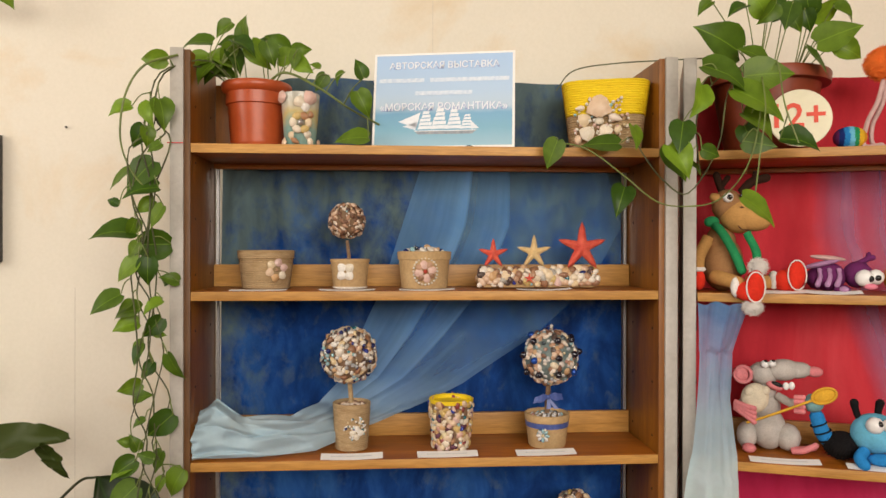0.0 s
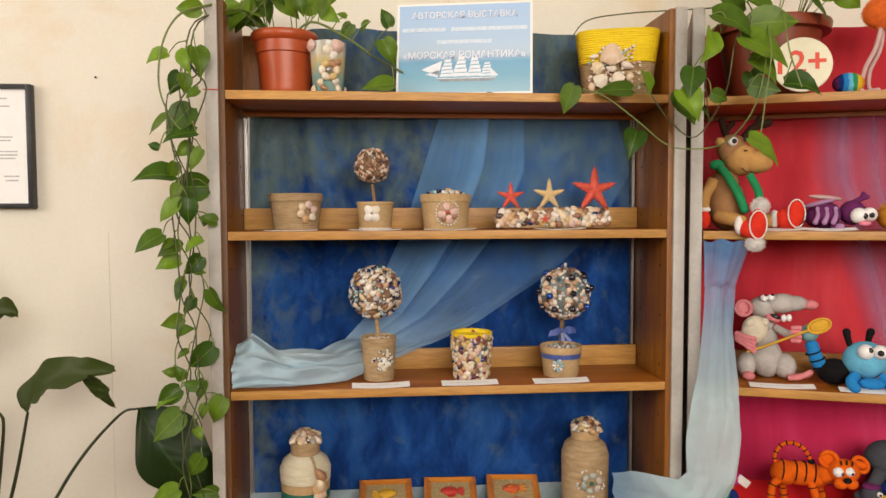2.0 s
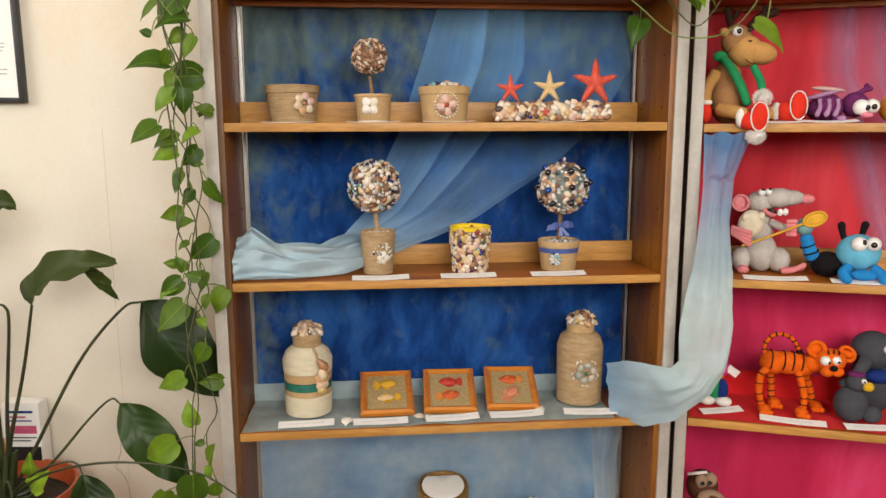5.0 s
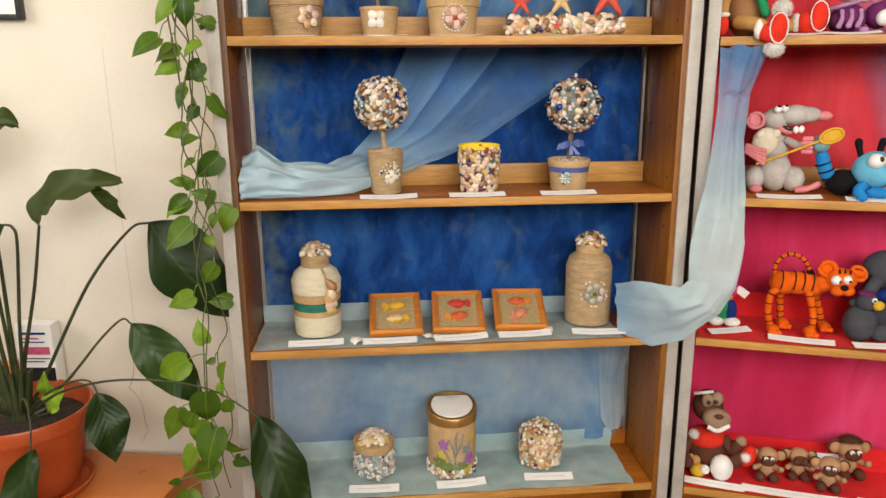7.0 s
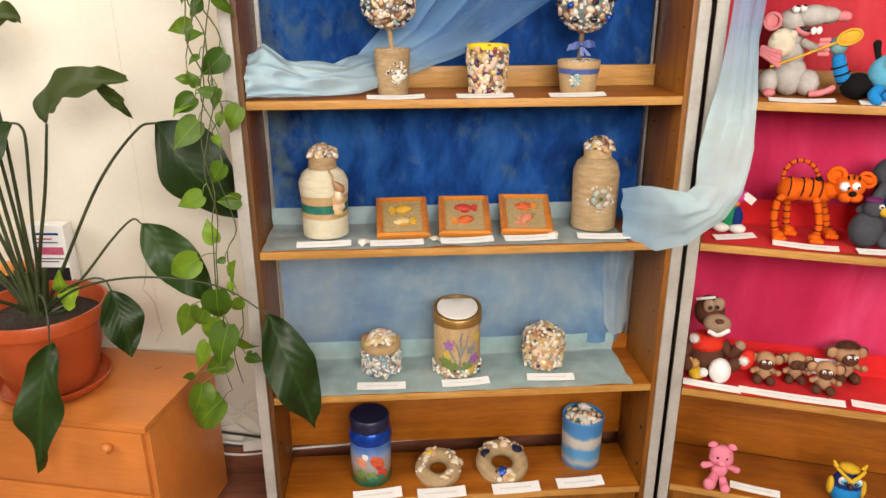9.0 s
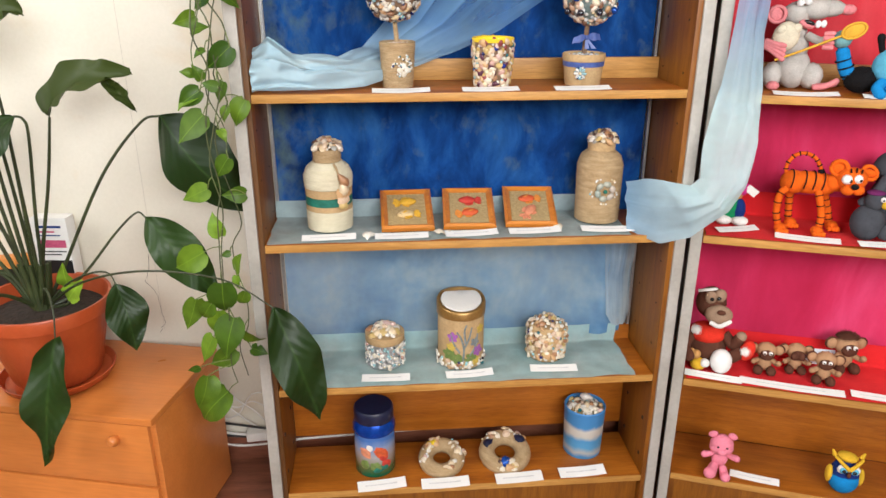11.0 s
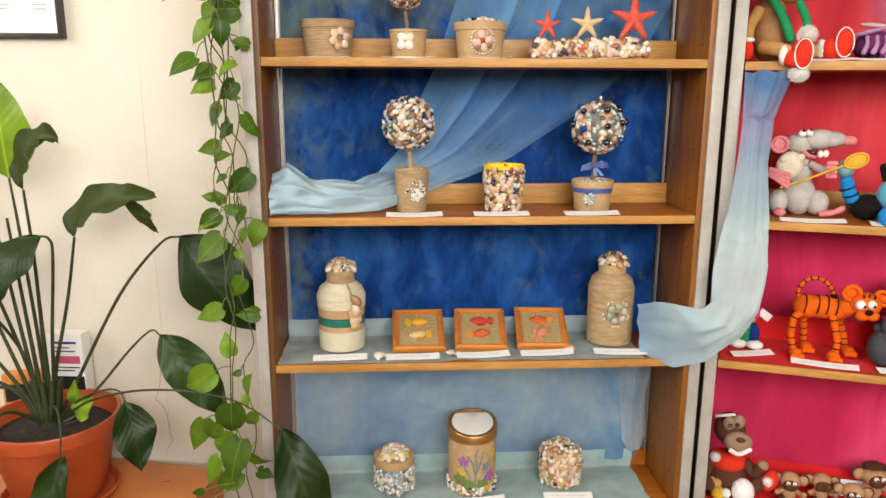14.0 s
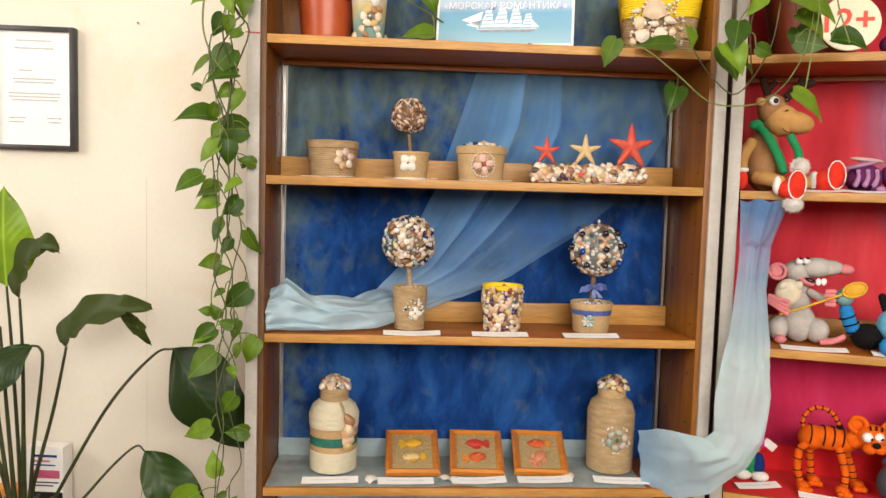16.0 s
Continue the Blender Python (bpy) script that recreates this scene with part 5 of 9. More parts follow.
stud_heap(pot3, (0, 0, 0.072), 0.045, 0.012, 34, [("scallop", WHITESHELLS, 0.014, 0.02, 3), ("cone", WARMSHELLS, 0.014, 0.02, 2), ("bead", BEADS, 0.009, 0.013, 1.4), ("bead", PEARLS, 0.005, 0.008, 1)], 5)
bead_ring(pot3, 0.053, 0, 0.037, 24, 0.0265, 0.0052, WHITESHELLS)
flower(pot3, 0.0525, 0, 0.037, 4, 0.0135, 0.019, SHELLPINK, STARRED, 0.009, turn=0.2)
flower(pot3, 0.053, 0, 0.037, 4, 0.0145, 0.015, DARKSHELLS, None, turn=0.98)


def starfish(parent, m, size, mat):
    bm = bmesh.new()
    n = 5
    rim, mid = [], []
    for s in (-1, 1):
        c = bm.verts.new((0, 0, s * 0.16))
        ring = []
        for k in range(n * 4):
            a = 2 * math.pi * k / (n * 4) + math.pi / 2
            r = (0.98, 0.74, 0.31, 0.74)[k % 4]
            da = (0.0, 0.18, 0.0, -0.18)[k % 4]
            z = (0.02, 0.05, 0.03, 0.05)[k % 4]
            ring.append(bm.verts.new((r * math.cos(a - da), r * math.sin(a - da), s * z)))
        arm = [bm.verts.new((0.55 * math.cos(2 * math.pi * k / n + math.pi / 2), 0.55 * math.sin(2 * math.pi * k / n + math.pi / 2), s * 0.13)) for k in range(n)]
        for k in range(n):
            t, l, d, r = ring[4 * k], ring[4 * k + 1], ring[4 * k + 2], ring[4 * k - 1]
            dp = ring[4 * k - 2]
            bm.faces.new((t, l, arm[k]))
            bm.faces.new((t, r, arm[k]))
            bm.faces.new((l, d, c, arm[k]))
            bm.faces.new((r, dp, c, arm[k]))
        rim.append(ring)
    for k in range(n * 4):
        bm.faces.new((rim[0][k], rim[0][(k + 1) % (n * 4)], rim[1][(k + 1) % (n * 4)], rim[1][k]))
    bmesh.ops.subdivide_edges(bm, edges=bm.edges[:], cuts=1, smooth=0.6, use_grid_fill=True)
    for k in range(n):
        t = 2 * math.pi * k / n + math.pi / 2
        for r in (0.3, 0.46, 0.62, 0.78):
            for sd in (-1, 1):
                blob(bm, (r * math.cos(t), r * math.sin(t), sd * (0.15 - 0.12 * r)), 0.042, sub=1)
    bmesh.ops.scale(bm, vec=(size,) * 3, verts=bm.verts)
    return part("starfish", bm, mat, parent, at=m, sharp=80)


stars = thing("starfish_stand", pose(0.692, 0.092, T2), "row of three starfish standing on a base of shells and pebbles", "ornament")
bm = bmesh.new()
box(bm, -0.122, 0.122, -0.022, 0.022, 0.001, 0.034, 0.01)
base = part("base", bm, SMOOTHTAN, stars)
rng = random.Random(31)
for i in range(96):
    x = -0.125 + 0.25 * ((i * 0.618) % 1)
    z = 0.009 + 0.034 * ((i * 0.37) % 1)
    sh, mt, s = pick(rng, [("pebble", SHELLS, 0.014, 0.026, 4), ("scallop", WARMSHELLS, 0.016, 0.024, 1.6), ("cone", DARKSHELLS, 0.015, 0.022, 1), ("pebble", DARKSHELLS, 0.013, 0.022, 1.5), ("pebble", BEADS, 0.013, 0.019, 0.6), ("bead", PEARLS, 0.005, 0.008, 1)])
    stud(stars, sh, mt, (x, -0.0235 + 0.012 * max(0, z - 0.03) / 0.01, z), (rng.uniform(-0.3, 0.3), -1, rng.uniform(-0.1, 0.4)), s, rng.uniform(0, 6))
for i in range(34):
    x = -0.12 + 0.24 * ((i * 0.618 + 0.3) % 1)
    sh, mt, s = pick(rng, [("pebble", WARMSHELLS, 0.016, 0.024, 3), ("cone", WARMSHELLS, 0.016, 0.022, 2), ("bead", PEARLS, 0.006, 0.009, 1)])
    stud(stars, sh, mt, (x, rng.uniform(-0.018, 0.02), 0.034), (rng.uniform(-0.4, 0.4), rng.uniform(-0.6, 0.2), 1), s, rng.uniform(0, 6))
for s in (-1, 1):
    for k in range(4):
        stud(stars, "pebble", WARMSHELLS, (s * 0.122, -0.015 + 0.011 * k, 0.02), (s, 0, 0.2), 0.026, k)
starfish(stars, pose(-0.0945, -0.004, 0.072, 90, 0, 4), 0.034, STARRED)
starfish(stars, pose(-0.008, -0.004, 0.0755, 90, 0, -3), 0.0385, STARCREAM)
starfish(stars, pose(0.0945, -0.004, 0.086, 90, 0, 3), 0.0555, STARRED)
starfish(stars, pose(-0.024, -0.036, 0.022, 90, 0, 0), 0.0115, STARRED)


# ---- third shelf ----
t1 = thing("shell_topiary", pose(0.3035, 0.085, T3), "topiary ball of mixed shells and beads in a jute-wound pot", "topiary", "shell topiaries")
bm = bmesh.new()
lathe(bm, [(0.0, 0.001)] + coil(0.0325, 0.001, 0.0385, 0.096, 24, 0.001) + [(0.037, 0.0965), (0.034, 0.09), (0.0, 0.088)], 44, wob=0.01)
part("pot", bm, JUTE, t1, sharp=60)
stud_heap(t1, (0, 0, 0.088), 0.03, 0.004, 22, [("pebble", DARKSHELLS, 0.01, 0.015, 1)], 3)
bm = bmesh.new()
tube(bm, [(0, 0, 0.08), (-0.002, 0, 0.11), (-0.005, 0, 0.145)], 0.0055, 0.005)
part("stick", bm, JUTE, t1)
bm = bmesh.new()
blob(bm, (-0.006, 0, 0.193), 0.0555)
ball = part("ball", bm, BARK, t1)
stud_ball(ball, (-0.006, 0, 0.193), 0.0550, 430, SHELL_MIX + [("pebble", WHITESHELLS, 0.011, 0.017, 2.2), ("bead", SILVERBITS, 0.007, 0.010, 2.4), ("bead", BEADS, 0.006, 0.010, 1.5)], 21)
strew(t1, 0.0375, 14, 0.05, 64, 0.024, PEARL_MIX, 2)
flower(t1, 0.037, 18, 0.04, 4, 0.008, 0.014, WHITESHELLS)

cup3 = thing("shell_tumbler", pose(0.508, 0.075, T3) @ Matrix.Scale(0.93, 4), "yellow tumbler covered all over with shells and pearls", "tumbler")
prof = [(0.038, 0.004), (0.0467, 0.106)]
bm = bmesh.new()
lathe(bm, [(0.0, 0.001), (0.036, 0.001), (0.037, 0.003), (0.0475, 0.108), (0.0465, 0.11), (0.0445, 0.108), (0.035, 0.006), (0.0, 0.006)], 44)
part("body", bm, BARK, cup3)
bm = bmesh.new()
lathe(bm, [(0.0472, 0.103), (0.0482, 0.1035), (0.0488, 0.1105), (0.0475, 0.112), (0.044, 0.1095), (0.0425, 0.06)], 44)
part("rim", bm, YELLOW, cup3, "bright yellow rim")
stud_round(cup3, prof, 300, [("scallop", WARMSHELLS, 0.014, 0.021, 2), ("pebble", WARMSHELLS, 0.012, 0.019, 2.4), ("pebble", WINESHELLS, 0.012, 0.019, 2.2), ("cone", WARMSHELLS, 0.011, 0.016, 1), ("bead", BEADS, 0.008, 0.012, 0.7), ("bead", PEARLS, 0.005, 0.009, 2)], 9)

t2 = thing("shell_topiary", pose(0.7115, 0.085, T3), "topiary ball of shells and dark beads in a ribboned pot", "topiary", "shell topiaries")
bm = bmesh.new()
lathe(bm, [(0.0, 0.001), (0.0375, 0.001), (0.039, 0.004), (0.0445, 0.054), (0.046, 0.055), (0.047, 0.068), (0.045, 0.069), (0.042, 0.062), (0.0, 0.06)], 44)
part("pot", bm, SMOOTHTAN, t2)
stud_heap(t2, (0, 0, 0.062), 0.036, 0.004, 26, [("pebble", SILVERBITS, 0.008, 0.013, 1)], 3)
BLUERIB = plain("blue_ribbon", [(0.3, (0.05, 0.09, 0.3)), (0.7, (0.1, 0.15, 0.42))], 40, 0.4)
bm = bmesh.new()
lathe(bm, [(0.0435, 0.042), (0.0447, 0.0425), (0.0455, 0.0525), (0.0443, 0.053)], 44)
part("ribbon", bm, BLUERIB, t2, "narrow dark blue ribbon")
bm = bmesh.new()
tube(bm, [(0, 0, 0.05), (0.001, 0, 0.09), (0.004, 0, 0.135)], 0.0055, 0.005)
part("stick", bm, BARK, t2)
for s in (-1, 1):
    bm = bmesh.new()
    slab_sheet(bm, lambda u, v: Vector((0.001 + s * (0.030 * u - 0.004 * (v - 0.5) * u), -0.008 - 0.006 * math.sin(math.pi * u), 0.103 + 0.006 * u * s * 0.6 + (v - 0.5) * (0.004 + 0.013 * math.sin(math.pi * min(u, 0.75))) - 0.004 * u * u)), 8, 4, 0.0012)
    part("bow_loop", bm, BLUERIB, t2, "blue ribbon bow")
    bm = bmesh.new()
    slab_sheet(bm, lambda u, v: Vector((0.001 + (s * 0.008 + 0.008) * u + (v - 0.5) * (0.004 + 0.006 * u), -0.009 - 0.006 * u, 0.101 - 0.022 * u)), 6, 2, 0.0012)
    part("bow_tail", bm, BLUERIB, t2)
bm = bmesh.new()
blob(bm, (0.001, -0.010, 0.102), (0.004, 0.003, 0.005))
part("knot", bm, BLUERIB, t2)
GREYGREEN = plain("grey_green_wash", [(0.3, (0.10, 0.15, 0.15)), (0.7, (0.24, 0.29, 0.26))], 50, 0.6, bump=0.4)
bm = bmesh.new()
blob(bm, (0.007, 0, 0.1845), 0.0555, sub=3)
ball = part("ball", bm, GREYGREEN, t2)
stud_ball(ball, (0.007, 0, 0.1845), 0.0552, 330, [("pebble", DARKSHELLS, 0.013, 0.020, 2.6), ("pebble", SHELLS, 0.013, 0.020, 2.4), ("cone", DARKSHELLS, 0.013, 0.018, 1.4), ("pebble", SILVERBITS, 0.011, 0.016, 1.8), ("bead", PEARLS, 0.006, 0.009, 2.8), ("bead", SILVERBITS, 0.007, 0.010, 2.4)], 22)
ONYX = plain("black_bead", [(0.3, (0.006, 0.006, 0.012)), (0.7, (0.015, 0.015, 0.03))], 30, 0.1, bump=0, coat=0.7)
rng = random.Random(3)
for k, (zz, cnt, off) in enumerate(((0.66, 7, 0.2), (0.1, 9, 0.5), (-0.45, 8, 0.1))):
    for i in range(cnt):
        a = 2 * math.pi * i / cnt + off + rng.uniform(-0.15, 0.15)
        z = zz + rng.uniform(-0.12, 0.12)
        r = math.sqrt(1 - z * z)
        d = Vector((r * math.cos(a), r * math.sin(a), z))
        stud(ball, "bead", BLUELID if (i * 3 + k) % 7 == 2 else ONYX, Vector((0.007, 0, 0.1845)) + d * 0.058, d, 0.0155)
stud_heap(ball, (0.007, 0, 0.243), 0.008, 0.006, 6, [("bead", BEADS, 0.006, 0.008, 1)], 2)
flower(t2, 0.044, -22, 0.03, 8, 0.0085, 0.011, SILVERBITS, PEARLS, 0.007, shape="cone")
strew(t2, 0.0435, -22, 0.031, 10, 0.014, PEARL_MIX, 6)


# ---- caption strips ----
def caption(x, y, z, turn=0.0, w=0.121, d=0.026, bars=True, at=None, lift=11.0):
    m = (at if at is not None else Matrix()) @ pose(x, y, z + 0.0006 + 0.5 * d * math.sin(radians(lift)), lift, 0, turn)
    ob = thing("caption_strip", m, "white paper caption strip lying on the shelf", "label", "caption strips")
    seedv = random.Random(int(x * 1000 + z * 977))
    kx, ky = seedv.uniform(0.0006, 0.0024), seedv.uniform(0, 0.002)

    def f(u, v):
        return Vector(((u - 0.5) * w, (v - 0.5) * d, kx * (2 * u - 1) ** 2 + ky * max(0, u - 0.6) * 2))
    bm = bmesh.new()
    slab_sheet(bm, f, 10, 2, 0.0005)
    part("strip", bm, PAPER, ob, sharp=80)
    if bars:
        for k in (0,):
            bm = bmesh.new()
            grid_sheet(bm, lambda u, v: f(0.16 + 0.66 * u, 0.46 + 0.11 * v) + Vector((0, 0, 0.0009)), 10, 1)
            part("print_bar", bm, PALEINK, ob, "pale bar of small print")
    return ob


for x, y, a in ((0.308, 0.012, 1), (0.497, 0.018, 1), (0.695, 0.018, 1)):
    caption(x, y, T3, a)
for x, y in ((0.125, 0.022), (0.298, 0.016), (0.455, 0.016), (0.69, 0.014)):
    caption(x, y, T2, 0, 0.11, 0.024, False, None, 2.0)
for x, y, a in ((0.14, 0.023, 3), (0.303, 0.02, 1), (0.4625, 0.024, 3), (0.609, 0.03, 2), (0.779, 0.027, -5)):
    caption(x, y, T4 + 0.005, a)
for x, y, a in ((0.257, 0.026, -2), (0.463, 0.028, 4), (0.676, 0.038, -3)):
    caption(x, y, T5 + 0.005, a, 0.118)
for x, y, a in ((0.238, 0.012, 6), (0.402, 0.006, 2), (0.596, 0.012, 3), (0.766, 0.022, 3)):
    caption(x, y, T6, a, 0.125, 0.034)

# ---- fourth shelf ----
PALEGREY = varied("grey_pebble", [(0.0, (0.42, 0.44, 0.37)), (0.4, (0.52, 0.46, 0.40)), (0.7, (0.34, 0.40, 0.36))], 0.35)
C4 = T4 + 0.006


def bottle_top(ob, z, r, seed):
    stud_heap(ob, (0, 0, z), r, 0.020, 62, [("scallop", SHELLS, 0.014, 0.021, 3), ("cone", DARKSHELLS, 0.014, 0.022, 2.4), ("cone", WARMSHELLS, 0.016, 0.024, 2), ("pebble", SHELLS, 0.010, 0.016, 2), ("bead", PEARLS, 0.005, 0.008, 2)], seed)


bl = thing("cord_bottle", pose(0.139, 0.105, C4), "cream cord-wound bottle with a green band and a shell top", "bottle", "decorated bottles")
bm = bmesh.new()
lathe(bm, [(0.0, 0.0), (0.048, 0.0)] + coil(0.0515, 0.002, 0.053, 0.048, 15, 0.001), 44)
part("cord_wrap", bm, CREAM, bl, sharp=60)
bm = bmesh.new()
lathe(bm, coil(0.0525, 0.048, 0.0525, 0.061, 4, 0.0008) + [(0.051, 0.0612)], 44)
part("band", bm, SMOOTHTAN, bl, "tan band")
bm = bmesh.new()
lathe(bm, [(0.051, 0.0612), (0.0532, 0.0615), (0.0534, 0.0795), (0.051, 0.08)], 44)
part("green_band", bm, GREENBAND, bl, "dark green ribbon band")
bm = bmesh.new()
lathe(bm, [(0.051, 0.08)] + coil(0.0525, 0.0802, 0.0535, 0.1, 6, 0.0008), 44)
part("band", bm, SMOOTHTAN, bl, "tan band")
bm = bmesh.new()
lathe(bm, coil(0.0540, 0.1, 0.0555, 0.128, 9, 0.001) + coil(0.0552, 0.128, 0.0475, 0.147, 6, 0.001) + coil(0.047, 0.147, 0.033, 0.158, 4, 0.001) + [(0.03, 0.1585)], 44)
part("cord_wrap", bm, CREAM, bl, sharp=60)
bm = bmesh.new()
lathe(bm, coil(0.0315, 0.1585, 0.0315, 0.188, 8, 0.0008) + [(0.0, 0.189)], 40)
part("neck", bm, JUTE, bl, "jute-wound neck")
bottle_top(bl, 0.188, 0.031, 41)
bm = bmesh.new()
tube(bm, [(0.016, -0.031, 0.157), (0.024, -0.047, 0.148), (0.03, -0.049, 0.12), (0.033, -0.0465, 0.09)], 0.003, 0.002, seg=6)
part("tassel", bm, JUTE, bl, "jute cord tassel with shells")
for z, s in ((0.126, 0.036), (0.108, 0.036), (0.092, 0.034), (0.080, 0.030), (0.066, 0.022)):
    stud(bl, "cone" if z > 0.1 else "scallop", WARMSHELLS, (0.034, -0.0475, z), (0.5, -1, 0), s, z * 30)

br = thing("cord_bottle", pose(0.777, 0.115, C4), "jute cord-wound bottle with a shell flower and shell top", "bottle", "decorated bottles")
bm = bmesh.new()
lathe(bm, [(0.0, 0.0), (0.049, 0.0)] + coil(0.052, 0.002, 0.0535, 0.135, 40, 0.0007) + coil(0.0535, 0.135, 0.046, 0.158, 7, 0.0007) + coil(0.0455, 0.158, 0.031, 0.17, 5, 0.0007), 48)
part("cord_wrap", bm, JUTE, br, sharp=60)
bm = bmesh.new()
lathe(bm, [(0.029, 0.17), (0.0315, 0.1705), (0.032, 0.19), (0.03, 0.192), (0.0, 0.191)], 40)
part("neck", bm, SMOOTHTAN, br, "pale neck")
bottle_top(br, 0.191, 0.034, 43)
flower(br, 0.0535, 0, 0.082, 6, 0.0178, 0.0205, PALEGREY, GREENBAND, 0.010, shape="pebble", turn=0.3)
for k in range(5):
    a = 2 * math.pi * k / 5 + 0.9
    for j in range(3):
        p, n = on_side(0.0538, math.degrees((0.031 + 0.004 * (j == 1)) * math.cos(a + (j - 1) * 0.18) / 0.0538), 0.082 + 0.031 * math.sin(a + (j - 1) * 0.18))
        stud(br, "bead", PEARLS, p, n, 0.0055)


def fish(parent, m, size, mat, fin, seed=0):
    """A padded fish with ragged cloth fins."""
    rng = random.Random(seed)
    bm = bmesh.new()
    blob(bm, (0.06, 0, 0.05), (0.44, 0.27, 0.15), sub=3)
    for v in bm.verts:
        if v.co.x > 0.2:
            v.co.y *= 1 - 0.5 * (v.co.x - 0.2)
        v.co.z += 0.02 * noise.noise((v.co.x * 9 + seed, v.co.y * 9, 1))
    body = part("fish", bm, mat, parent, at=m @ Matrix.Diagonal((size, size, size, 1)), sharp=80)

    def fan(cx, cy, a0, a1, r, lobes):
        b2 = bmesh.new()
        n = lobes * 4
        ring = [b2.verts.new((cx, cy, 0.03))]
        for k in range(n + 1):
            a = radians(a0 + (a1 - a0) * k / n)
            q = r * (0.82 + 0.18 * abs(math.sin(math.pi * k * lobes / n)) + rng.uniform(-0.05, 0.05))
            ring.append(b2.verts.new((cx + q * math.cos(a), cy + q * math.sin(a), 0.05 + 0.03 * math.sin(k * 1.6))))
        for k in range(1, n + 1):
            b2.faces.new((ring[0], ring[k], ring[k + 1]))
        bmesh.ops.recalc_face_normals(b2, faces=b2.faces)
        bmesh.ops.solidify(b2, geom=b2.faces[:], thickness=0.05)
        part("fin", b2, fin, body)
    fan(-0.26, 0.0, 128, 232, 0.48, 3)
    fan(-0.02, 0.10, 50, 150, 0.32, 4)
    fan(0.0, -0.10, 210, 290, 0.28, 3)
    bm = bmesh.new()
    blob(bm, (0.33, 0.05, 0.15), (0.035, 0.035, 0.03), sub=1)
    part("eye", bm, BLACK, body)
    bm = bmesh.new()
    blob(bm, (0.10, -0.02, 0.19), (0.13, 0.07, 0.03), sub=2, rot=(0, 0, 25))
    part("side_fin", bm, fin, body)


FISHCOL = {k: plain(k + "_fish", [(0.3, tuple(0.75 * q for q in c)), (0.7, c)], 60, 0.6, bump=0.4, bscale=120) for k, c in {"yellow": (0.85, 0.48, 0.03), "pale": (0.85, 0.62, 0.3), "red": (0.66, 0.05, 0.03), "scarlet": (0.74, 0.12, 0.03), "orange": (0.84, 0.30, 0.04), "coral": (0.8, 0.3, 0.16)}.items()}


def fish_frame(x, y, turn, upper, lower, label, sx):
    ob = thing("fish_picture", pose(x, y, C4 + 0.001, 19, 0, turn), label, "picture", "fish pictures")
    w, l, r = 0.061, 0.152, 0.0155
    outer = [(-w, 0), (w, 0), (w, l), (-w, l)]
    inner = [(-w + r, r), (w - r, r), (w - r, l - r), (-w + r, l - r)]
    for i in range(4):
        k = (i + 1) % 4
        mid = [((p[0] * 0.6 + q[0] * 0.4), (p[1] * 0.6 + q[1] * 0.4)) for p, q in zip(outer, inner)]
        bm = bmesh.new()
        rows = [[bm.verts.new((*o[t], z)) for t in (i, k)] for o, z in ((outer, 0.0), (outer, 0.0095), (mid, 0.0135), (inner, 0.0085), (inner, 0.0))]
        for p, q in zip(rows, rows[1:] + rows[:1]):
            bm.faces.new((p[0], p[1], q[1], q[0]))
        bm.faces.new([p[0] for p in rows])
        bm.faces.new([p[1] for p in rows])
        part("rail", bm, FRAMEWOOD, ob)
    part("burlap", boxed(-w + r - 0.001, w - r + 0.001, r - 0.001, l - r + 0.001, 0.002, 0.0065), BURLAP, ob, "woven burlap ground")
    fish(ob, pose(0.002 * sx, 0.103, 0.0065, 0, 0, upper[2]), 0.046, FISHCOL[upper[0]], FISHCOL[upper[1]], int(x * 1000))
    fish(ob, pose(0.0, 0.055, 0.0065, 0, 0, lower[2]), 0.046, FISHCOL[lower[0]], FISHCOL[lower[1]], int(x * 1000) + 5)


fish_frame(0.319, 0.05, 1, ("yellow", "yellow", 5), ("pale", "yellow", 185), "wooden framed burlap picture with two yellow fish, leaning back", 1)
fish_frame(0.462, 0.052, -3, ("red", "red", 180), ("scarlet", "orange", 10), "wooden framed burlap picture with red and orange fish, leaning back", 0)
fish_frame(0.607, 0.055, -5, ("scarlet", "orange", 185), ("coral", "coral", 60), "wooden framed burlap picture with coral fish, leaning back", -1)
for x, y, s in ((0.228, 0.03, 0.03), (0.39, 0.038, 0.03), (0.41, 0.035, 0.022), (0.665, 0.052, 0.03)):
    sh = new("loose_shell", stud_mesh("scallop", WHITESHELLS))
    sh.matrix_basis = frame_of((x, y, C4), (0.1, -0.2, 1), s, x * 30)
    tagged(sh, "small white scallop shell lying on the cloth", "shell", "loose shells")

# ---- fifth shelf ----
C5 = T5 + 0.006
sj = thing("shell_jar", pose(0.257, 0.11, C5) @ Matrix.Scale(1.05, 4), "squat jar covered with silver bits and topped with shells", "jar", "shell jars")
bm = bmesh.new()
lathe(bm, [(0.0, 0.0), (0.043, 0.0), (0.045, 0.003), (0.045, 0.062), (0.0, 0.062)], 40)
part("body", bm, SILVER, sj)
bm = bmesh.new()
lathe(bm, [(0.0, 0.0625), (0.0455, 0.0625), (0.047, 0.065), (0.047, 0.082), (0.0, 0.082)], 40)
lid = part("lid", bm, SMOOTHTAN, sj, "tan cord lid")
stud_round(sj, [(0.0455, 0.004), (0.0455, 0.06)], 280, SILVER_MIX, 17)
stud_heap(lid, (0, 0, 0.082), 0.036, 0.016, 34, [("scallop", WARMSHELLS, 0.018, 0.026, 3), ("cone", WARMSHELLS, 0.016, 0.022, 2), ("pebble", WHITESHELLS, 0.012, 0.018, 2)], 18)

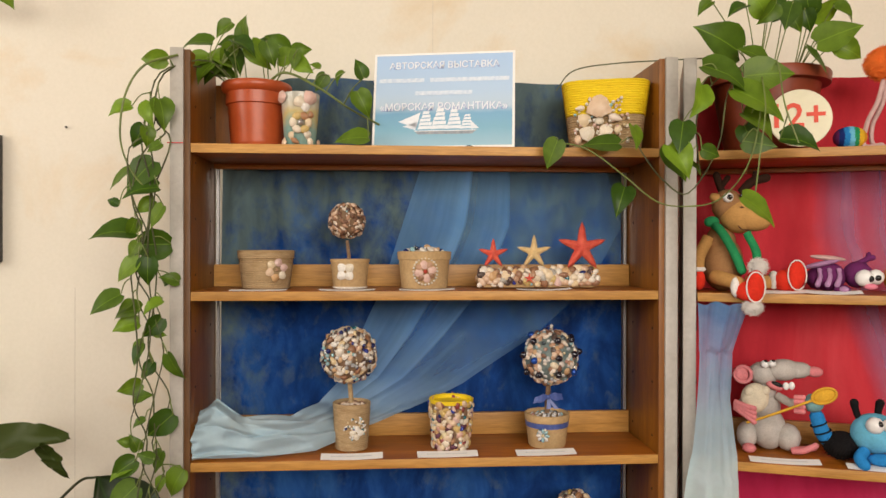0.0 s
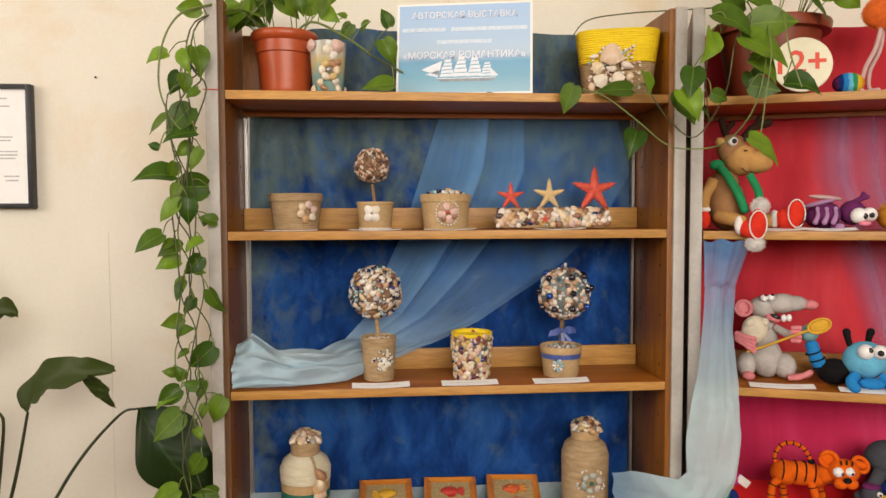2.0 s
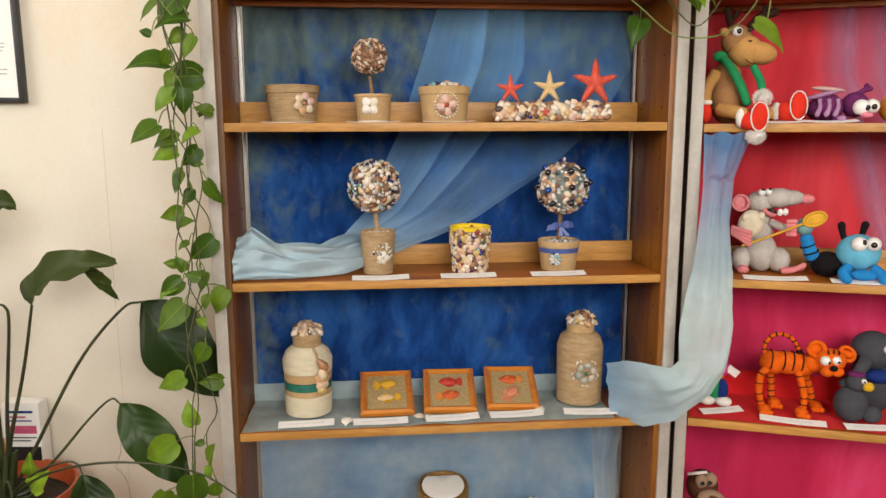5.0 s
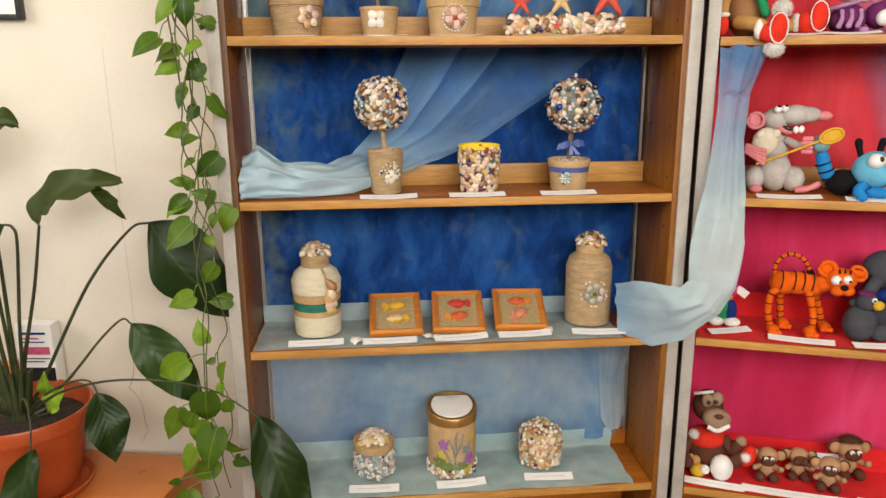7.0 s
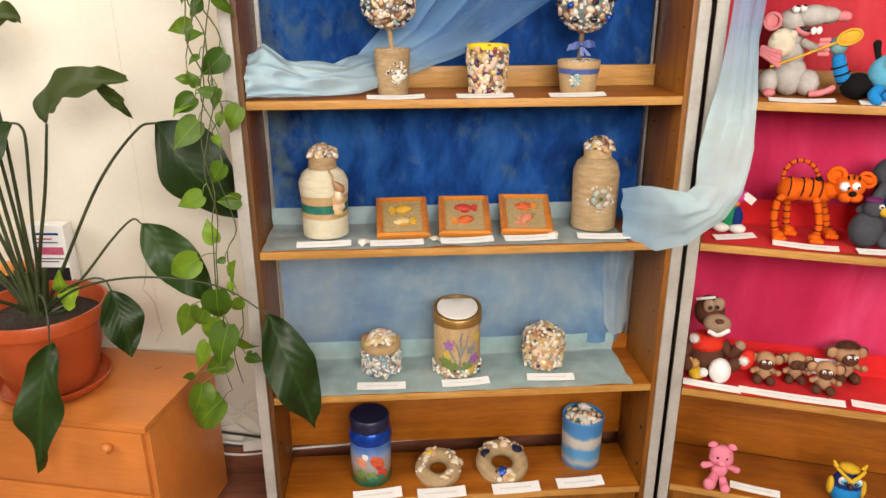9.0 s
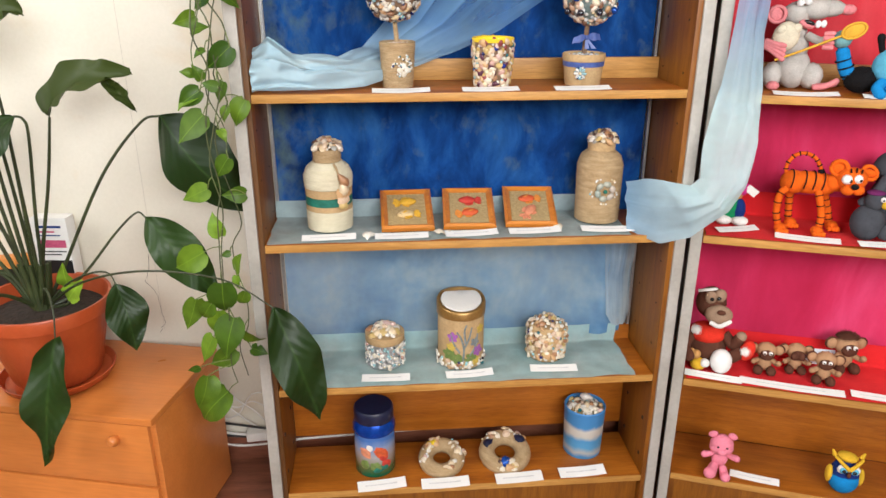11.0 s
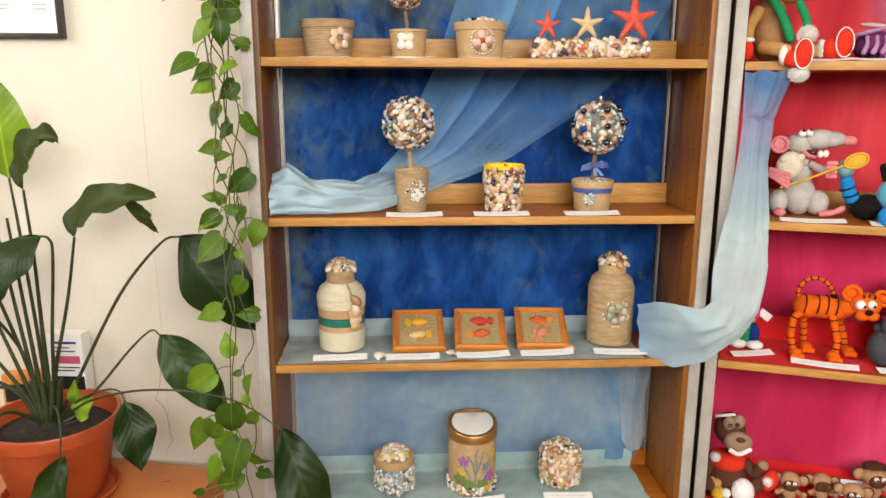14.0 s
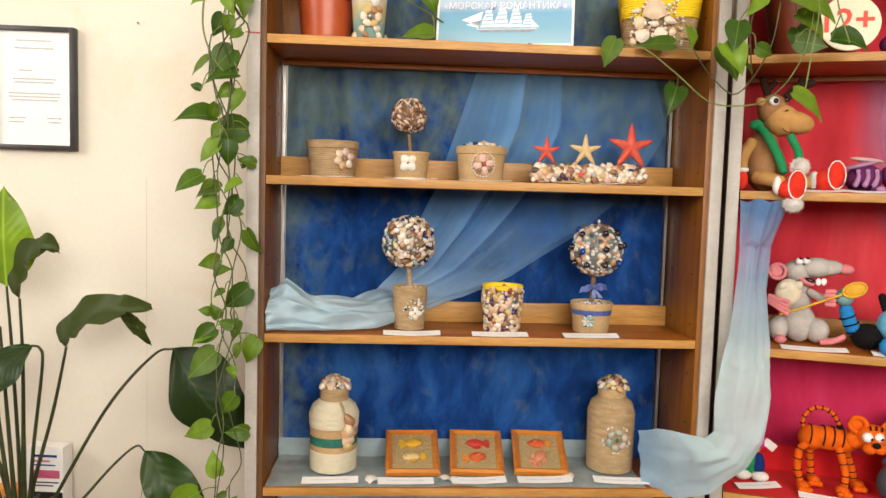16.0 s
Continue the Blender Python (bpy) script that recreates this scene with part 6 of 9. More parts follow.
gc = thing("swing_lid_canister", pose(0.449, 0.11, C5) @ Matrix.Scale(1.05, 4), "tan canister with a gold swing lid, painted flowers and shells", "canister")
bm = bmesh.new()
lathe(bm, [(0.0, 0.0), (0.054, 0.0), (0.0555, 0.003), (0.0555, 0.128), (0.0, 0.128)], 48)
part("body", bm, SMOOTHTAN, gc)
bm = bmesh.new()
lathe(bm, [(0.0, 0.0), (0.0575, 0.0), (0.0585, 0.002), (0.0585, 0.034), (0.0565, 0.0385), (0.052, 0.0385), (0.0505, 0.032), (0.0, 0.032)], 48)
for v in bm.verts:
    v.co.z *= 1 - 5.4 * max(0.0, 0.031 - v.co.y)
bmesh.ops.transform(bm, matrix=Matrix.Translation((0, 0, 0.129)), verts=bm.verts)
rim = part("lid_rim", bm, GOLD, gc, "gold painted rim")
bm = bmesh.new()
lathe(bm, [(0.0, 0.0), (0.0470, 0.0), (0.0485, 0.002), (0.0475, 0.005), (0.03, 0.0065), (0.0, 0.007)], 48)
for v in bm.verts:
    v.co.y = min(v.co.y, 0.031)
bmesh.ops.transform(bm, matrix=Matrix.Translation((0, -0.001, 0.1580)) @ Matrix.Rotation(radians(11), 4, "X"), verts=bm.verts)
part("flap", bm, WHITE, gc, "white swing flap")
PAINTGREEN, PAINTGREY, PAINTLILAC, PAINTYELLOW = (plain(n, [(0.3, tuple(0.7 * q for q in c)), (0.7, c)], 70, 0.6, bump=0.3) for n, c in (("green_paint", (0.18, 0.26, 0.06)), ("grey_paint", (0.26, 0.3, 0.3)), ("lilac_paint", (0.42, 0.14, 0.48)), ("yellow_paint", (0.7, 0.5, 0.08))))


def relief(parent, name, r, pts, w, mat):
    bm = bmesh.new()
    tube(bm, [on_side(r, th, z)[0] for th, z in pts], w, w * 0.7, seg=6)
    part(name, bm, mat, parent)


for pts in ([(0, 0.02), (2, 0.055), (-6, 0.085), (-16, 0.1)], [(2, 0.055), (14, 0.08), (22, 0.11)], [(-8, 0.045), (-24, 0.07), (-30, 0.095)], [(12, 0.03), (34, 0.06), (38, 0.09)], [(6, 0.07), (3, 0.1), (8, 0.118)]):
    relief(gc, "branch", 0.0557, pts, 0.0028, PAINTGREY)
for th, z, s, mt in ((-26, 0.085, 0.02, PAINTLILAC), (40, 0.045, 0.022, PAINTLILAC), (-36, 0.04, 0.024, PAINTGREEN), (-18, 0.03, 0.022, PAINTGREEN), (-30, 0.058, 0.018, PAINTYELLOW), (20, 0.03, 0.022, PAINTGREEN), (48, 0.1, 0.018, PAINTYELLOW), (30, 0.07, 0.018, PAINTGREY), (-6, 0.026, 0.018, PAINTGREEN), (32, 0.02, 0.02, PAINTYELLOW)):
    p, n = on_side(0.0555, th, z)
    bm = bmesh.new()
    for k in range(5):
        blob(bm, (0.28 * math.cos(k * 1.257), 0.28 * math.sin(k * 1.257), 0), (0.3, 0.22, 0.09), sub=1, rot=(0, 0, k * 72))
    part("painted_flower", bm, mt, gc, at=frame_of(p, n, s * 1.3, th))
stud_round(gc, [(0.057, 0.003), (0.0565, 0.022)], 90, [("pebble", WHITESHELLS, 0.01, 0.015, 3), ("bead", PEARLS, 0.006, 0.008, 2), ("bead", BEADS, 0.007, 0.01, 0.8), ("scallop", SHELLS, 0.012, 0.016, 2)], 19)

wj = thing("shell_jar", pose(0.672, 0.112, C5), "round jar covered all over with warm brown shells", "jar", "shell jars")
bm = bmesh.new()
lathe(bm, [(0.0, 0.0), (0.042, 0.0), (0.047, 0.006), (0.049, 0.06), (0.046, 0.085), (0.04, 0.092), (0.0, 0.094)], 40)
part("body", bm, SMOOTHTAN, wj)
stud_round(wj, [(0.046, 0.006), (0.0495, 0.05), (0.0485, 0.086)], 240, CREAM_MIX, 23)
stud_heap(wj, (0, 0, 0.09), 0.042, 0.018, 46, CREAM_MIX, 24)

# ---- bottom shelf ----
JARPAINT = paint_by_height("jar_paint", [(0.0, (0.004, 0.09, 0.05)), (0.20, (0.008, 0.13, 0.06)), (0.34, (0.10, 0.15, 0.05)), (0.48, (0.28, 0.25, 0.20)), (0.62, (0.36, 0.34, 0.36)), (0.8, (0.26, 0.34, 0.52)), (1.0, (0.06, 0.16, 0.45))], 0.0, 0.125, 0.2, 0.03)
bj = thing("painted_jar", pose(0.2215, 0.095, T6) @ Matrix.Scale(1.05, 4), "blue glass jar with a painted red fish and a dark lid", "jar")
bm = bmesh.new()
lathe(bm, [(0.0, 0.0), (0.047, 0.0), (0.0505, 0.005), (0.0505, 0.118), (0.0, 0.118)], 44)
part("body", bm, JARPAINT, bj)
bm = bmesh.new()
lathe(bm, [(0.0, 0.1185), (0.051, 0.1185), (0.0535, 0.124), (0.0525, 0.138), (0.046, 0.15), (0.0, 0.151)], 44)
part("foil", bm, plain("blue_foil", [(0.3, (0.004, 0.04, 0.36)), (0.7, (0.012, 0.10, 0.60))], 60, 0.24, 0.55, bump=0.5, bscale=70), bj, "crumpled shiny blue foil shoulder", sharp=30)
bm = bmesh.new()
lathe(bm, [(0.0, 0.1512), (0.0475, 0.1512), (0.049, 0.154), (0.049, 0.18), (0.046, 0.184), (0.0, 0.183)], 44)
part("lid", bm, NAVYLID, bj, "black screw lid")
for name, th, z, sx, sz, mt in (("painted_fish", 18, 0.074, 0.021, 0.014, FISHCOL["scarlet"]), ("painted_fish", 26, 0.060, 0.012, 0.012, FISHCOL["red"]), ("painted_shell", -26, 0.074, 0.016, 0.013, FISHCOL["coral"]), ("painted_shell", -14, 0.090, 0.010, 0.008, WHITE), ("painted_weed", -30, 0.040, 0.014, 0.012, PAINTGREEN), ("painted_weed", 2, 0.034, 0.016, 0.013, PAINTGREEN), ("painted_weed", 34, 0.038, 0.014, 0.012, FISHCOL["red"]), ("painted_weed", 16, 0.028, 0.02, 0.010, GREENBAND)):
    p, n = on_side(0.0495, th, z)
    bm = bmesh.new()
    blob(bm, (0, 0, 0), (sx, sz, 0.0022), sub=3)
    for v in bm.verts:
        v.co *= 1 + 0.25 * noise.noise((v.co.x * 160 + th, v.co.y * 160, 3))
    part(name, bm, mt, bj, at=frame_of(p, n, 1.0, th))

BLUECAN = paint_by_height("blue_wave", [(0.0, (0.08, 0.24, 0.48)), (0.12, (0.06, 0.26, 0.56)), (0.2, (0.5, 0.5, 0.48)), (0.3, (0.10, 0.34, 0.60)), (0.42, (0.08, 0.30, 0.58)), (0.5, (0.55, 0.52, 0.46)), (0.62, (0.6, 0.56, 0.5)), (0.68, (0.06, 0.24, 0.52)), (1.0, (0.06, 0.22, 0.5))], 0, 0.175, 0.5, 0.03)
bc = thing("painted_canister", pose(0.7925, 0.125, T6), "blue canister with painted white waves, filled with shells", "canister")
bm = bmesh.new()
lathe(bm, [(0.0, 0.0), (0.049, 0.0), (0.051, 0.003), (0.055, 0.138), (0.056, 0.142), (0.054, 0.146), (0.05, 0.142), (0.049, 0.12), (0.0, 0.12)], 44)
part("body", bm, BLUECAN, bc)
bm = bmesh.new()
lathe(bm, [(0.0, 0.1205), (0.048, 0.1205), (0.0485, 0.136), (0.0, 0.139)], 40)
part("filling", bm, BURLAP, bc, "sand filling")
stud_heap(bc, (0, 0, 0.137), 0.045, 0.008, 40, [("scallop", WHITESHELLS, 0.016, 0.026, 3), ("cone", WARMSHELLS, 0.016, 0.024, 2), ("bead", PEARLS, 0.006, 0.009, 2), ("pebble", DARKSHELLS, 0.012, 0.018, 1), ("bead", BEADS, 0.008, 0.012, 0.8)], 33)
stud(bc, "cone", SILVERBITS, (0.004, 0.01, 0.156), (0.1, -0.3, 1), 0.034, 1)


def wreath(x, y, R, r, seed, label, blue):
    ob = thing("jute_wreath", pose(x, y, T6 + 0.001, 16, 0, 0), label, "wreath", "jute wreaths")
    bm = bmesh.new()
    seg, sid = 64, 12
    rings = []
    for i in range(seg):
        a = 2 * math.pi * i / seg
        rr = r * (1.0 if i % 2 else 0.965)
        rings.append([bm.verts.new(((R + rr * math.cos(b_)) * math.cos(a), (R + rr * math.cos(b_)) * math.sin(a), r + rr * math.sin(b_))) for b_ in (2 * math.pi * k / sid for k in range(sid))])
    for i in range(seg):
        for k in range(sid):
            bm.faces.new((rings[i][k], rings[(i + 1) % seg][k], rings[(i + 1) % seg][(k + 1) % sid], rings[i][(k + 1) % sid]))
    part("ring", bm, JUTE, ob, sharp=60)
    rng = random.Random(seed)
    spans = ((90, 200), (-80, 60)) if not blue else ((30, 150), (245, 290))
    for lo, hi in spans:
        for i in range(20):
            a = radians(rng.uniform(lo, hi))
            b_ = radians(rng.uniform(30, 110))
            d = Vector((math.cos(b_) * math.cos(a), math.cos(b_) * math.sin(a), math.sin(b_)))
            p = Vector((R * math.cos(a), R * math.sin(a), r)) + d * r * 0.98
            sh, mt, s = pick(rng, [("scallop", WARMSHELLS, 0.014, 0.022, 3), ("cone", WARMSHELLS, 0.012, 0.018, 2), ("bead", PEARLS, 0.005, 0.008, 2), ("pebble", DARKSHELLS if blue else WHITESHELLS, 0.012, 0.018, 1.5)])
            stud(ob, sh, mt, p, d, s, rng.uniform(0, 6))
    if blue:
        for a, mt in ((160, NAVYLID), (30, NAVYLID), (265, BLUELID)):
            a = radians(a)
            stud(ob, "scallop", mt, Vector(((R - 0.002) * math.cos(a), (R - 0.002) * math.sin(a), 1.95 * r)), (math.cos(a) * 0.3, math.sin(a) * 0.3, 1), 0.03, a)
    else:
        for k in range(5):
            a = radians(112 + 7 * k)
            stud(ob, "scallop", YELLOW, Vector((R * math.cos(a), R * math.sin(a), 1.95 * r)), (math.cos(a) * 0.5, math.sin(a) * 0.5, 1), 0.02, a + k)


wreath(0.3985, 0.093, 0.0425, 0.0205, 51, "small jute wreath with shells and a yellow flower", False)
wreath(0.571, 0.103, 0.049, 0.022, 52, "jute wreath with dark and blue shells", True)


# ---- plants ----
def leaf_bm(outline, arch=0.06, fold=0.12, curl=0.0, wave=0.0, seed=0.0, notch=0.0, fine=False):
    """A leaf 1 long from stalk to tip along x, its face to +z."""
    bm = bmesh.new()
    rows = []
    if fine:
        pts = smooth_path([(x, w, 0) for x, w in outline], 3)
        outline = [(p.x, max(p.y, 0.002) * (1 + 0.035 * noise.noise((p.x * 9, seed, 3)))) for p in pts]
    cols = (-1.0, -0.8, -0.55, -0.3, 0.0, 0.3, 0.55, 0.8, 1.0) if fine else (-1.0, -0.6, 0.0, 0.6, 1.0)
    for i, (x, w) in enumerate(outline):
        row = []
        for k in cols:
            xx = x + (notch * (1 - abs(k)) if i == 0 else 0)
            z = arch * math.sin(math.pi * min(max(x, 0), 1)) + fold * abs(k) * w - curl * max(0, x - 0.4) ** 2 + wave * math.sin(x * 13 + seed + k * 2) * abs(k)
            row.append(bm.verts.new((xx, k * w, z)))
        rows.append(row)
    for a, b in zip(rows, rows[1:]):
        for k in range(len(cols) - 1):
            bm.faces.new((a[k], a[k + 1], b[k + 1], b[k]))
    bmesh.ops.remove_doubles(bm, verts=bm.verts, dist=1e-5)
    return bm


HEART = [(-0.07, 0.15), (0.0, 0.26), (0.1, 0.335), (0.28, 0.37), (0.48, 0.325), (0.68, 0.21), (0.84, 0.10), (0.94, 0.035), (1.0, 0.004)]
LANCE = [(0.0, 0.012), (0.05, 0.09), (0.14, 0.19), (0.3, 0.27), (0.48, 0.285), (0.65, 0.23), (0.8, 0.14), (0.9, 0.065), (0.96, 0.025), (1.0, 0.003)]
HEARTS = [finish(leaf_bm(HEART, a, f, c, 0.012, s, 0.09), "leaf", POTHOS, 80) for a, f, c, s in ((0.05, 0.2, 0.2, 0), (0.08, 0.35, 0.35, 1), (0.03, 0.1, 0.1, 2), (0.1, 0.5, 0.3, 3), (0.06, 0.28, 0.5, 4))]


def leaf_pose(base, tip, nrm):
    base, tip = Vector(base), Vector(tip)
    x = tip - base
    size = x.length
    x.normalize()
    n = Vector(nrm)
    z = (n - x * n.dot(x)).normalized()
    y = z.cross(x)
    return Matrix(((x.x * size, y.x * size, z.x * size, base.x), (x.y * size, y.y * size, z.y * size, base.y), (x.z * size, y.z * size, z.z * size, base.z), (0, 0, 0, 1)))


def pothos_leaves(plant, rows, rng, hang=None, stems=None):
    """Leaves in rows of x, y, z of the middle, length, and the way the tip points in the plane of the shelves."""
    for x, y, z, size, way in rows:
        a = radians(way + rng.uniform(-10, 10))
        size *= 0.95
        y += rng.uniform(-0.02, 0.02)
        d = Vector((math.cos(a), rng.uniform(-0.35, 0.25), math.sin(a))).normalized()
        base = Vector((x, y, z)) - d * size * 0.48
        n = Vector((rng.uniform(-1.0, 1.0), -1.0, rng.uniform(-0.3, 1.1)))
        piece("leaf", rng.choice(HEARTS), plant, leaf_pose(base, base + d * size, n))
        if hang is not None:
            src = min(hang, key=lambda p: (Vector(p) - base - Vector((0, 0, 0.025))).length)
            mid = (Vector(src) + base) / 2 + Vector((0, -0.006, 0.006))
            bm = bmesh.new()
            tube(bm, [src, mid, base, base + d * size * 0.05], 0.0013, 0.001, seg=5, n=4)
            part("petiole", bm, STEM, plant)


def flowerpot(plant, r0, r1, h, band, ribs=True, mat=TERRA, soil=True, lip=0.008, collar=False):
    bm = bmesh.new()
    seg = 72
    prof = [(0.0, 0.001), (r0 - 0.004, 0.001), (r0, 0.004), (r0 + (r1 - r0) * 0.12, h * 0.1), (r1 - 0.001, h - band), (r1 + lip, h - band + 0.001), (r1 + lip + 0.002, h - 0.004), (r1 + lip, h), (r1 + lip - 0.006, h - 0.001), (r1 - 0.006, h - band), (r0 - 0.004, h * 0.3)]
    if collar:
        prof[4:8] = [(r1 - 0.001, h - band), (r1 + 0.003, h - band + 0.002), (r1 + 0.003, h - 0.021), (r1 + lip, h - 0.016), (r1 + lip + 0.002, h - 0.004), (r1 + lip - 0.001, h)]
    lathe(bm, prof, seg)
    if ribs:
        for v in bm.verts:
            r = math.hypot(v.co.x, v.co.y)
            if h * 0.05 < v.co.z < h - 0.006 and r > r0 - 0.003:
                k = 1 + (0.02 if v.co.z < h - band - 0.002 else 0.006) * math.cos(36 * math.atan2(v.co.y, v.co.x))
                v.co.x, v.co.y = v.co.x * k, v.co.y * k
    pot = part("pot", bm, mat, plant, "terracotta coloured plastic pot", sharp=50)
    if soil:
        bm = bmesh.new()
        lathe(bm, [(0.0, h - band - 0.02), (r1 - 0.022, h - band - 0.02), (r1 - 0.009, h - 0.028), (r1 * 0.6, h - 0.02), (0.0, h - 0.018)], 40, wob=0.02)
        part("soil", bm, SOIL, plant, "dark moist soil")
    return pot


VINE_HIGH = [(-0.127, -0.013, 1.773, 0.049, -157), (-0.062, -0.037, 1.763, 0.056, -78), (-0.042, -0.018, 1.763, 0.065, -79), (-0.095, -0.024, 1.725, 0.052, -119), (-0.074, -0.037, 1.72, 0.045, -82), (-0.051, -0.033, 1.698, 0.032, -134), (-0.129, -0.012, 1.643, 0.055, -130), (-0.085, -0.015, 1.649, 0.079, -119), (-0.081, -0.038, 1.619, 0.071, -166), (-0.078, -0.015, 1.591, 0.043, -130), (-0.132, -0.03, 1.598, 0.026, 148), (-0.051, -0.02, 1.571, 0.054, -125), (-0.133, -0.012, 1.538, 0.087, -171), (-0.102, -0.017, 1.551, 0.043, -112), (-0.074, -0.016, 1.52, 0.088, -172), (-0.09, -0.021, 1.505, 0.03, -120), (-0.102, -0.033, 1.471, 0.064, -144), (-0.066, -0.027, 1.47, 0.057, -97), (-0.038, -0.017, 1.45, 0.026, 36)]
VINE_MID = [(-0.145, -0.041, 1.409, 0.068, -151), (-0.114, -0.017, 1.402, 0.037, -137), (-0.112, -0.026, 1.389, 0.067, -158), (-0.059, -0.042, 1.401, 0.049, -154), (-0.112, -0.034, 1.365, 0.055, -170), (-0.066, -0.017, 1.363, 0.053, -137), (-0.053, -0.016, 1.352, 0.022, -76), (-0.09, -0.029, 1.312, 0.059, -122), (-0.012, -0.039, 1.294, 0.063, -65), (-0.075, -0.022, 1.28, 0.034, -128), (-0.111, -0.028, 1.248, 0.049, -161), (-0.052, -0.028, 1.177, 0.071, -130), (-0.121, -0.03, 1.091, 0.054, -150), (-0.021, -0.022, 1.067, 0.066, -114), (-0.119, -0.012, 1.039, 0.083, -135), (-0.065, -0.013, 0.958, 0.057, -116), (-0.128, -0.022, 0.899, 0.062, -157), (-0.051, -0.028, 0.893, 0.053, 168), (-0.095, -0.031, 0.829, 0.059, 111)]
VINE_LOW = [(-0.084, -0.026, 0.757, 0.024, -171), (-0.05, -0.032, 0.753, 0.056, 68), (-0.159, -0.035, 0.75, 0.09, -151), (-0.09, -0.03, 0.669, 0.094, -104), (-0.059, -0.036, 0.7, 0.034, -83), (-0.166, -0.022, 0.627, 0.076, -106), (-0.127, -0.037, 0.644, 0.055, -124), (-0.122, -0.025, 0.595, 0.066, -100), (-0.139, -0.041, 0.541, 0.073, -109), (-0.087, -0.042, 0.571, 0.105, -98), (-0.038, -0.013, 0.561, 0.06, -42), (-0.032, -0.027, 0.514, 0.044, -8), (-0.116, -0.016, 0.502, 0.076, -155), (-0.181, -0.033, 0.483, 0.031, -171), (-0.164, -0.039, 0.426, 0.089, -112), (-0.05, -0.034, 0.667, 0.044, -118), (-0.149, -0.016, 0.371, 0.122, -124)]
LEFT_POT = [(-0.066, -0.02, 1.872, 0.055, -177), (0.001, 0.05, 1.917, 0.068, 176), (0.053, 0.06, 1.946, 0.046, -147), (0.089, 0.06, 1.956, 0.064, 88), (0.125, 0.04, 1.893, 0.068, -60), (0.058, 0.05, 1.897, 0.05, -133), (0.027, 0.04, 1.862, 0.061, -121), (0.06, 0.06, 1.921, 0.044, -167), (0.152, 0.06, 1.927, 0.061, 145), (0.181, 0.05, 1.898, 0.058, 7), (0.194, 0.05, 1.886, 0.044, -94), (0.232, 0.05, 1.878, 0.024, 161), (0.242, 0.05, 1.847, 0.043, -114), (0.283, 0.05, 1.851, 0.033, -129), (0.323, 0.0, 1.861, 0.043, 115), (0.329, 0.03, 1.796, 0.061, -70), (0.306, 0.03, 1.727, 0.074, -166)]
RIGHT_TRAIL = [(0.695, -0.04, 1.696, 0.064, -100), (0.791, -0.04, 1.716, 0.079, 185), (0.852, -0.04, 1.728, 0.054, -80), (0.832, -0.04, 1.606, 0.07, -110), (0.925, -0.07, 1.676, 0.079, -70), (0.951, -0.1, 1.662, 0.044, -40), (0.958, -0.15, 1.686, 0.043, -16), ]
RIGHT_POT = [(1.015, -0.07, 1.919, 0.116, 161), (1.071, -0.08, 1.885, 0.065, 151), (0.991, -0.05, 1.98, 0.039, -142), (1.052, -0.05, 1.975, 0.049, -142), (1.111, -0.06, 1.969, 0.055, -135), (1.155, -0.04, 1.966, 0.059, -115), (1.201, -0.06, 1.962, 0.049, -61), (1.274, -0.05, 1.975, 0.061, -23), (1.254, -0.06, 1.932, 0.095, 13), (1.276, -0.05, 1.901, 0.067, -30), (1.2, -0.08, 1.877, 0.071, -46), (1.142, -0.05, 2.0, 0.075, 60), (1.2, -0.05, 2.01, 0.075, 100), (1.1, -0.03, 2.0, 0.07, 120), (1.17, -0.04, 1.965, 0.065, -60), (1.245, -0.05, 1.99, 0.07, 30)]

VINE_SMALL = [(-0.114, -0.03, 1.149, 0.031, 175), (-0.091, -0.03, 1.152, 0.036, 105), (-0.067, -0.03, 1.128, 0.036, 170), (-0.054, -0.03, 1.109, 0.048, -100), (-0.084, -0.03, 1.187, 0.028, -150), (-0.117, -0.03, 1.098, 0.06, -145), (-0.081, -0.03, 1.232, 0.04, 20), (-0.073, -0.03, 1.282, 0.04, -120), (-0.088, -0.03, 1.313, 0.045, -110), (-0.035, -0.03, 1.454, 0.04, 170), (-0.089, -0.03, 1.51, 0.035, -110), (-0.053, -0.03, 1.351, 0.03, -20), (-0.049, -0.03, 1.064, 0.038, -120), (-0.055, -0.03, 1.026, 0.03, -60)]


def moved(rows, o):
    return [(x - o[0], y - o[1], z - o[2], s, a) for x, y, z, s, a in rows]


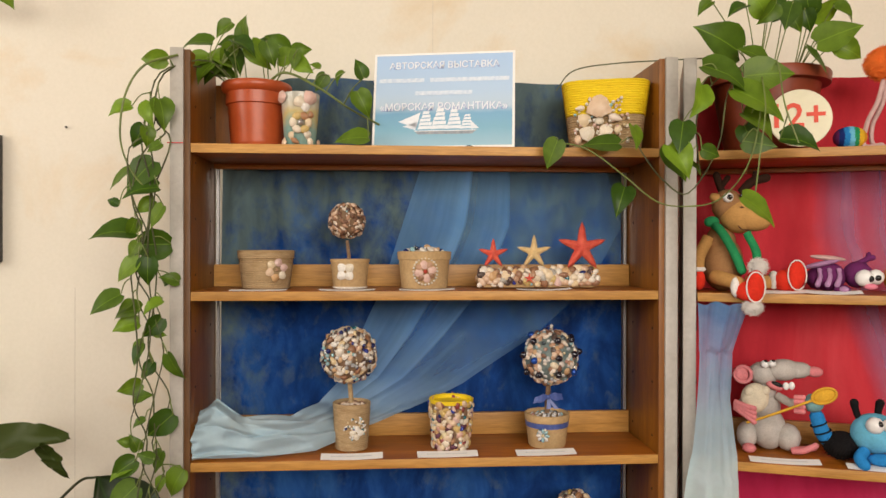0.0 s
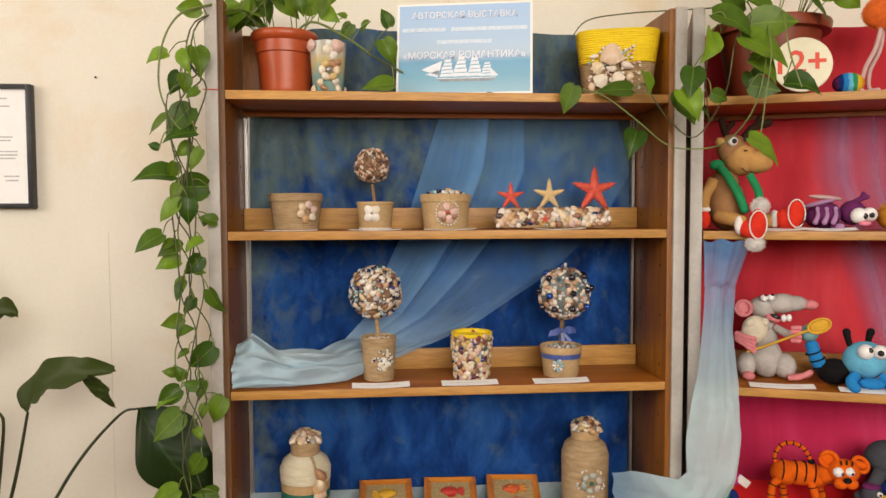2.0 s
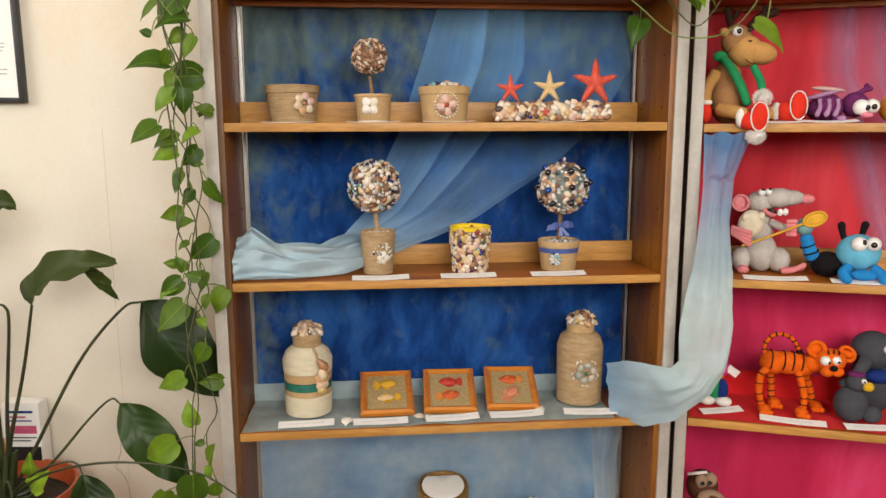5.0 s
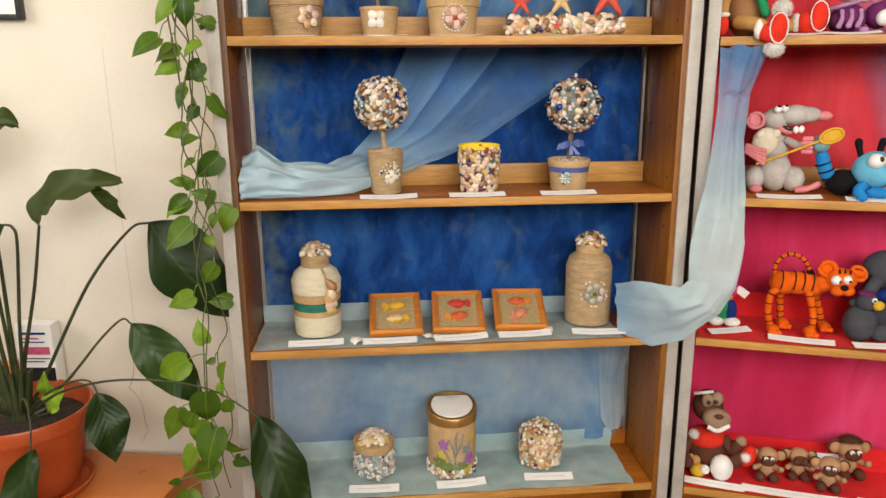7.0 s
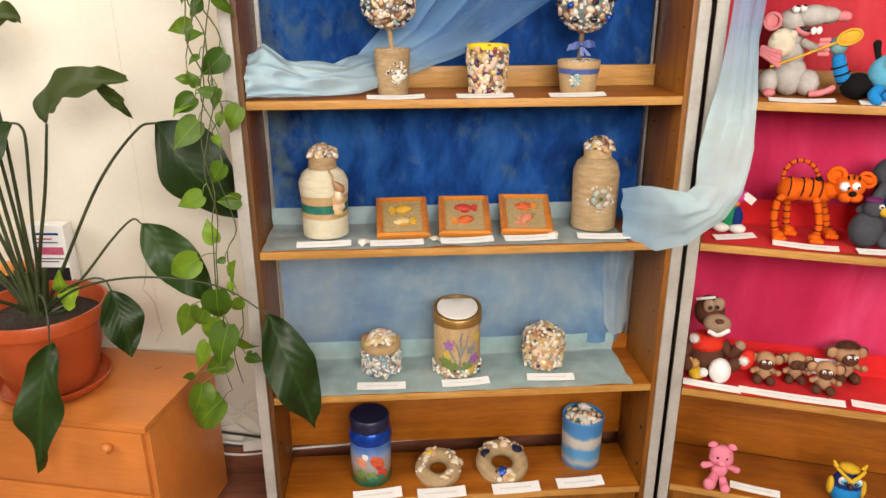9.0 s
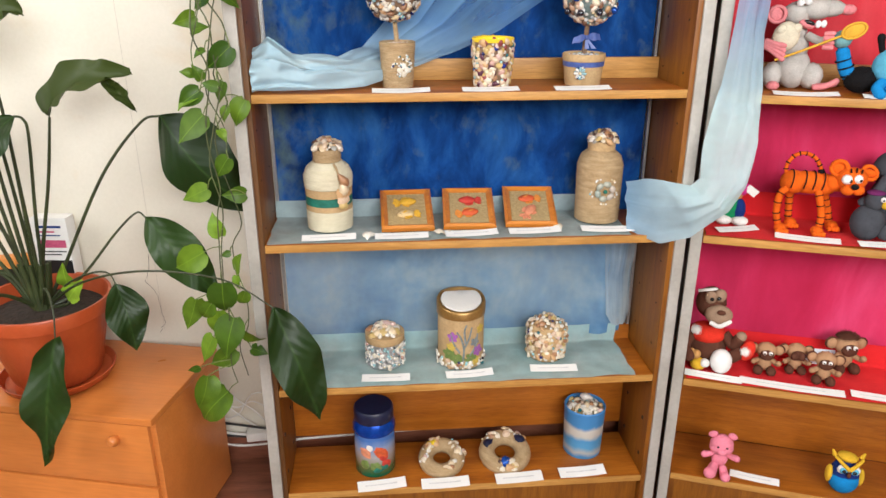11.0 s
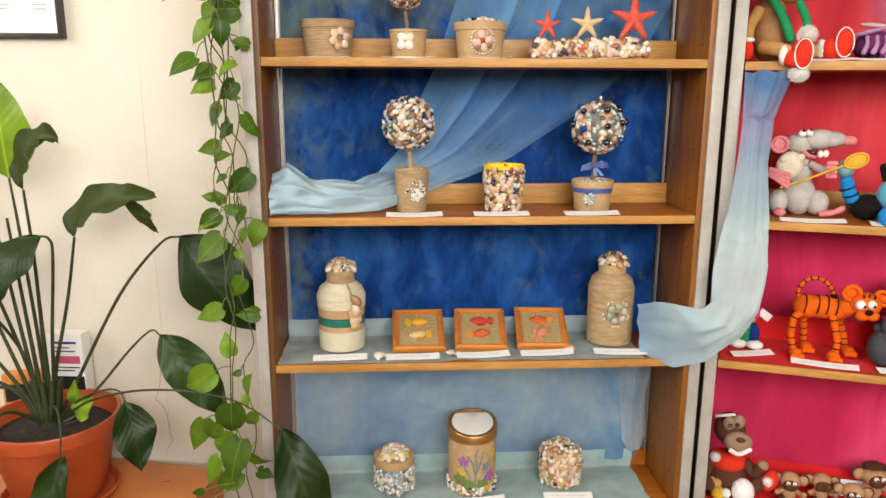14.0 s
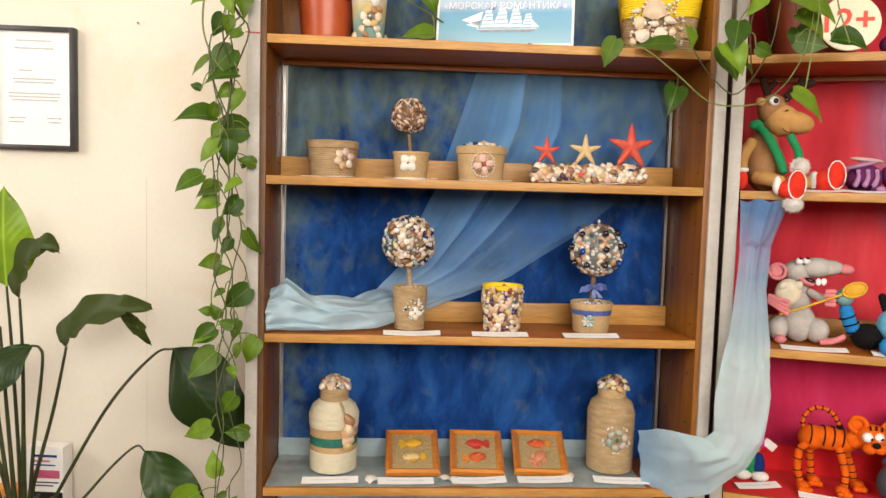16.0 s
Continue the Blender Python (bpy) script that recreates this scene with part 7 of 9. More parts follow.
# pothos on the blue unit, its vines hanging down beside the post
O = (0.108, 0.098, T1)
rng = random.Random(71)
ivy = thing("trailing_pothos", pose(*O), "green pothos in a terracotta pot, its long vines hanging down", "houseplant", "pothos plants")
flowerpot(ivy, 0.051, 0.0590, 0.134, 0.046, lip=0.0105, collar=True)
hang = []
for k in range(5):
    x = -0.052 - 0.009 * k
    if k < 2:
        pts = [Vector((0.09 - 0.01 * k, 0.09, T1 + 0.11)), Vector((0.03 - 0.015 * k, 0.03, T1 + 0.165 - 0.012 * k)), Vector((-0.045 - 0.006 * k, -0.012 - 0.004 * k, T1 + 0.13))]
    else:
        pts = [hang[9 + k] + Vector(O), hang[11 + k] + Vector(O) + Vector((-0.006, -0.004, 0))]
    end = (0.42, 0.9, 0.55, 1.15, 0.38)[k]
    z = 1.76 if k < 2 else pts[-1].z - 0.04
    while z > end:
        pts.append(Vector((x + rng.uniform(-0.022, 0.020) - 0.02 * max(0, 0.9 - z), -0.018 - 0.004 * k + rng.uniform(-0.008, 0.008), z)))
        z -= rng.uniform(0.045, 0.095)
    pts = [p - Vector(O) for p in pts]
    bm = bmesh.new()
    tube(bm, pts, 0.0018, 0.0012, seg=6, n=4)
    part("vine", bm, VINE, ivy)
    hang += smooth_path(pts, 4)
pothos_leaves(ivy, moved(VINE_HIGH + VINE_MID + VINE_LOW + VINE_SMALL, O), rng, hang)
bm = bmesh.new()
tube(bm, [Vector(p) - Vector(O) for p in ((-0.02, -0.01, 1.88), (-0.075, -0.03, 1.855), (-0.108, -0.035, 1.80), (-0.118, -0.035, 1.72), (-0.10, -0.035, 1.66), (-0.07, -0.03, 1.62))], 0.0024, 0.0016, seg=6)
part("vine", bm, STEM, ivy, "bare pale green vine loop")
crown = [Vector((0.03 * math.cos(k), 0.03 * math.sin(k * 1.7), 0.112)) for k in range(8)]
side = [Vector(p) - Vector(O) for p in ((0.12, 0.08, T1 + 0.12), (0.17, 0.05, T1 + 0.15), (0.24, 0.05, T1 + 0.12), (0.30, 0.05, T1 + 0.08), (0.36, 0.06, T1 + 0.05))]
bm = bmesh.new()
tube(bm, side, 0.0028, 0.002, seg=6)
part("vine", bm, STEM, ivy, "stout pale green vine")
pothos_leaves(ivy, moved(LEFT_POT, O), rng, crown + smooth_path(side, 5) + hang[:10])
EXTRA = [(0.03, 0.08, 1.88, 0.05, 150), (0.13, 0.1, 1.93, 0.055, 60), (0.07, 0.12, 1.94, 0.05, 110), (0.2, 0.09, 1.92, 0.045, 10), (-0.01, 0.05, 1.87, 0.05, 190), (0.05, 0.1, 1.87, 0.05, -20), (0.0, 0.03, 1.875, 0.06, 200), (0.04, 0.04, 1.89, 0.065, 160), (0.075, 0.03, 1.885, 0.06, -60), (0.02, 0.02, 1.855, 0.055, -120), (0.10, 0.02, 1.90, 0.06, -30), (0.15, 0.02, 1.89, 0.055, -80), (0.21, 0.03, 1.875, 0.05, -40)]
pothos_leaves(ivy, moved(EXTRA, O), rng, crown)

# pothos on the red unit
P = RED_AT @ Vector((0.142, 0.112, Z_RED[0] + 0.009))
ivy2 = thing("trailing_pothos", pose(*P), "lush green pothos in a terracotta pot coloured as in shade, vines trailing sideways", "houseplant", "pothos plants")
flowerpot(ivy2, 0.080, 0.106, 0.165, 0.024, False, TERRASHADED, lip=0.016)
crown2 = [Vector((0.05 * math.cos(k * 0.9), 0.05 * math.sin(k * 1.3), 0.14)) for k in range(10)]
for k, pts in enumerate((((0.70, -0.02, 1.722), (0.76, -0.045, 1.705), (0.83, -0.05, 1.655), (0.895, -0.05, 1.605), (0.95, -0.055, 1.595), (1.0, -0.09, 1.605), (1.03, -0.14, 1.66), (1.05, -0.15, 1.75), (1.09, -0.08, 1.865)),
                         ((0.86, -0.03, 1.728), (0.875, -0.045, 1.69), (0.91, -0.05, 1.645), (0.955, -0.06, 1.62), (0.99, -0.11, 1.70), (1.0, -0.13, 1.80), (1.07, -0.06, 1.87)),
                         ((0.74, 0.13, 1.855), (0.775, 0.115, 1.895), (0.86, 0.09, 1.906), (0.96, 0.04, 1.902), (1.06, -0.02, 1.895)),
                         ((1.02, -0.19, 1.60), (1.035, -0.18, 1.68), (1.05, -0.17, 1.77), (1.08, -0.09, 1.865)),
                         ((0.96, -0.1, 1.66), (0.945, -0.12, 1.75), (0.97, -0.13, 1.815), (1.06, -0.09, 1.865)),
                         ((1.1, -0.19, 1.70), (1.08, -0.18, 1.77), (1.09, -0.14, 1.85), (1.12, -0.06, 1.87)))):
    q = [Vector(p) - P for p in pts]
    bm = bmesh.new()
    tube(bm, q, 0.0014, 0.0015, seg=6, n=5)
    part("vine", bm, VINE if k in (1, 2, 4) else STEM, ivy2)
    crown2 += smooth_path(q, 4) if k != 2 else []
rng = random.Random(72)
pothos_leaves(ivy2, moved(RIGHT_TRAIL, P), rng, crown2)
pothos_leaves(ivy2, moved(RIGHT_POT, P), rng, crown2[:10])
for k, (base, tip) in enumerate((((1.010, -0.13, 1.806), (1.100, -0.15, 1.749)), ((1.036, -0.115, 1.766), (1.090, -0.13, 1.718)), ((1.024, -0.14, 1.710), (1.078, -0.16, 1.697)), ((1.088, -0.15, 1.713), (1.156, -0.17, 1.692)),
                                 ((0.956, -0.12, 1.850), (1.042, -0.14, 1.806)), ((1.040, -0.11, 1.835), (1.130, -0.13, 1.839)), ((0.946, -0.14, 1.812), (0.922, -0.16, 1.748)), ((0.916, -0.13, 1.746), (0.900, -0.15, 1.684)),
                                 ((0.890, -0.13, 1.702), (0.922, -0.15, 1.640)), ((1.020, -0.11, 1.815), (1.075, -0.12, 1.790)), ((1.046, -0.10, 1.745), (1.060, -0.11, 1.690)))):
    base, tip = Vector(base) - P, Vector(tip) - P
    piece("leaf", HEARTS[k % len(HEARTS)], ivy2, leaf_pose(base, tip, (0.5 * math.sin(k * 2.3), -1, 0.35 + 0.4 * math.cos(k * 1.7))))
    src = min(crown2, key=lambda p: (p - base - Vector((0, 0, 0.03))).length)
    bm = bmesh.new()
    tube(bm, [src, (src + base) / 2 + Vector((0, -0.008, 0.012)), base, base.lerp(tip, 0.05)], 0.0013, 0.001, seg=5, n=4)
    part("petiole", bm, STEM, ivy2)
piece("leaf", HEARTS[0], ivy2, leaf_pose(Vector((0.992, -0.2, 1.604)) - P, Vector((1.052, -0.205, 1.554)) - P, (0.5, -1, 0.6)))

# leaves of a plant hung high on the wall
hp = thing("hanging_plant", pose(-0.45, 0.24, 2.13), "green leaves of a small plant hung high on the wall", "houseplant")
bm = bmesh.new()
lathe(bm, [(0.0, 0.0), (0.045, 0.0), (0.055, 0.07), (0.058, 0.075), (0.05, 0.072), (0.0, 0.066)], 30)
part("pot", bm, TERRA, hp)
for x, z, a in ((-0.03, -0.06, -100), (0.01, -0.085, -60), (0.04, -0.07, -30), (-0.06, -0.08, -140), (0.02, -0.05, -80)):
    pothos_leaves(hp, [(x, -0.05, z, 0.05, a)], rng, [Vector((x * 0.5, -0.04, 0.07))])
bm = bmesh.new()
tube(bm, [(0, 0.0, 0.0), (0, 0.03, 0.1), (0, 0.069, 0.12)], 0.003, seg=6)
part("hook", bm, BLACK, hp)

# peace lily on the cabinet
L = (-0.543, 0.107, 0.4045)
lily = thing("peace_lily", pose(*L), "large peace lily with dark arching leaves in a terracotta pot", "houseplant")
bm = bmesh.new()
lathe(bm, [(0.0, 0.0), (0.112, 0.0), (0.122, 0.006), (0.131, 0.024), (0.128, 0.025), (0.118, 0.009), (0.0, 0.008)], 60)
part("saucer", bm, TERRA, lily, "terracotta coloured saucer")
pot = flowerpot(lily, 0.096, 0.137, 0.205, 0.034, True, lip=0.01)
pot.matrix_basis = pose(0, 0, 0.009)


def lily_leaf(stalk, base, tip, nrm, width, arch=0.1, fold=0.25, curl=0.0, mat=LILY, r=0.0034, wave=0.04, seed=0):
    o = Vector(L)
    bm = bmesh.new()
    pts = [Vector(p) - o for p in stalk] + [Vector(base) - o]
    tube(bm, pts, r * 1.5, r * 0.7, seg=8)
    part("stalk", bm, LILYSTEM, lily)
    bm = leaf_bm([(x, w * width) for x, w in LANCE], arch, fold, curl, wave, seed, 0.0, True)
    me = finish(bm, "leaf", mat, 80)
    piece("leaf", me, lily, leaf_pose(Vector(base) - o, Vector(tip) - o, nrm))


C = (-0.548, 0.108, 0.585)


def arched_leaf(stalk, spine, half, seed=0):
    """A broad blade along a bent midrib, with a torn tip."""
    o = Vector(L)
    bm = bmesh.new()
    tube(bm, [Vector(p) - o for p in stalk] + [Vector(spine[0]) - o], 0.0057, 0.0028, seg=8)
    part("stalk", bm, LILYSTEM, lily)
    mid = [p - o for p in smooth_path(spine, 6)]
    bm = bmesh.new()
    rows = []
    for i, p in enumerate(mid):
        f = i / (len(mid) - 1)
        d = (mid[min(i + 1, len(mid) - 1)] - mid[max(i - 1, 0)]).normalized()
        n = Vector((-0.25, -0.75, 0.62))
        side = d.cross(n).normalized()
        w = half * (math.sin(math.pi * (0.03 + 0.93 * f ** 0.8)) ** 0.75) * (1 + 0.22 * noise.noise((f * 9, seed, 1)) * f)
        rows.append([bm.verts.new(p + side * w * k + n * (0.018 * abs(k) - 0.008 * math.sin(f * 17 + k * 3) * abs(k))) for k in (-1, -0.7, -0.35, 0, 0.35, 0.7, 1)])
    for a, b in zip(rows, rows[1:]):
        for k in range(6):
            bm.faces.new((a[k], a[k + 1], b[k + 1], b[k]))
    part("leaf", bm, LILYOLIVE, lily, sharp=80)


arched_leaf([C, (-0.53, 0.12, 0.72), (-0.475, 0.10, 0.9)], [(-0.441, 0.09, 1.045), (-0.424, 0.083, 1.082), (-0.388, 0.07, 1.112), (-0.34, 0.056, 1.130), (-0.29, 0.048, 1.134), (-0.241, 0.045, 1.138)], 0.040, 3)
arched_leaf([(-0.30, 0.049, 1.125), (-0.295, 0.048, 1.122)], [(-0.292, 0.047, 1.118), (-0.276, 0.044, 1.104), (-0.260, 0.044, 1.086), (-0.243, 0.046, 1.060)], 0.015, 8)
lily_leaf([C, (-0.555, 0.11, 0.8), (-0.565, 0.105, 1.06)], (-0.570, 0.10, 1.175), (-0.562, 0.08, 1.392), (0.2, -1, 0.1), 1.05, 0.05, 0.2, mat=LILYLIGHT, seed=2)
arched_leaf([C, (-0.545, 0.11, 0.8), (-0.538, 0.10, 1.0)], [(-0.538, 0.09, 1.150), (-0.528, 0.08, 1.190), (-0.512, 0.072, 1.230), (-0.485, 0.064, 1.255), (-0.455, 0.06, 1.264), (-0.438, 0.06, 1.252)], 0.033, 5)
lily_leaf([C, (-0.535, 0.115, 0.70), (-0.523, 0.11, 0.815), (-0.497, 0.10, 1.00), (-0.499, 0.095, 1.04)], (-0.515, 0.09, 1.048), (-0.600, 0.03, 0.905), (-0.3, -1, 0.6), 1.1, 0.15, 0.2, seed=4)
lily_leaf([C, (-0.505, 0.13, 0.66), (-0.373, 0.13, 0.897), (-0.27, 0.13, 1.02)], (-0.224, 0.13, 1.037), (-0.030, 0.09, 0.818), (0.6, -1, -0.75), 0.98, 0.16, -0.32, seed=5)
lily_leaf([C, (-0.44, 0.10, 0.673), (-0.35, 0.10, 0.775), (-0.298, 0.10, 0.822)], (-0.278, 0.10, 0.811), (-0.122, 0.07, 0.614), (0.45, -1, 0.1), 0.72, 0.12, -0.2, r=0.0026, wave=0.05, seed=6)
lily_leaf([C, (-0.47, 0.08, 0.66), (-0.40, 0.06, 0.695), (-0.366, 0.06, 0.692)], (-0.350, 0.05, 0.669), (-0.318, 0.02, 0.512), (0.7, -1, 0.35), 1.0, 0.1, 0.15, r=0.0022, wave=0.05, seed=7)
lily_leaf([C, (-0.42, 0.04, 0.68), (-0.25, -0.03, 0.732), (-0.08, -0.070, 0.722)], (0.020, -0.075, 0.655), (0.104, -0.08, 0.366), (0.5, -1, -0.35), 0.64, 0.1, 0.12, r=0.0022, wave=0.05, seed=8)
lily_leaf([C, (-0.50, 0.03, 0.67), (-0.462, -0.03, 0.682), (-0.444, -0.065, 0.652)], (-0.444, -0.08, 0.604), (-0.497, -0.12, 0.312), (-0.1, -1, 0.15), 0.57, 0.06, 0.2, r=0.0022, wave=0.05, seed=9)
lily_leaf([C, (-0.6, 0.03, 0.66), (-0.63, -0.04, 0.64)], (-0.66, -0.06, 0.60), (-0.70, -0.08, 0.34), (0, -1, 0.2), 0.8, 0.08, 0.2, seed=10)
lily_leaf([C, (-0.61, 0.12, 0.8), (-0.64, 0.1, 0.95)], (-0.66, 0.08, 1.06), (-0.74, 0.05, 1.2), (0.3, -1, 0.3), 1.0, 0.1, 0.2, seed=11)
lily_leaf([C, (-0.60, 0.13, 0.75), (-0.64, 0.1, 0.86)], (-0.67, 0.08, 0.92), (-0.78, 0.03, 0.82), (0, -1, 0.6), 1.0, 0.2, -0.2, seed=12)
lily_leaf([C, (-0.50, 0.14, 0.60)], (-0.495, 0.14, 0.62), (-0.487, 0.11, 0.700), (0, -1, 0.1), 0.75, 0.05, 0.3, mat=LILYLIGHT, seed=13)
lily_leaf([C, (-0.49, 0.10, 0.60)], (-0.485, 0.10, 0.61), (-0.43, 0.07, 0.675), (0, -1, 0.3), 0.9, 0.05, 0.3, mat=LILYLIGHT, seed=14)
for x, z, r in ((-0.60, 1.06, 0.0060), (-0.575, 1.09, 0.0062), (-0.527, 1.02, 0.0055), (-0.64, 0.90, 0.0058), (-0.68, 0.83, 0.0058), (-0.72, 0.75, 0.0052), (-0.69, 0.70, 0.0050)):
    bm = bmesh.new()
    k = (x + 0.548) * 0.22
    tube(bm, [(C[0] - L[0] + k * 0.5, C[1] - L[1], C[2] - L[2]), (C[0] - L[0] + k * 1.8, 0.10 - L[1], 0.68 - L[2]), (x - L[0], 0.08 - L[1], z - L[2])], r * 1.25, 0.003, seg=7)
    part("stalk", bm, LILYSTEM, lily)
for k in range(7):
    a = radians(-20 + 220 * k / 6)
    bm = bmesh.new()
    tube(bm, [(C[0] - L[0] + 0.010 * math.cos(a), C[1] - L[1] - 0.012 * math.sin(a), 0.165), (C[0] - L[0] + 0.018 * math.cos(a), C[1] - L[1] - 0.016 * math.sin(a), 0.215), (C[0] - L[0] + 0.034 * math.cos(a), C[1] - L[1] - 0.02 * math.sin(a), 0.30)], 0.013, 0.004, seg=8)
    part("sheath", bm, LILYSTEM, lily, "dark green sheath at the foot of the stalks")

# printed boxes standing behind the plant
BOXPINK = plain("pink_print", [(0.3, (0.6, 0.08, 0.2)), (0.7, (0.7, 0.14, 0.26))], 40, 0.5)
BOXORANGE = plain("orange_card", [(0.3, (0.75, 0.26, 0.04)), (0.7, (0.8, 0.34, 0.07))], 40, 0.5)
bx = thing("card_box", pose(-0.565, 0.272, 0.403, 0, 0, -6), "tall printed card box standing against the wall", "box")
part("carton", boxed(-0.045, 0.045, -0.02, 0.02, 0, 0.362, 0.0015), PAPER, bx)
part("print_panel", boxed(-0.030, 0.036, -0.0208, -0.0202, 0.284, 0.304), BOXPINK, bx)
for x0, x1, z, hh, mt in ((-0.030, 0.030, 0.336, 0.006, BLUELID), (-0.030, 0.012, 0.324, 0.004, BOXPINK), (-0.030, 0.026, 0.315, 0.003, BLUELID), (-0.030, 0.034, 0.272, 0.003, BLACK), (-0.030, 0.020, 0.264, 0.003, BLACK)):
    part("print_bar", boxed(x0, x1, -0.0208, -0.0202, z, z + hh), mt, bx)
part("lower_panel", boxed(-0.043, 0.043, -0.0208, -0.0202, 0.02, 0.25), BLACK, bx)
bx = thing("card_box", pose(-0.675, 0.262, 0.403, 0, 0, 8), "orange and black card box behind the flowerpot", "box")
part("carton", boxed(-0.05, 0.05, -0.02, 0.02, 0, 0.26, 0.0015), BOXORANGE, bx)
part("print_panel", boxed(-0.045, 0.045, -0.0208, -0.0202, 0.19, 0.235), BLACK, bx)

# ---- crocheted toys on the red unit ----
YARN = {k: knit("yarn_" + k, tuple(0.78 * q for q in c), c) for k, c in {
    "brown": (0.42, 0.22, 0.095), "tan": (0.63, 0.345, 0.115), "dark": (0.05, 0.024, 0.015), "cocoa": (0.13, 0.05, 0.03), "red": (0.85, 0.045, 0.022), "white": (0.95, 0.93, 0.89), "green": (0.02, 0.30, 0.11), "grey": (0.60, 0.57, 0.53), "pink": (0.86, 0.29, 0.31), "cream": (0.84, 0.76, 0.58), "spoon": (0.80, 0.46, 0.05), "blue": (0.02, 0.27, 0.68), "sky": (0.16, 0.56, 0.80), "teal": (0.22, 0.44, 0.46), "black": (0.012, 0.011, 0.012), "purple": (0.17, 0.028, 0.135), "lilac": (0.48, 0.26, 0.46), "orange": (0.92, 0.15, 0.006), "slate": (0.075, 0.08, 0.095), "navy": (0.015, 0.04, 0.22), "yellow": (0.82, 0.50, 0.03), "rose": (0.94, 0.29, 0.40), "magenta": (0.7, 0.05, 0.3), "fluff": (0.95, 0.22, 0.04), "mushroom": (0.40, 0.27, 0.18), "fawn": (0.54, 0.31, 0.165), "palepink": (0.70, 0.48, 0.46), "amber": (0.75, 0.32, 0.03)}.items()}
EYE, PUPIL = plain("eye_white", [(0.3, (0.78, 0.78, 0.76)), (0.7, (0.84, 0.84, 0.82))], 20, 0.3, bump=0, fine=0.03), plain("pupil", [(0.3, (0.01, 0.01, 0.01)), (0.7, (0.02, 0.02, 0.02))], 20, 0.2, bump=0)
YARN["eye"], YARN["pupil"] = EYE, PUPIL


class Toy:
    """One mesh of stuffed shapes, each in its yarn."""

    def __init__(self):
        self.bm, self.mats = bmesh.new(), []

    def slot(self, yarn):
        m = YARN[yarn]
        if m not in self.mats:
            self.mats.append(m)
        return self.mats.index(m)

    def ball(self, yarn, c, r, rot=(0, 0, 0), sub=2):
        blob(self.bm, c, r, self.slot(yarn), rot, sub=3 if sub == 2 and max(r if isinstance(r, tuple) else (r,)) > 0.03 else sub)

    def limb(self, yarn, pts, r0, r1=None):
        tube(self.bm, pts, r0, r1, 10, self.slot(yarn))
        self.ball(yarn, pts[-1], r1 or r0, sub=2)

    def eye(self, c, r, look_at=(0, -1, 0), pupil=0.45):
        self.ball("eye", c, r)
        self.ball("pupil", Vector(c) + Vector(look_at).normalized() * r * 0.72, r * pupil)

    def ring(self, yarn, c, r, w, axis, tall=1.0):
        q = Vector(axis).to_track_quat("Z", "Y")
        pts = [Vector(c) + q @ Vector((r * math.cos(a), tall * r * math.sin(a), 0)) for a in (2 * math.pi * k / 14 for k in range(15))]
        tube(self.bm, pts, w, w, 6, self.slot(yarn), n=1)

    def fuzz(self, yarn, c, r, count, size, seed=1):
        rr = r if isinstance(r, tuple) else (r, r, r)
        self.ball(yarn, c, tuple(q * 0.92 for q in rr))
        spikes(self.bm, c, rr, count * 6, size, seed, self.slot(yarn))

    def done(self, name, m, label, category, group="crocheted toys"):
        return tagged(part(name, self.bm, self.mats, at=m, sharp=80), label, category, group)


def red_at(x, y, shelf, turn=0.0, lift=0.0):
    return RED_AT @ pose(x, y, Z_RED[shelf] + 0.009 + lift, 0, 0, turn)


# reindeer
t = Toy()
t.ball("brown", (-0.013, 0, 0.057), (0.041, 0.040, 0.058))
t.ball("brown", (-0.017, 0, 0.103), (0.030, 0.030, 0.036))
t.ball("brown", (-0.004, -0.004, 0.178), (0.032, 0.031, 0.034))
t.ball("tan", (0.015, -0.013, 0.154), (0.036, 0.031, 0.034), (0, 24, -10))
t.ball("tan", (0.038, -0.018, 0.149), (0.040, 0.027, 0.025), (0, 10, -10))
t.limb("cocoa", [(0.012, -0.043, 0.135), (0.020, -0.046, 0.127), (0.032, -0.043, 0.126)], 0.0012)
t.ball("cocoa", (0.019, -0.044, 0.172), (0.004, 0.002, 0.002))
t.eye((-0.006, -0.034, 0.193), 0.0108, (0.3, -1, 0), 0.55)
t.ball("pupil", (0.020, -0.029, 0.197), (0.004, 0.003, 0.005))
t.ball("tan", (-0.028, -0.018, 0.193), (0.014, 0.008, 0.010), (0, 30, 0))
t.limb("dark", [(-0.012, 0, 0.2), (-0.02, 0, 0.222), (-0.026, -0.002, 0.242)], 0.0075)
t.limb("dark", [(-0.018, 0, 0.216), (-0.004, -0.003, 0.236)], 0.006)
t.limb("dark", [(0.022, 0, 0.204), (0.042, 0, 0.226), (0.070, -0.004, 0.234)], 0.009)
t.limb("dark", [(0.046, 0, 0.22), (0.05, -0.002, 0.244)], 0.006)
t.limb("green", [(-0.035, -0.01, 0.142), (-0.02, -0.036, 0.125), (0.002, -0.05, 0.085), (0.018, -0.058, 0.045)], 0.009)
t.limb("green", [(0.03, -0.032, 0.12), (0.045, -0.046, 0.085), (0.048, -0.05, 0.055)], 0.0085)
t.ball("green", (-0.036, -0.016, 0.144), (0.016, 0.01, 0.012))
t.fuzz("white", (0.046, -0.072, 0.052), 0.017, 60, 0.006)
t.limb("tan", [(-0.042, -0.015, 0.11), (-0.06, -0.028, 0.075), (-0.062, -0.035, 0.05)], 0.013, 0.011)
t.ball("white", (-0.062, -0.036, 0.046), (0.014, 0.013, 0.007))
t.ball("red", (-0.062, -0.038, 0.024), (0.013, 0.012, 0.022))
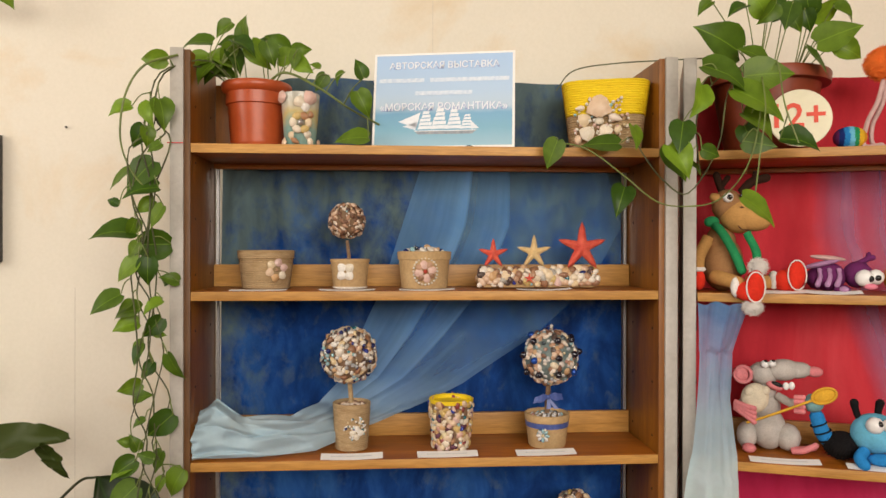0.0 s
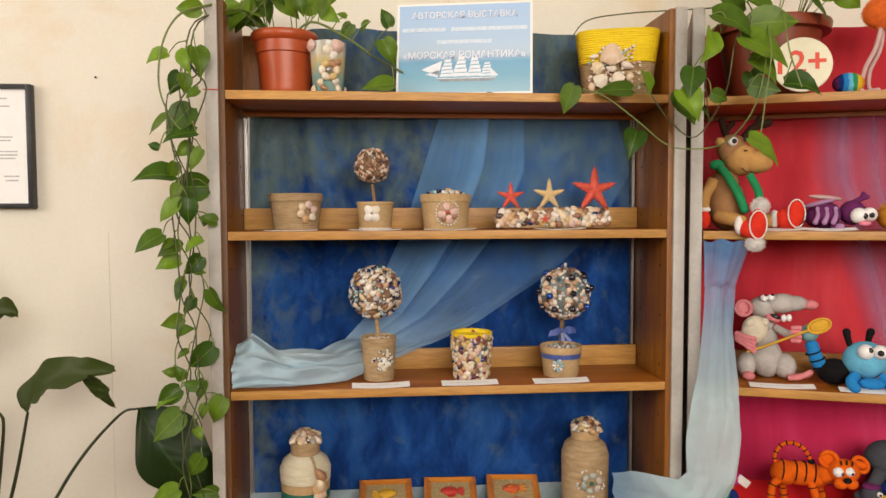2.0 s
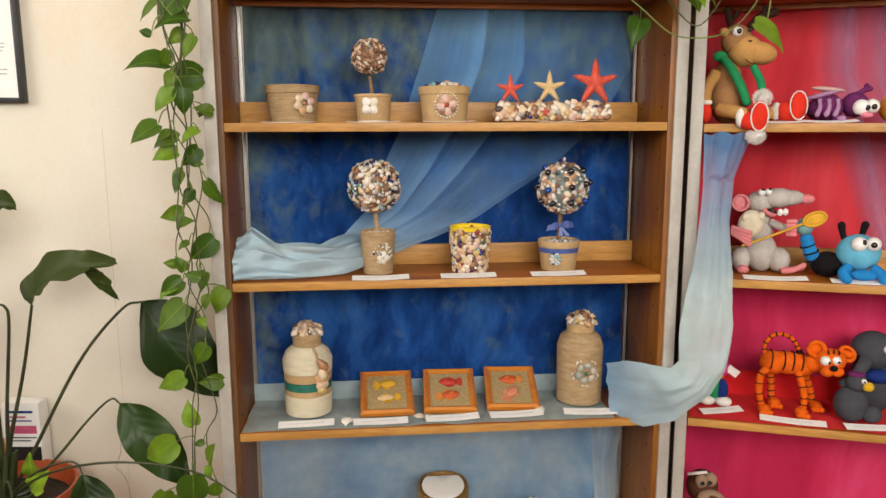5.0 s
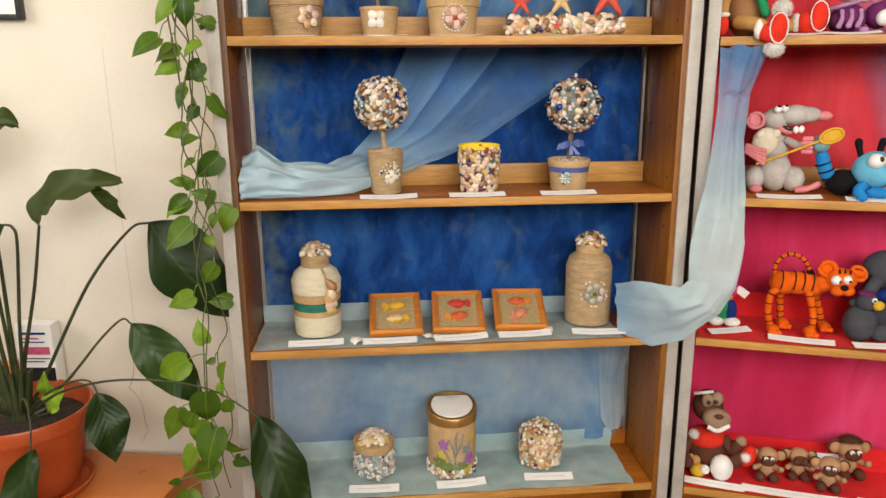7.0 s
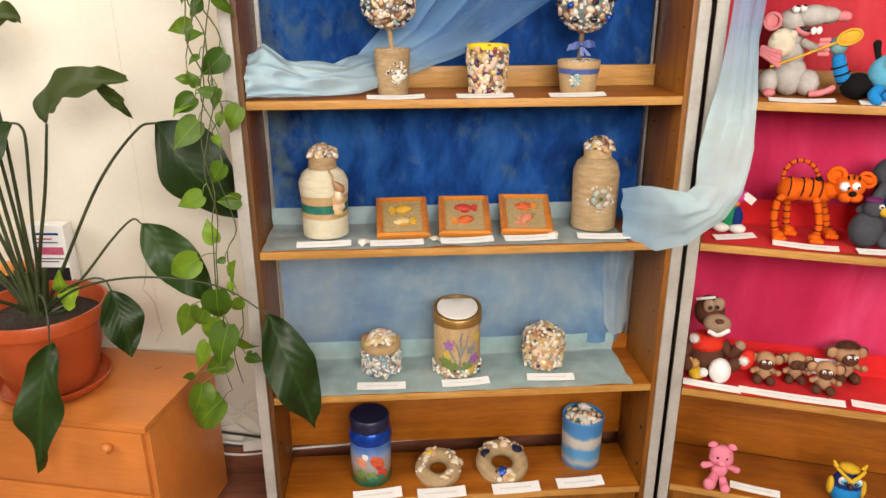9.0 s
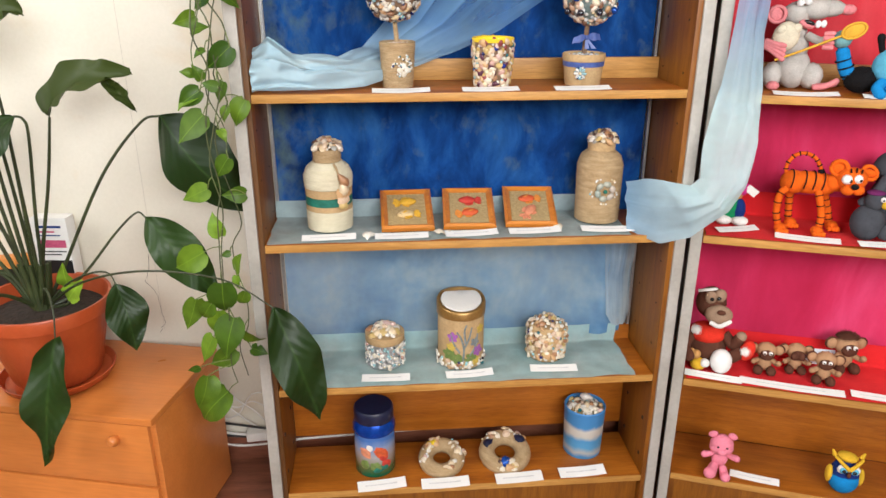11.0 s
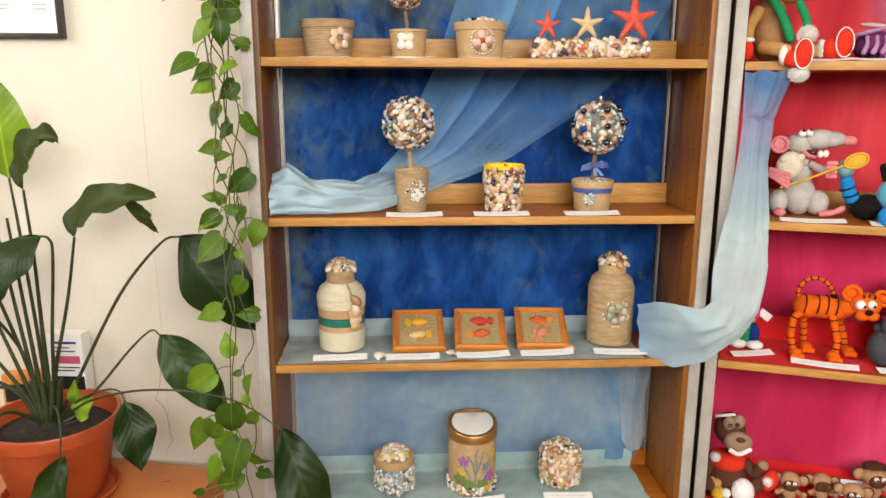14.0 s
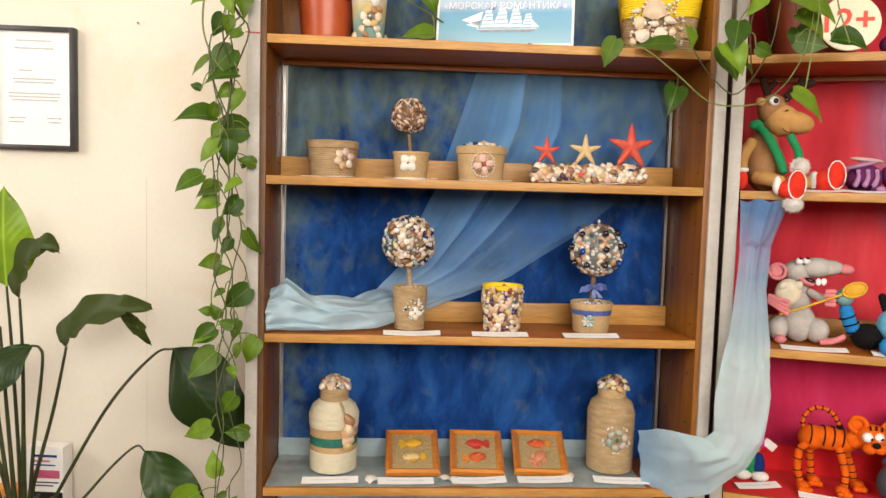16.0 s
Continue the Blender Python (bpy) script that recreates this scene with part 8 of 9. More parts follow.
t.limb("tan", [(-0.03, -0.03, 0.03), (-0.012, -0.062, 0.026), (0.008, -0.082, 0.02)], 0.015, 0.014)
t.ball("white", (0.004, -0.086, 0.012), (0.010, 0.017, 0.021), (0, 0, -20))
t.ball("red", (0.028, -0.092, 0.006), (0.028, 0.019, 0.021), (0, -8, 0))
t.ball("red", (0.037, -0.096, 0.014), (0.020, 0.012, 0.033), (0, 6, 16))
t.ring("white", (0.038, -0.1055, 0.014), 0.0185, 0.0016, (0.3, -1, 0), 1.6)
t.fuzz("white", (0.034, -0.094, -0.026), (0.018, 0.013, 0.014), 60, 0.006, 2)
t.limb("tan", [(0.03, -0.03, 0.02), (0.07, -0.045, 0.022)], 0.014)
t.ball("white", (0.078, -0.048, 0.026), (0.011, 0.015, 0.019), (0, 0, 20))
t.ball("red", (0.1, -0.05, 0.026), (0.028, 0.019, 0.022))
t.ball("red", (0.116, -0.055, 0.036), (0.0205, 0.013, 0.032), (0, 14, 18))
t.ring("white", (0.118, -0.0655, 0.037), 0.0190, 0.0014, (0.35, -1, 0.05), 1.55)
t.done("toy_reindeer", red_at(0.068, 0.078, 1), "crocheted brown reindeer doll in red boots and green scarf, sitting", "toy")

# purple fly
t = Toy()
t.ball("purple", (-0.026, 0, 0.033), (0.033, 0.030, 0.029))
t.ball("purple", (-0.044, 0, 0.030), (0.022, 0.024, 0.024))
for x, k in ((-0.047, 0.9), (-0.030, 1.0), (-0.013, 1.0)):
    t.limb("lilac", [(x, -0.026 * k, 0.050), (x + 0.002, -0.031 * k, 0.034), (x - 0.003, -0.032 * k, 0.018)], 0.0030, 0.0055)
    t.ball("lilac", (x + 0.001, -0.030 * k, 0.046), (0.0045, 0.003, 0.0055))
t.ball("purple", (0.026, -0.006, 0.038), (0.027, 0.026, 0.027))
t.eye((0.031, -0.034, 0.032), 0.0168, (0.8, -1, -0.1), 0.42)
t.eye((0.052, -0.027, 0.034), 0.0155, (0.1, -1, -0.1), 0.42)
t.ball("rose", (0.040, -0.044, 0.016), (0.012, 0.008, 0.006))
t.ball("palepink", (-0.028, -0.012, 0.070), (0.034, 0.015, 0.0055), (0, 6, 8))
t.ball("lilac", (-0.042, -0.014, 0.058), (0.036, 0.013, 0.0055), (0, -14, -8))
t.limb("purple", [(0.030, 0, 0.060), (0.044, 0, 0.068), (0.054, 0, 0.071)], 0.0055)
t.limb("purple", [(0.044, 0, 0.067), (0.047, 0, 0.078)], 0.0045)
t.ball("purple", (-0.006, -0.026, 0.009), (0.016, 0.014, 0.009))
t.ball("lilac", (-0.005, -0.038, 0.010), (0.009, 0.005, 0.006))
t.done("toy_fly", red_at(0.276, 0.062, 1), "crocheted purple fly with lilac wings and big white eyes", "toy")
t = Toy()
t.ball("amber", (0, 0, 0.028), (0.034, 0.03, 0.028))
t.fuzz("amber", (0, 0, 0.036), (0.03, 0.026, 0.024), 40, 0.008, 3)
t.eye((0.018, -0.028, 0.034), 0.012)
t.done("toy_bug", red_at(0.385, 0.07, 1), "crocheted amber bug with curly yarn", "toy")

# rat with a spoon
t = Toy()
t.ball("grey", (-0.004, 0, 0.044), (0.035, 0.033, 0.045))
t.ball("grey", (-0.008, 0, 0.088), (0.029, 0.027, 0.036))
t.ball("grey", (-0.012, -0.004, 0.124), (0.024, 0.023, 0.026))
t.ball("grey", (-0.014, -0.008, 0.160), (0.030, 0.028, 0.026))
t.ball("grey", (0.022, -0.014, 0.170), (0.036, 0.025, 0.0225), (0, -5, 0))
t.ball("grey", (0.048, -0.015, 0.171), (0.030, 0.020, 0.018), (0, -3, 0))
t.ball("pink", (0.081, -0.016, 0.169), (0.0175, 0.0125, 0.0115))
t.ball("pink", (-0.056, -0.018, 0.158), (0.016, 0.006, 0.016), (0, 20, 14))
t.ring("pink", (-0.056, -0.021, 0.158), 0.0165, 0.0042, (-0.2, -1, 0.1))
t.ball("grey", (-0.052, -0.012, 0.158), (0.018, 0.006, 0.018), (0, 0, 14))
t.eye((-0.015, -0.031, 0.183), 0.0085, (0.3, -0.5, 1), 0.5)
t.eye((-0.001, -0.034, 0.185), 0.0080, (0.3, -0.5, 1), 0.5)
t.ball("pink", (0.004, -0.030, 0.139), (0.017, 0.009, 0.009), (0, 20, 0))
t.ball("pupil", (0.008, -0.035, 0.143), (0.012, 0.006, 0.005), (0, 20, 0))
t.ball("eye", (0.025, -0.035, 0.140), (0.0062, 0.0045, 0.0085))
t.ball("eye", (0.036, -0.034, 0.141), (0.0062, 0.0045, 0.0085))
t.ball("cream", (-0.036, -0.048, 0.115), (0.027, 0.019, 0.031), (0, 10, 0))
t.ball("cream", (-0.018, -0.055, 0.132), (0.010, 0.008, 0.011), (0, 30, 0))
t.ball("cream", (-0.046, -0.058, 0.128), (0.012, 0.008, 0.012))
t.limb("grey", [(-0.03, -0.012, 0.115), (-0.054, -0.026, 0.100), (-0.060, -0.040, 0.096)], 0.011)
for k in range(4):
    t.limb("pink", [(-0.074, -0.048, 0.105 - 0.004 * k), (-0.056, -0.062, 0.100 - 0.006 * k), (-0.040, -0.068, 0.097 - 0.009 * k)], 0.0058)
t.limb("grey", [(0.012, -0.014, 0.115), (0.034, -0.034, 0.106), (0.044, -0.046, 0.110)], 0.009)
for k in range(4):
    t.limb("pink", [(0.037, -0.056, 0.122 - 0.009 * k), (0.052, -0.063, 0.124 - 0.0095 * k)], 0.0052)
t.limb("spoon", [(-0.054, -0.067, 0.067), (0.0, -0.070, 0.090), (0.068, -0.071, 0.121)], 0.0026)
t.ball("spoon", (0.088, -0.070, 0.131), (0.024, 0.005, 0.0150), (0, -22, 0))
SPOONQ = Euler((0, radians(-22), 0)).to_matrix()
t.limb("spoon", [Vector((0.088, -0.0735, 0.131)) + SPOONQ @ Vector((0.023 * math.cos(a), 0, 0.0142 * math.sin(a))) for a in (k * math.pi / 6 for k in range(13))], 0.0026)
t.ball("grey", (0.033, -0.012, 0.030), (0.025, 0.028, 0.029))
t.ball("grey", (-0.047, -0.014, 0.030), (0.021, 0.028, 0.029))
for k in range(3):
    t.limb("pink", [(0.036, -0.030 - 0.006 * k, 0.009), (0.056, -0.036 - 0.006 * k, 0.013), (0.078, -0.034 - 0.007 * k, 0.017 + 0.004 * k)], 0.0062)
t.ball("pink", (-0.046, -0.042, 0.010), (0.014, 0.018, 0.010))
t.done("toy_rat", red_at(0.153, 0.118, 2), "crocheted grey rat doll holding an onion and yellow spoon", "toy")

# blue bee
t = Toy()
t.limb("blue", [(-0.03, 0.01, 0.025), (-0.055, 0.0, 0.05), (-0.068, -0.004, 0.085)], 0.016, 0.014)
for z in (0.04, 0.055, 0.07):
    t.ring("black", (-0.048 - (z - 0.04) * 0.55, -0.002, z), 0.0152, 0.0018, (-0.4, 0, 1))
t.ball("teal", (-0.074, -0.005, 0.112), 0.0195)
t.ball("black", (-0.022, 0.0, 0.03), (0.034, 0.03, 0.028))
t.fuzz("black", (-0.022, -0.004, 0.03), (0.034, 0.03, 0.026), 60, 0.006, 4)
t.ball("sky", (0.034, -0.012, 0.060), (0.044, 0.037, 0.04))
t.eye((0.026, -0.042, 0.082), 0.0165, (0.6, -1, 0.5), 0.4)
t.eye((0.053, -0.043, 0.083), 0.0155, (-0.2, -1, 0))
t.limb("black", [(0.006, -0.005, 0.088), (0.0, -0.006, 0.108), (-0.002, -0.008, 0.118)], 0.006, 0.008)
t.limb("black", [(0.04, -0.005, 0.092), (0.042, -0.006, 0.11), (0.044, -0.008, 0.12)], 0.006, 0.008)
t.limb("blue", [(0.01, -0.035, 0.03), (-0.002, -0.05, 0.02), (0.004, -0.058, 0.008)], 0.011)
t.limb("blue", [(0.06, -0.035, 0.03), (0.07, -0.05, 0.02), (0.075, -0.058, 0.009)], 0.011)
t.ball("blue", (0.04, -0.04, 0.016), (0.03, 0.02, 0.012))
t.done("toy_bee", red_at(0.300, 0.07, 2), "crocheted blue bee with black antennae and striped tail", "toy")

# small gnome with a tag
t = Toy()
t.ball("green", (-0.004, 0, 0.035), (0.025, 0.02, 0.034))
t.ball("navy", (0.014, -0.004, 0.034), (0.016, 0.018, 0.03))
t.ball("white", (-0.018, -0.014, 0.012), (0.02, 0.018, 0.012))
t.ball("white", (0.018, -0.016, 0.012), (0.02, 0.018, 0.012))
t.ball("tan", (0.006, 0, 0.072), 0.014)
t.ball("magenta", (0.016, 0.0, 0.086), (0.016, 0.014, 0.018), (0, 30, 0))
box(t.bm, -0.014, 0.014, -0.001, 0.001, -0.009, 0.009, 0, t.slot("white"), Matrix.Translation((0.036, -0.01, 0.085)) @ Matrix.Rotation(radians(35), 4, "Y"))
t.done("toy_gnome", red_at(0.066, 0.1, 3, 0, 0.004), "small crocheted gnome in green and blue with a paper tag", "toy")

# striped orange cat
t = Toy()
t.ball("orange", (-0.072, 0, 0.121), (0.031, 0.027, 0.029))
t.ball("orange", (-0.040, 0, 0.122), (0.050, 0.026, 0.0275), (0, 3, 0))
t.ball("orange", (-0.006, 0, 0.119), (0.031, 0.026, 0.027))
t.ball("orange", (0.016, -0.012, 0.128), (0.027, 0.021, 0.022))
for x in (-0.082, -0.054, -0.034, -0.014):
    t.limb("black", [(x + 0.010 * math.sin(a) * 0.3 + 0.005 * math.cos(a), -0.0272 * math.sin(a), 0.1215 + 0.0288 * math.cos(a)) for a in (-0.5, 0.0, 0.5, 1.0, 1.5, 1.9)], 0.0015)
for knees, foot in ((((-0.088, -0.018, 0.108), (-0.101, -0.023, 0.094), (-0.103, -0.023, 0.052), (-0.095, -0.024, 0.018)), (-0.090, -0.034)),
                    (((-0.074, 0.016, 0.104), (-0.070, 0.025, 0.074), (-0.067, 0.027, 0.045), (-0.064, 0.026, 0.016)), (-0.060, 0.016)),
                    (((-0.018, -0.016, 0.106), (-0.014, -0.023, 0.094), (-0.003, -0.025, 0.050), (-0.004, -0.026, 0.018)), (-0.009, -0.036)),
                    (((0.002, 0.016, 0.104), (0.012, 0.025, 0.074), (0.022, 0.027, 0.045), (0.028, 0.026, 0.016)), (0.033, 0.016))):
    t.limb("orange", list(knees), 0.0090, 0.0078)
    path = smooth_path(knees, 8)
    for i in (7, 12, 17, 21):
        t.ring("black", path[i], 0.0084, 0.0014, path[i + 1] - path[i - 1])
    x, y = foot
    t.ball("orange", (x, y, 0.013), (0.0150, 0.0185, 0.0125))
    for k in (-1, 0, 1):
        t.ball("orange", (x + 0.002 + 0.0088 * k, y - 0.016, 0.0098), 0.0082, sub=1)
TAIL = [(-0.090, 0.004, 0.136), (-0.092, 0.005, 0.160), (-0.078, 0.005, 0.184), (-0.056, 0.005, 0.191), (-0.034, 0.005, 0.182), (-0.020, 0.005, 0.164), (-0.015, 0.005, 0.152)]
t.limb("orange", TAIL, 0.0046)
path = smooth_path(TAIL, 8)
for i in range(5, 44, 5):
    t.ring("black", path[i], 0.0046, 0.0017, path[i + 1] - path[i - 1])
t.ball("black", (-0.0145, 0.005, 0.150), 0.0075)
t.ball("orange", (0.047, -0.024, 0.143), (0.034, 0.028, 0.0275))
t.ball("orange", (0.035, -0.052, 0.1225), (0.0150, 0.0125, 0.0125))
t.ball("orange", (0.057, -0.050, 0.1235), (0.0150, 0.0125, 0.0125))
t.ball("black", (0.046, -0.064, 0.1345), (0.0088, 0.0055, 0.0070))
t.eye((0.031, -0.047, 0.1465), 0.0118, (0.9, -1, -0.2), 0.40)
t.eye((0.054, -0.046, 0.1485), 0.0108, (0.5, -1, -0.2), 0.40)
t.ring("orange", (0.017, -0.022, 0.166), 0.0170, 0.0058, (-0.25, -1, 0.15))
t.ball("orange", (0.018, -0.018, 0.165), (0.016, 0.005, 0.016))
t.ring("orange", (0.083, -0.018, 0.1585), 0.0155, 0.0050, (0.1, -1, 0.9), 1.15)
t.ball("orange", (0.083, -0.015, 0.1565), (0.017, 0.009, 0.010), (0, 18, 0))
for k in (-1, 0, 1):
    t.limb("black", [(0.048 + 0.011 * k, -0.046, 0.165 - 0.002 * abs(k)), (0.050 + 0.012 * k, -0.036, 0.1705 - 0.002 * abs(k))], 0.0018)
t.done("toy_cat", red_at(0.255, 0.088, 3, 0, 0.004) @ Matrix.Scale(0.95, 4), "crocheted orange cat with black stripes, standing on four legs", "toy")

# elephant and bird
t = Toy()
t.ball("slate", (0.01, 0.01, 0.07), (0.05, 0.045, 0.07))
t.ball("slate", (0.0, -0.006, 0.152), (0.046, 0.04, 0.045))
t.limb("slate", [(-0.02, -0.04, 0.14), (-0.045, -0.05, 0.1), (-0.065, -0.05, 0.085)], 0.015, 0.010)
t.ball("slate", (0.05, 0.0, 0.155), (0.012, 0.03, 0.04))
t.eye((0.02, -0.042, 0.165), 0.01)
t.ball("navy", (0.01, -0.03, 0.1), (0.035, 0.02, 0.016))
t.done("toy_elephant", red_at(0.395, 0.115, 3, 0, 0.004), "crocheted dark grey elephant with a blue collar", "toy")
t = Toy()
t.ball("slate", (0, 0, 0.042), (0.035, 0.032, 0.042))
t.ball("slate", (0.006, -0.004, 0.094), (0.022, 0.022, 0.024))
t.ball("yellow", (0.026, -0.02, 0.09), (0.012, 0.01, 0.011))
t.ball("purple", (0.004, -0.004, 0.112), (0.02, 0.018, 0.006))
t.eye((0.016, -0.023, 0.102), 0.006)
t.ball("slate", (0.04, -0.01, 0.025), (0.022, 0.018, 0.02))
t.done("toy_bird", red_at(0.345, 0.055, 3, 0, 0.004), "crocheted grey bird with a yellow beak", "toy")

# big monkey in red
t = Toy()
t.ball("cocoa", (0, 0, 0.05), (0.046, 0.04, 0.05))
t.ball("red", (-0.002, -0.006, 0.082), (0.042, 0.036, 0.025))
t.ball("cocoa", (-0.002, 0, 0.158), (0.034, 0.031, 0.038))
t.ball("mushroom", (-0.007, -0.025, 0.180), (0.014, 0.009, 0.017))
t.ball("mushroom", (0.013, -0.024, 0.186), (0.014, 0.009, 0.017))
t.ball("pupil", (-0.005, -0.033, 0.179), 0.0048)
t.ball("pupil", (0.010, -0.032, 0.182), 0.0048)
t.ball("mushroom", (0.014, -0.031, 0.142), (0.031, 0.021, 0.023))
t.ball("cocoa", (0.017, -0.051, 0.156), (0.010, 0.006, 0.006))
t.limb("white", [(-0.004, -0.048, 0.128), (0.016, -0.053, 0.123), (0.038, -0.044, 0.132)], 0.0052)
t.limb("white", [(-0.034, -0.016, 0.190), (-0.020, -0.026, 0.198), (0.002, -0.022, 0.201)], 0.0035)
t.limb("cocoa", [(-0.035, -0.015, 0.085), (-0.05, -0.035, 0.055), (-0.04, -0.055, 0.04)], 0.013)
t.limb("cocoa", [(0.035, -0.01, 0.085), (0.056, -0.02, 0.065), (0.066, -0.03, 0.085)], 0.013)
t.ball("mushroom", (0.07, -0.03, 0.092), 0.0125)
t.limb("cocoa", [(0.02, -0.02, 0.022), (0.050, -0.030, 0.034), (0.070, -0.034, 0.052)], 0.015)
t.ball("red", (0.086, -0.034, 0.060), (0.017, 0.018, 0.027), (0, 20, 0))
t.fuzz("white", (0.080, -0.052, 0.066), 0.009, 16, 0.005, 6)
t.fuzz("white", (-0.03, -0.038, 0.102), 0.01, 16, 0.005, 7)
t.done("toy_monkey", red_at(0.052, 0.095, 4, 0, 0.004) @ Matrix.Scale(1.08, 4), "large crocheted brown monkey doll in a red dress, sitting", "toy")
t = Toy()
t.ball("yellow", (0, 0, 0.018), (0.02, 0.016, 0.018))
t.ball("white", (0.015, -0.008, 0.026), 0.012)
t.ball("tan", (-0.008, 0, 0.044), (0.013, 0.012, 0.013))
t.ball("tan", (-0.018, 0, 0.054), 0.006)
t.done("toy_bear", red_at(0.034, 0.048, 4, 0, 0.004), "tiny crocheted bear in a yellow shirt", "toy")
t = Toy()
t.ball("eye", (0, 0, 0.033), (0.0265, 0.0265, 0.033))
t.done("white_egg", red_at(0.087, 0.046, 4, 0, 0.004), "plain white egg standing on the red cloth", "egg", "")


def small_monkey(x, y, turn, label, hair=False, eyes=True, scale=1.0):
    t = Toy()
    t.ball("fawn", (0, 0, 0.03), (0.022, 0.02, 0.026))
    t.ball("fawn", (0, -0.002, 0.07), (0.029, 0.024, 0.026))
    t.ball("cocoa", (0, -0.02, 0.064), (0.02, 0.012, 0.018))
    for s in (-1, 1):
        t.ball("fawn", (s * 0.034, 0.0, 0.072), (0.014, 0.006, 0.015))
        t.ball("cocoa", (s * 0.036, 0.003, 0.073), (0.016, 0.005, 0.017))
        t.ball("cocoa", (s * 0.018, -0.022, 0.014), (0.014, 0.02, 0.014))
        t.limb("fawn", [(s * 0.018, -0.006, 0.042), (s * 0.032, -0.018, 0.038), (s * 0.034, -0.026, 0.044)], 0.007, 0.008)
        if eyes:
            t.eye((s * 0.008, -0.029, 0.074), 0.0058, (0, -1, -0.1), 0.5)
        else:
            t.ball("cocoa", (s * 0.011, -0.03, 0.064), (0.011, 0.007, 0.014))
    if hair:
        t.fuzz("cocoa", (0, 0.002, 0.09), (0.026, 0.02, 0.012), 50, 0.006, 9)
    t.done("toy_small_monkey", red_at(x, y, 4, turn, 0.004) @ Matrix.Scale(0.86 * scale, 4), label, "toy", "small monkeys")


small_monkey(0.194, 0.085, 0, "small crocheted brown monkey with white eyes, sitting")
small_monkey(0.268, 0.108, 4, "small crocheted monkey covering its eyes, sitting", False, False, 0.95)
small_monkey(0.328, 0.072, -4, "small crocheted brown monkey sitting in front of others")
small_monkey(0.388, 0.148, 12, "small crocheted monkey with a dark hair tuft", True, True, 1.18)

# toys on the bottom shelf
t = Toy()
t.ball("rose", (0, 0, 0.046), (0.023, 0.020, 0.027))
t.ball("rose", (0, -0.002, 0.094), (0.032, 0.026, 0.030))
t.ball("rose", (0, -0.004, 0.084), (0.033, 0.026, 0.022))
for s in (-1, 1):
    t.ball("rose", (s * 0.026, -0.002, 0.123), (0.014, 0.007, 0.010), (0, s * 25, 0))
    t.limb("rose", [(s * 0.018, -0.004, 0.062), (s * 0.034, -0.010, 0.060), (s * 0.043, -0.014, 0.060)], 0.007, 0.010)
    t.ball("pupil", (s * 0.012, -0.027, 0.098), 0.003)
t.limb("rose", [(-0.012, -0.010, 0.028), (-0.020, -0.030, 0.022), (-0.026, -0.042, 0.020)], 0.012, 0.017)
t.limb("rose", [(0.010, -0.012, 0.024), (0.014, -0.032, 0.014), (0.016, -0.044, 0.014)], 0.011, 0.014)
t.ball("rose", (0, -0.029, 0.083), (0.013, 0.009, 0.010))
t.done("toy_pig", red_at(0.120, 0.040, 5) @ Matrix.Scale(0.92, 4), "small crocheted pink piglet sitting on the bare wooden shelf", "toy")
t = Toy()
t.ball("navy", (0, 0, 0.052), (0.035, 0.03, 0.045))
t.ball("blue", (0, -0.002, 0.042), (0.036, 0.03, 0.042))
t.ball("yellow", (0, 0.0, 0.104), (0.026, 0.02, 0.012), (0, 8, 0))
for s in (-1, 1):
    t.limb("yellow", [(0.0, -0.032, 0.086), (s * 0.014, -0.027, 0.097), (s * 0.03, -0.014, 0.108)], 0.0055, 0.004)
t.limb("yellow", [(-0.03, 0, 0.105), (-0.036, 0, 0.118)], 0.006, 0.003)
t.limb("yellow", [(0.03, 0, 0.105), (0.036, 0, 0.118)], 0.006, 0.003)
for s in (-1, 1):
    t.ball("white", (s * 0.014, -0.025, 0.082), (0.013, 0.007, 0.013))
    t.ball("sky", (s * 0.013, -0.031, 0.082), (0.009, 0.004, 0.009))
    t.ball("pupil", (s * 0.012, -0.034, 0.082), 0.005)
    t.ball("yellow", (s * 0.036, -0.004, 0.052), (0.009, 0.014, 0.026))
t.ball("cocoa", (0, -0.034, 0.073), (0.005, 0.006, 0.008))
t.done("toy_owl", red_at(0.416, 0.040, 5), "small crocheted blue owl with yellow wings and brow", "toy")

# things on top of the red unit
age = thing("age_badge", red_at(0.187, -0.004, 0, 0) @ Matrix.Scale(1.2, 4) @ pose(0, 0, 0.0478, -7), "round cream card badge with a red age mark", "sign")
bm = bmesh.new()
lathe(bm, [(0.0, -0.0015), (0.0465, -0.0015), (0.0475, 0), (0.0465, 0.0015), (0.0, 0.0015)], 56, 0, Matrix.Rotation(radians(90), 4, "X"))
CREAMCARD = plain("cream_card", [(0.3, (0.74, 0.70, 0.50)), (0.7, (0.8, 0.77, 0.58))], 20, 0.6, bump=0.05, fine=0.05)
REDPRINT = plain("red_print", [(0.3, (0.72, 0.06, 0.03)), (0.7, (0.78, 0.1, 0.05))], 30, 0.6, bump=0, fine=0.1)
part("disc", bm, CREAMCARD, age)
lettering("12+", 0.056, pose(-0.005, -0.0022, 0.002, 90), REDPRINT, age)
t = Toy()
t.ball("sky", (0, 0, 0.026), (0.036, 0.026, 0.026), sub=4)
BANDS = [t.slot(c) for c in ("purple", "navy", "blue", "sky", "green", "yellow", "amber")]
for f in t.bm.faces:
    f.material_index = BANDS[min(6, int((f.calc_center_median().x + 0.036) / 0.0103))]
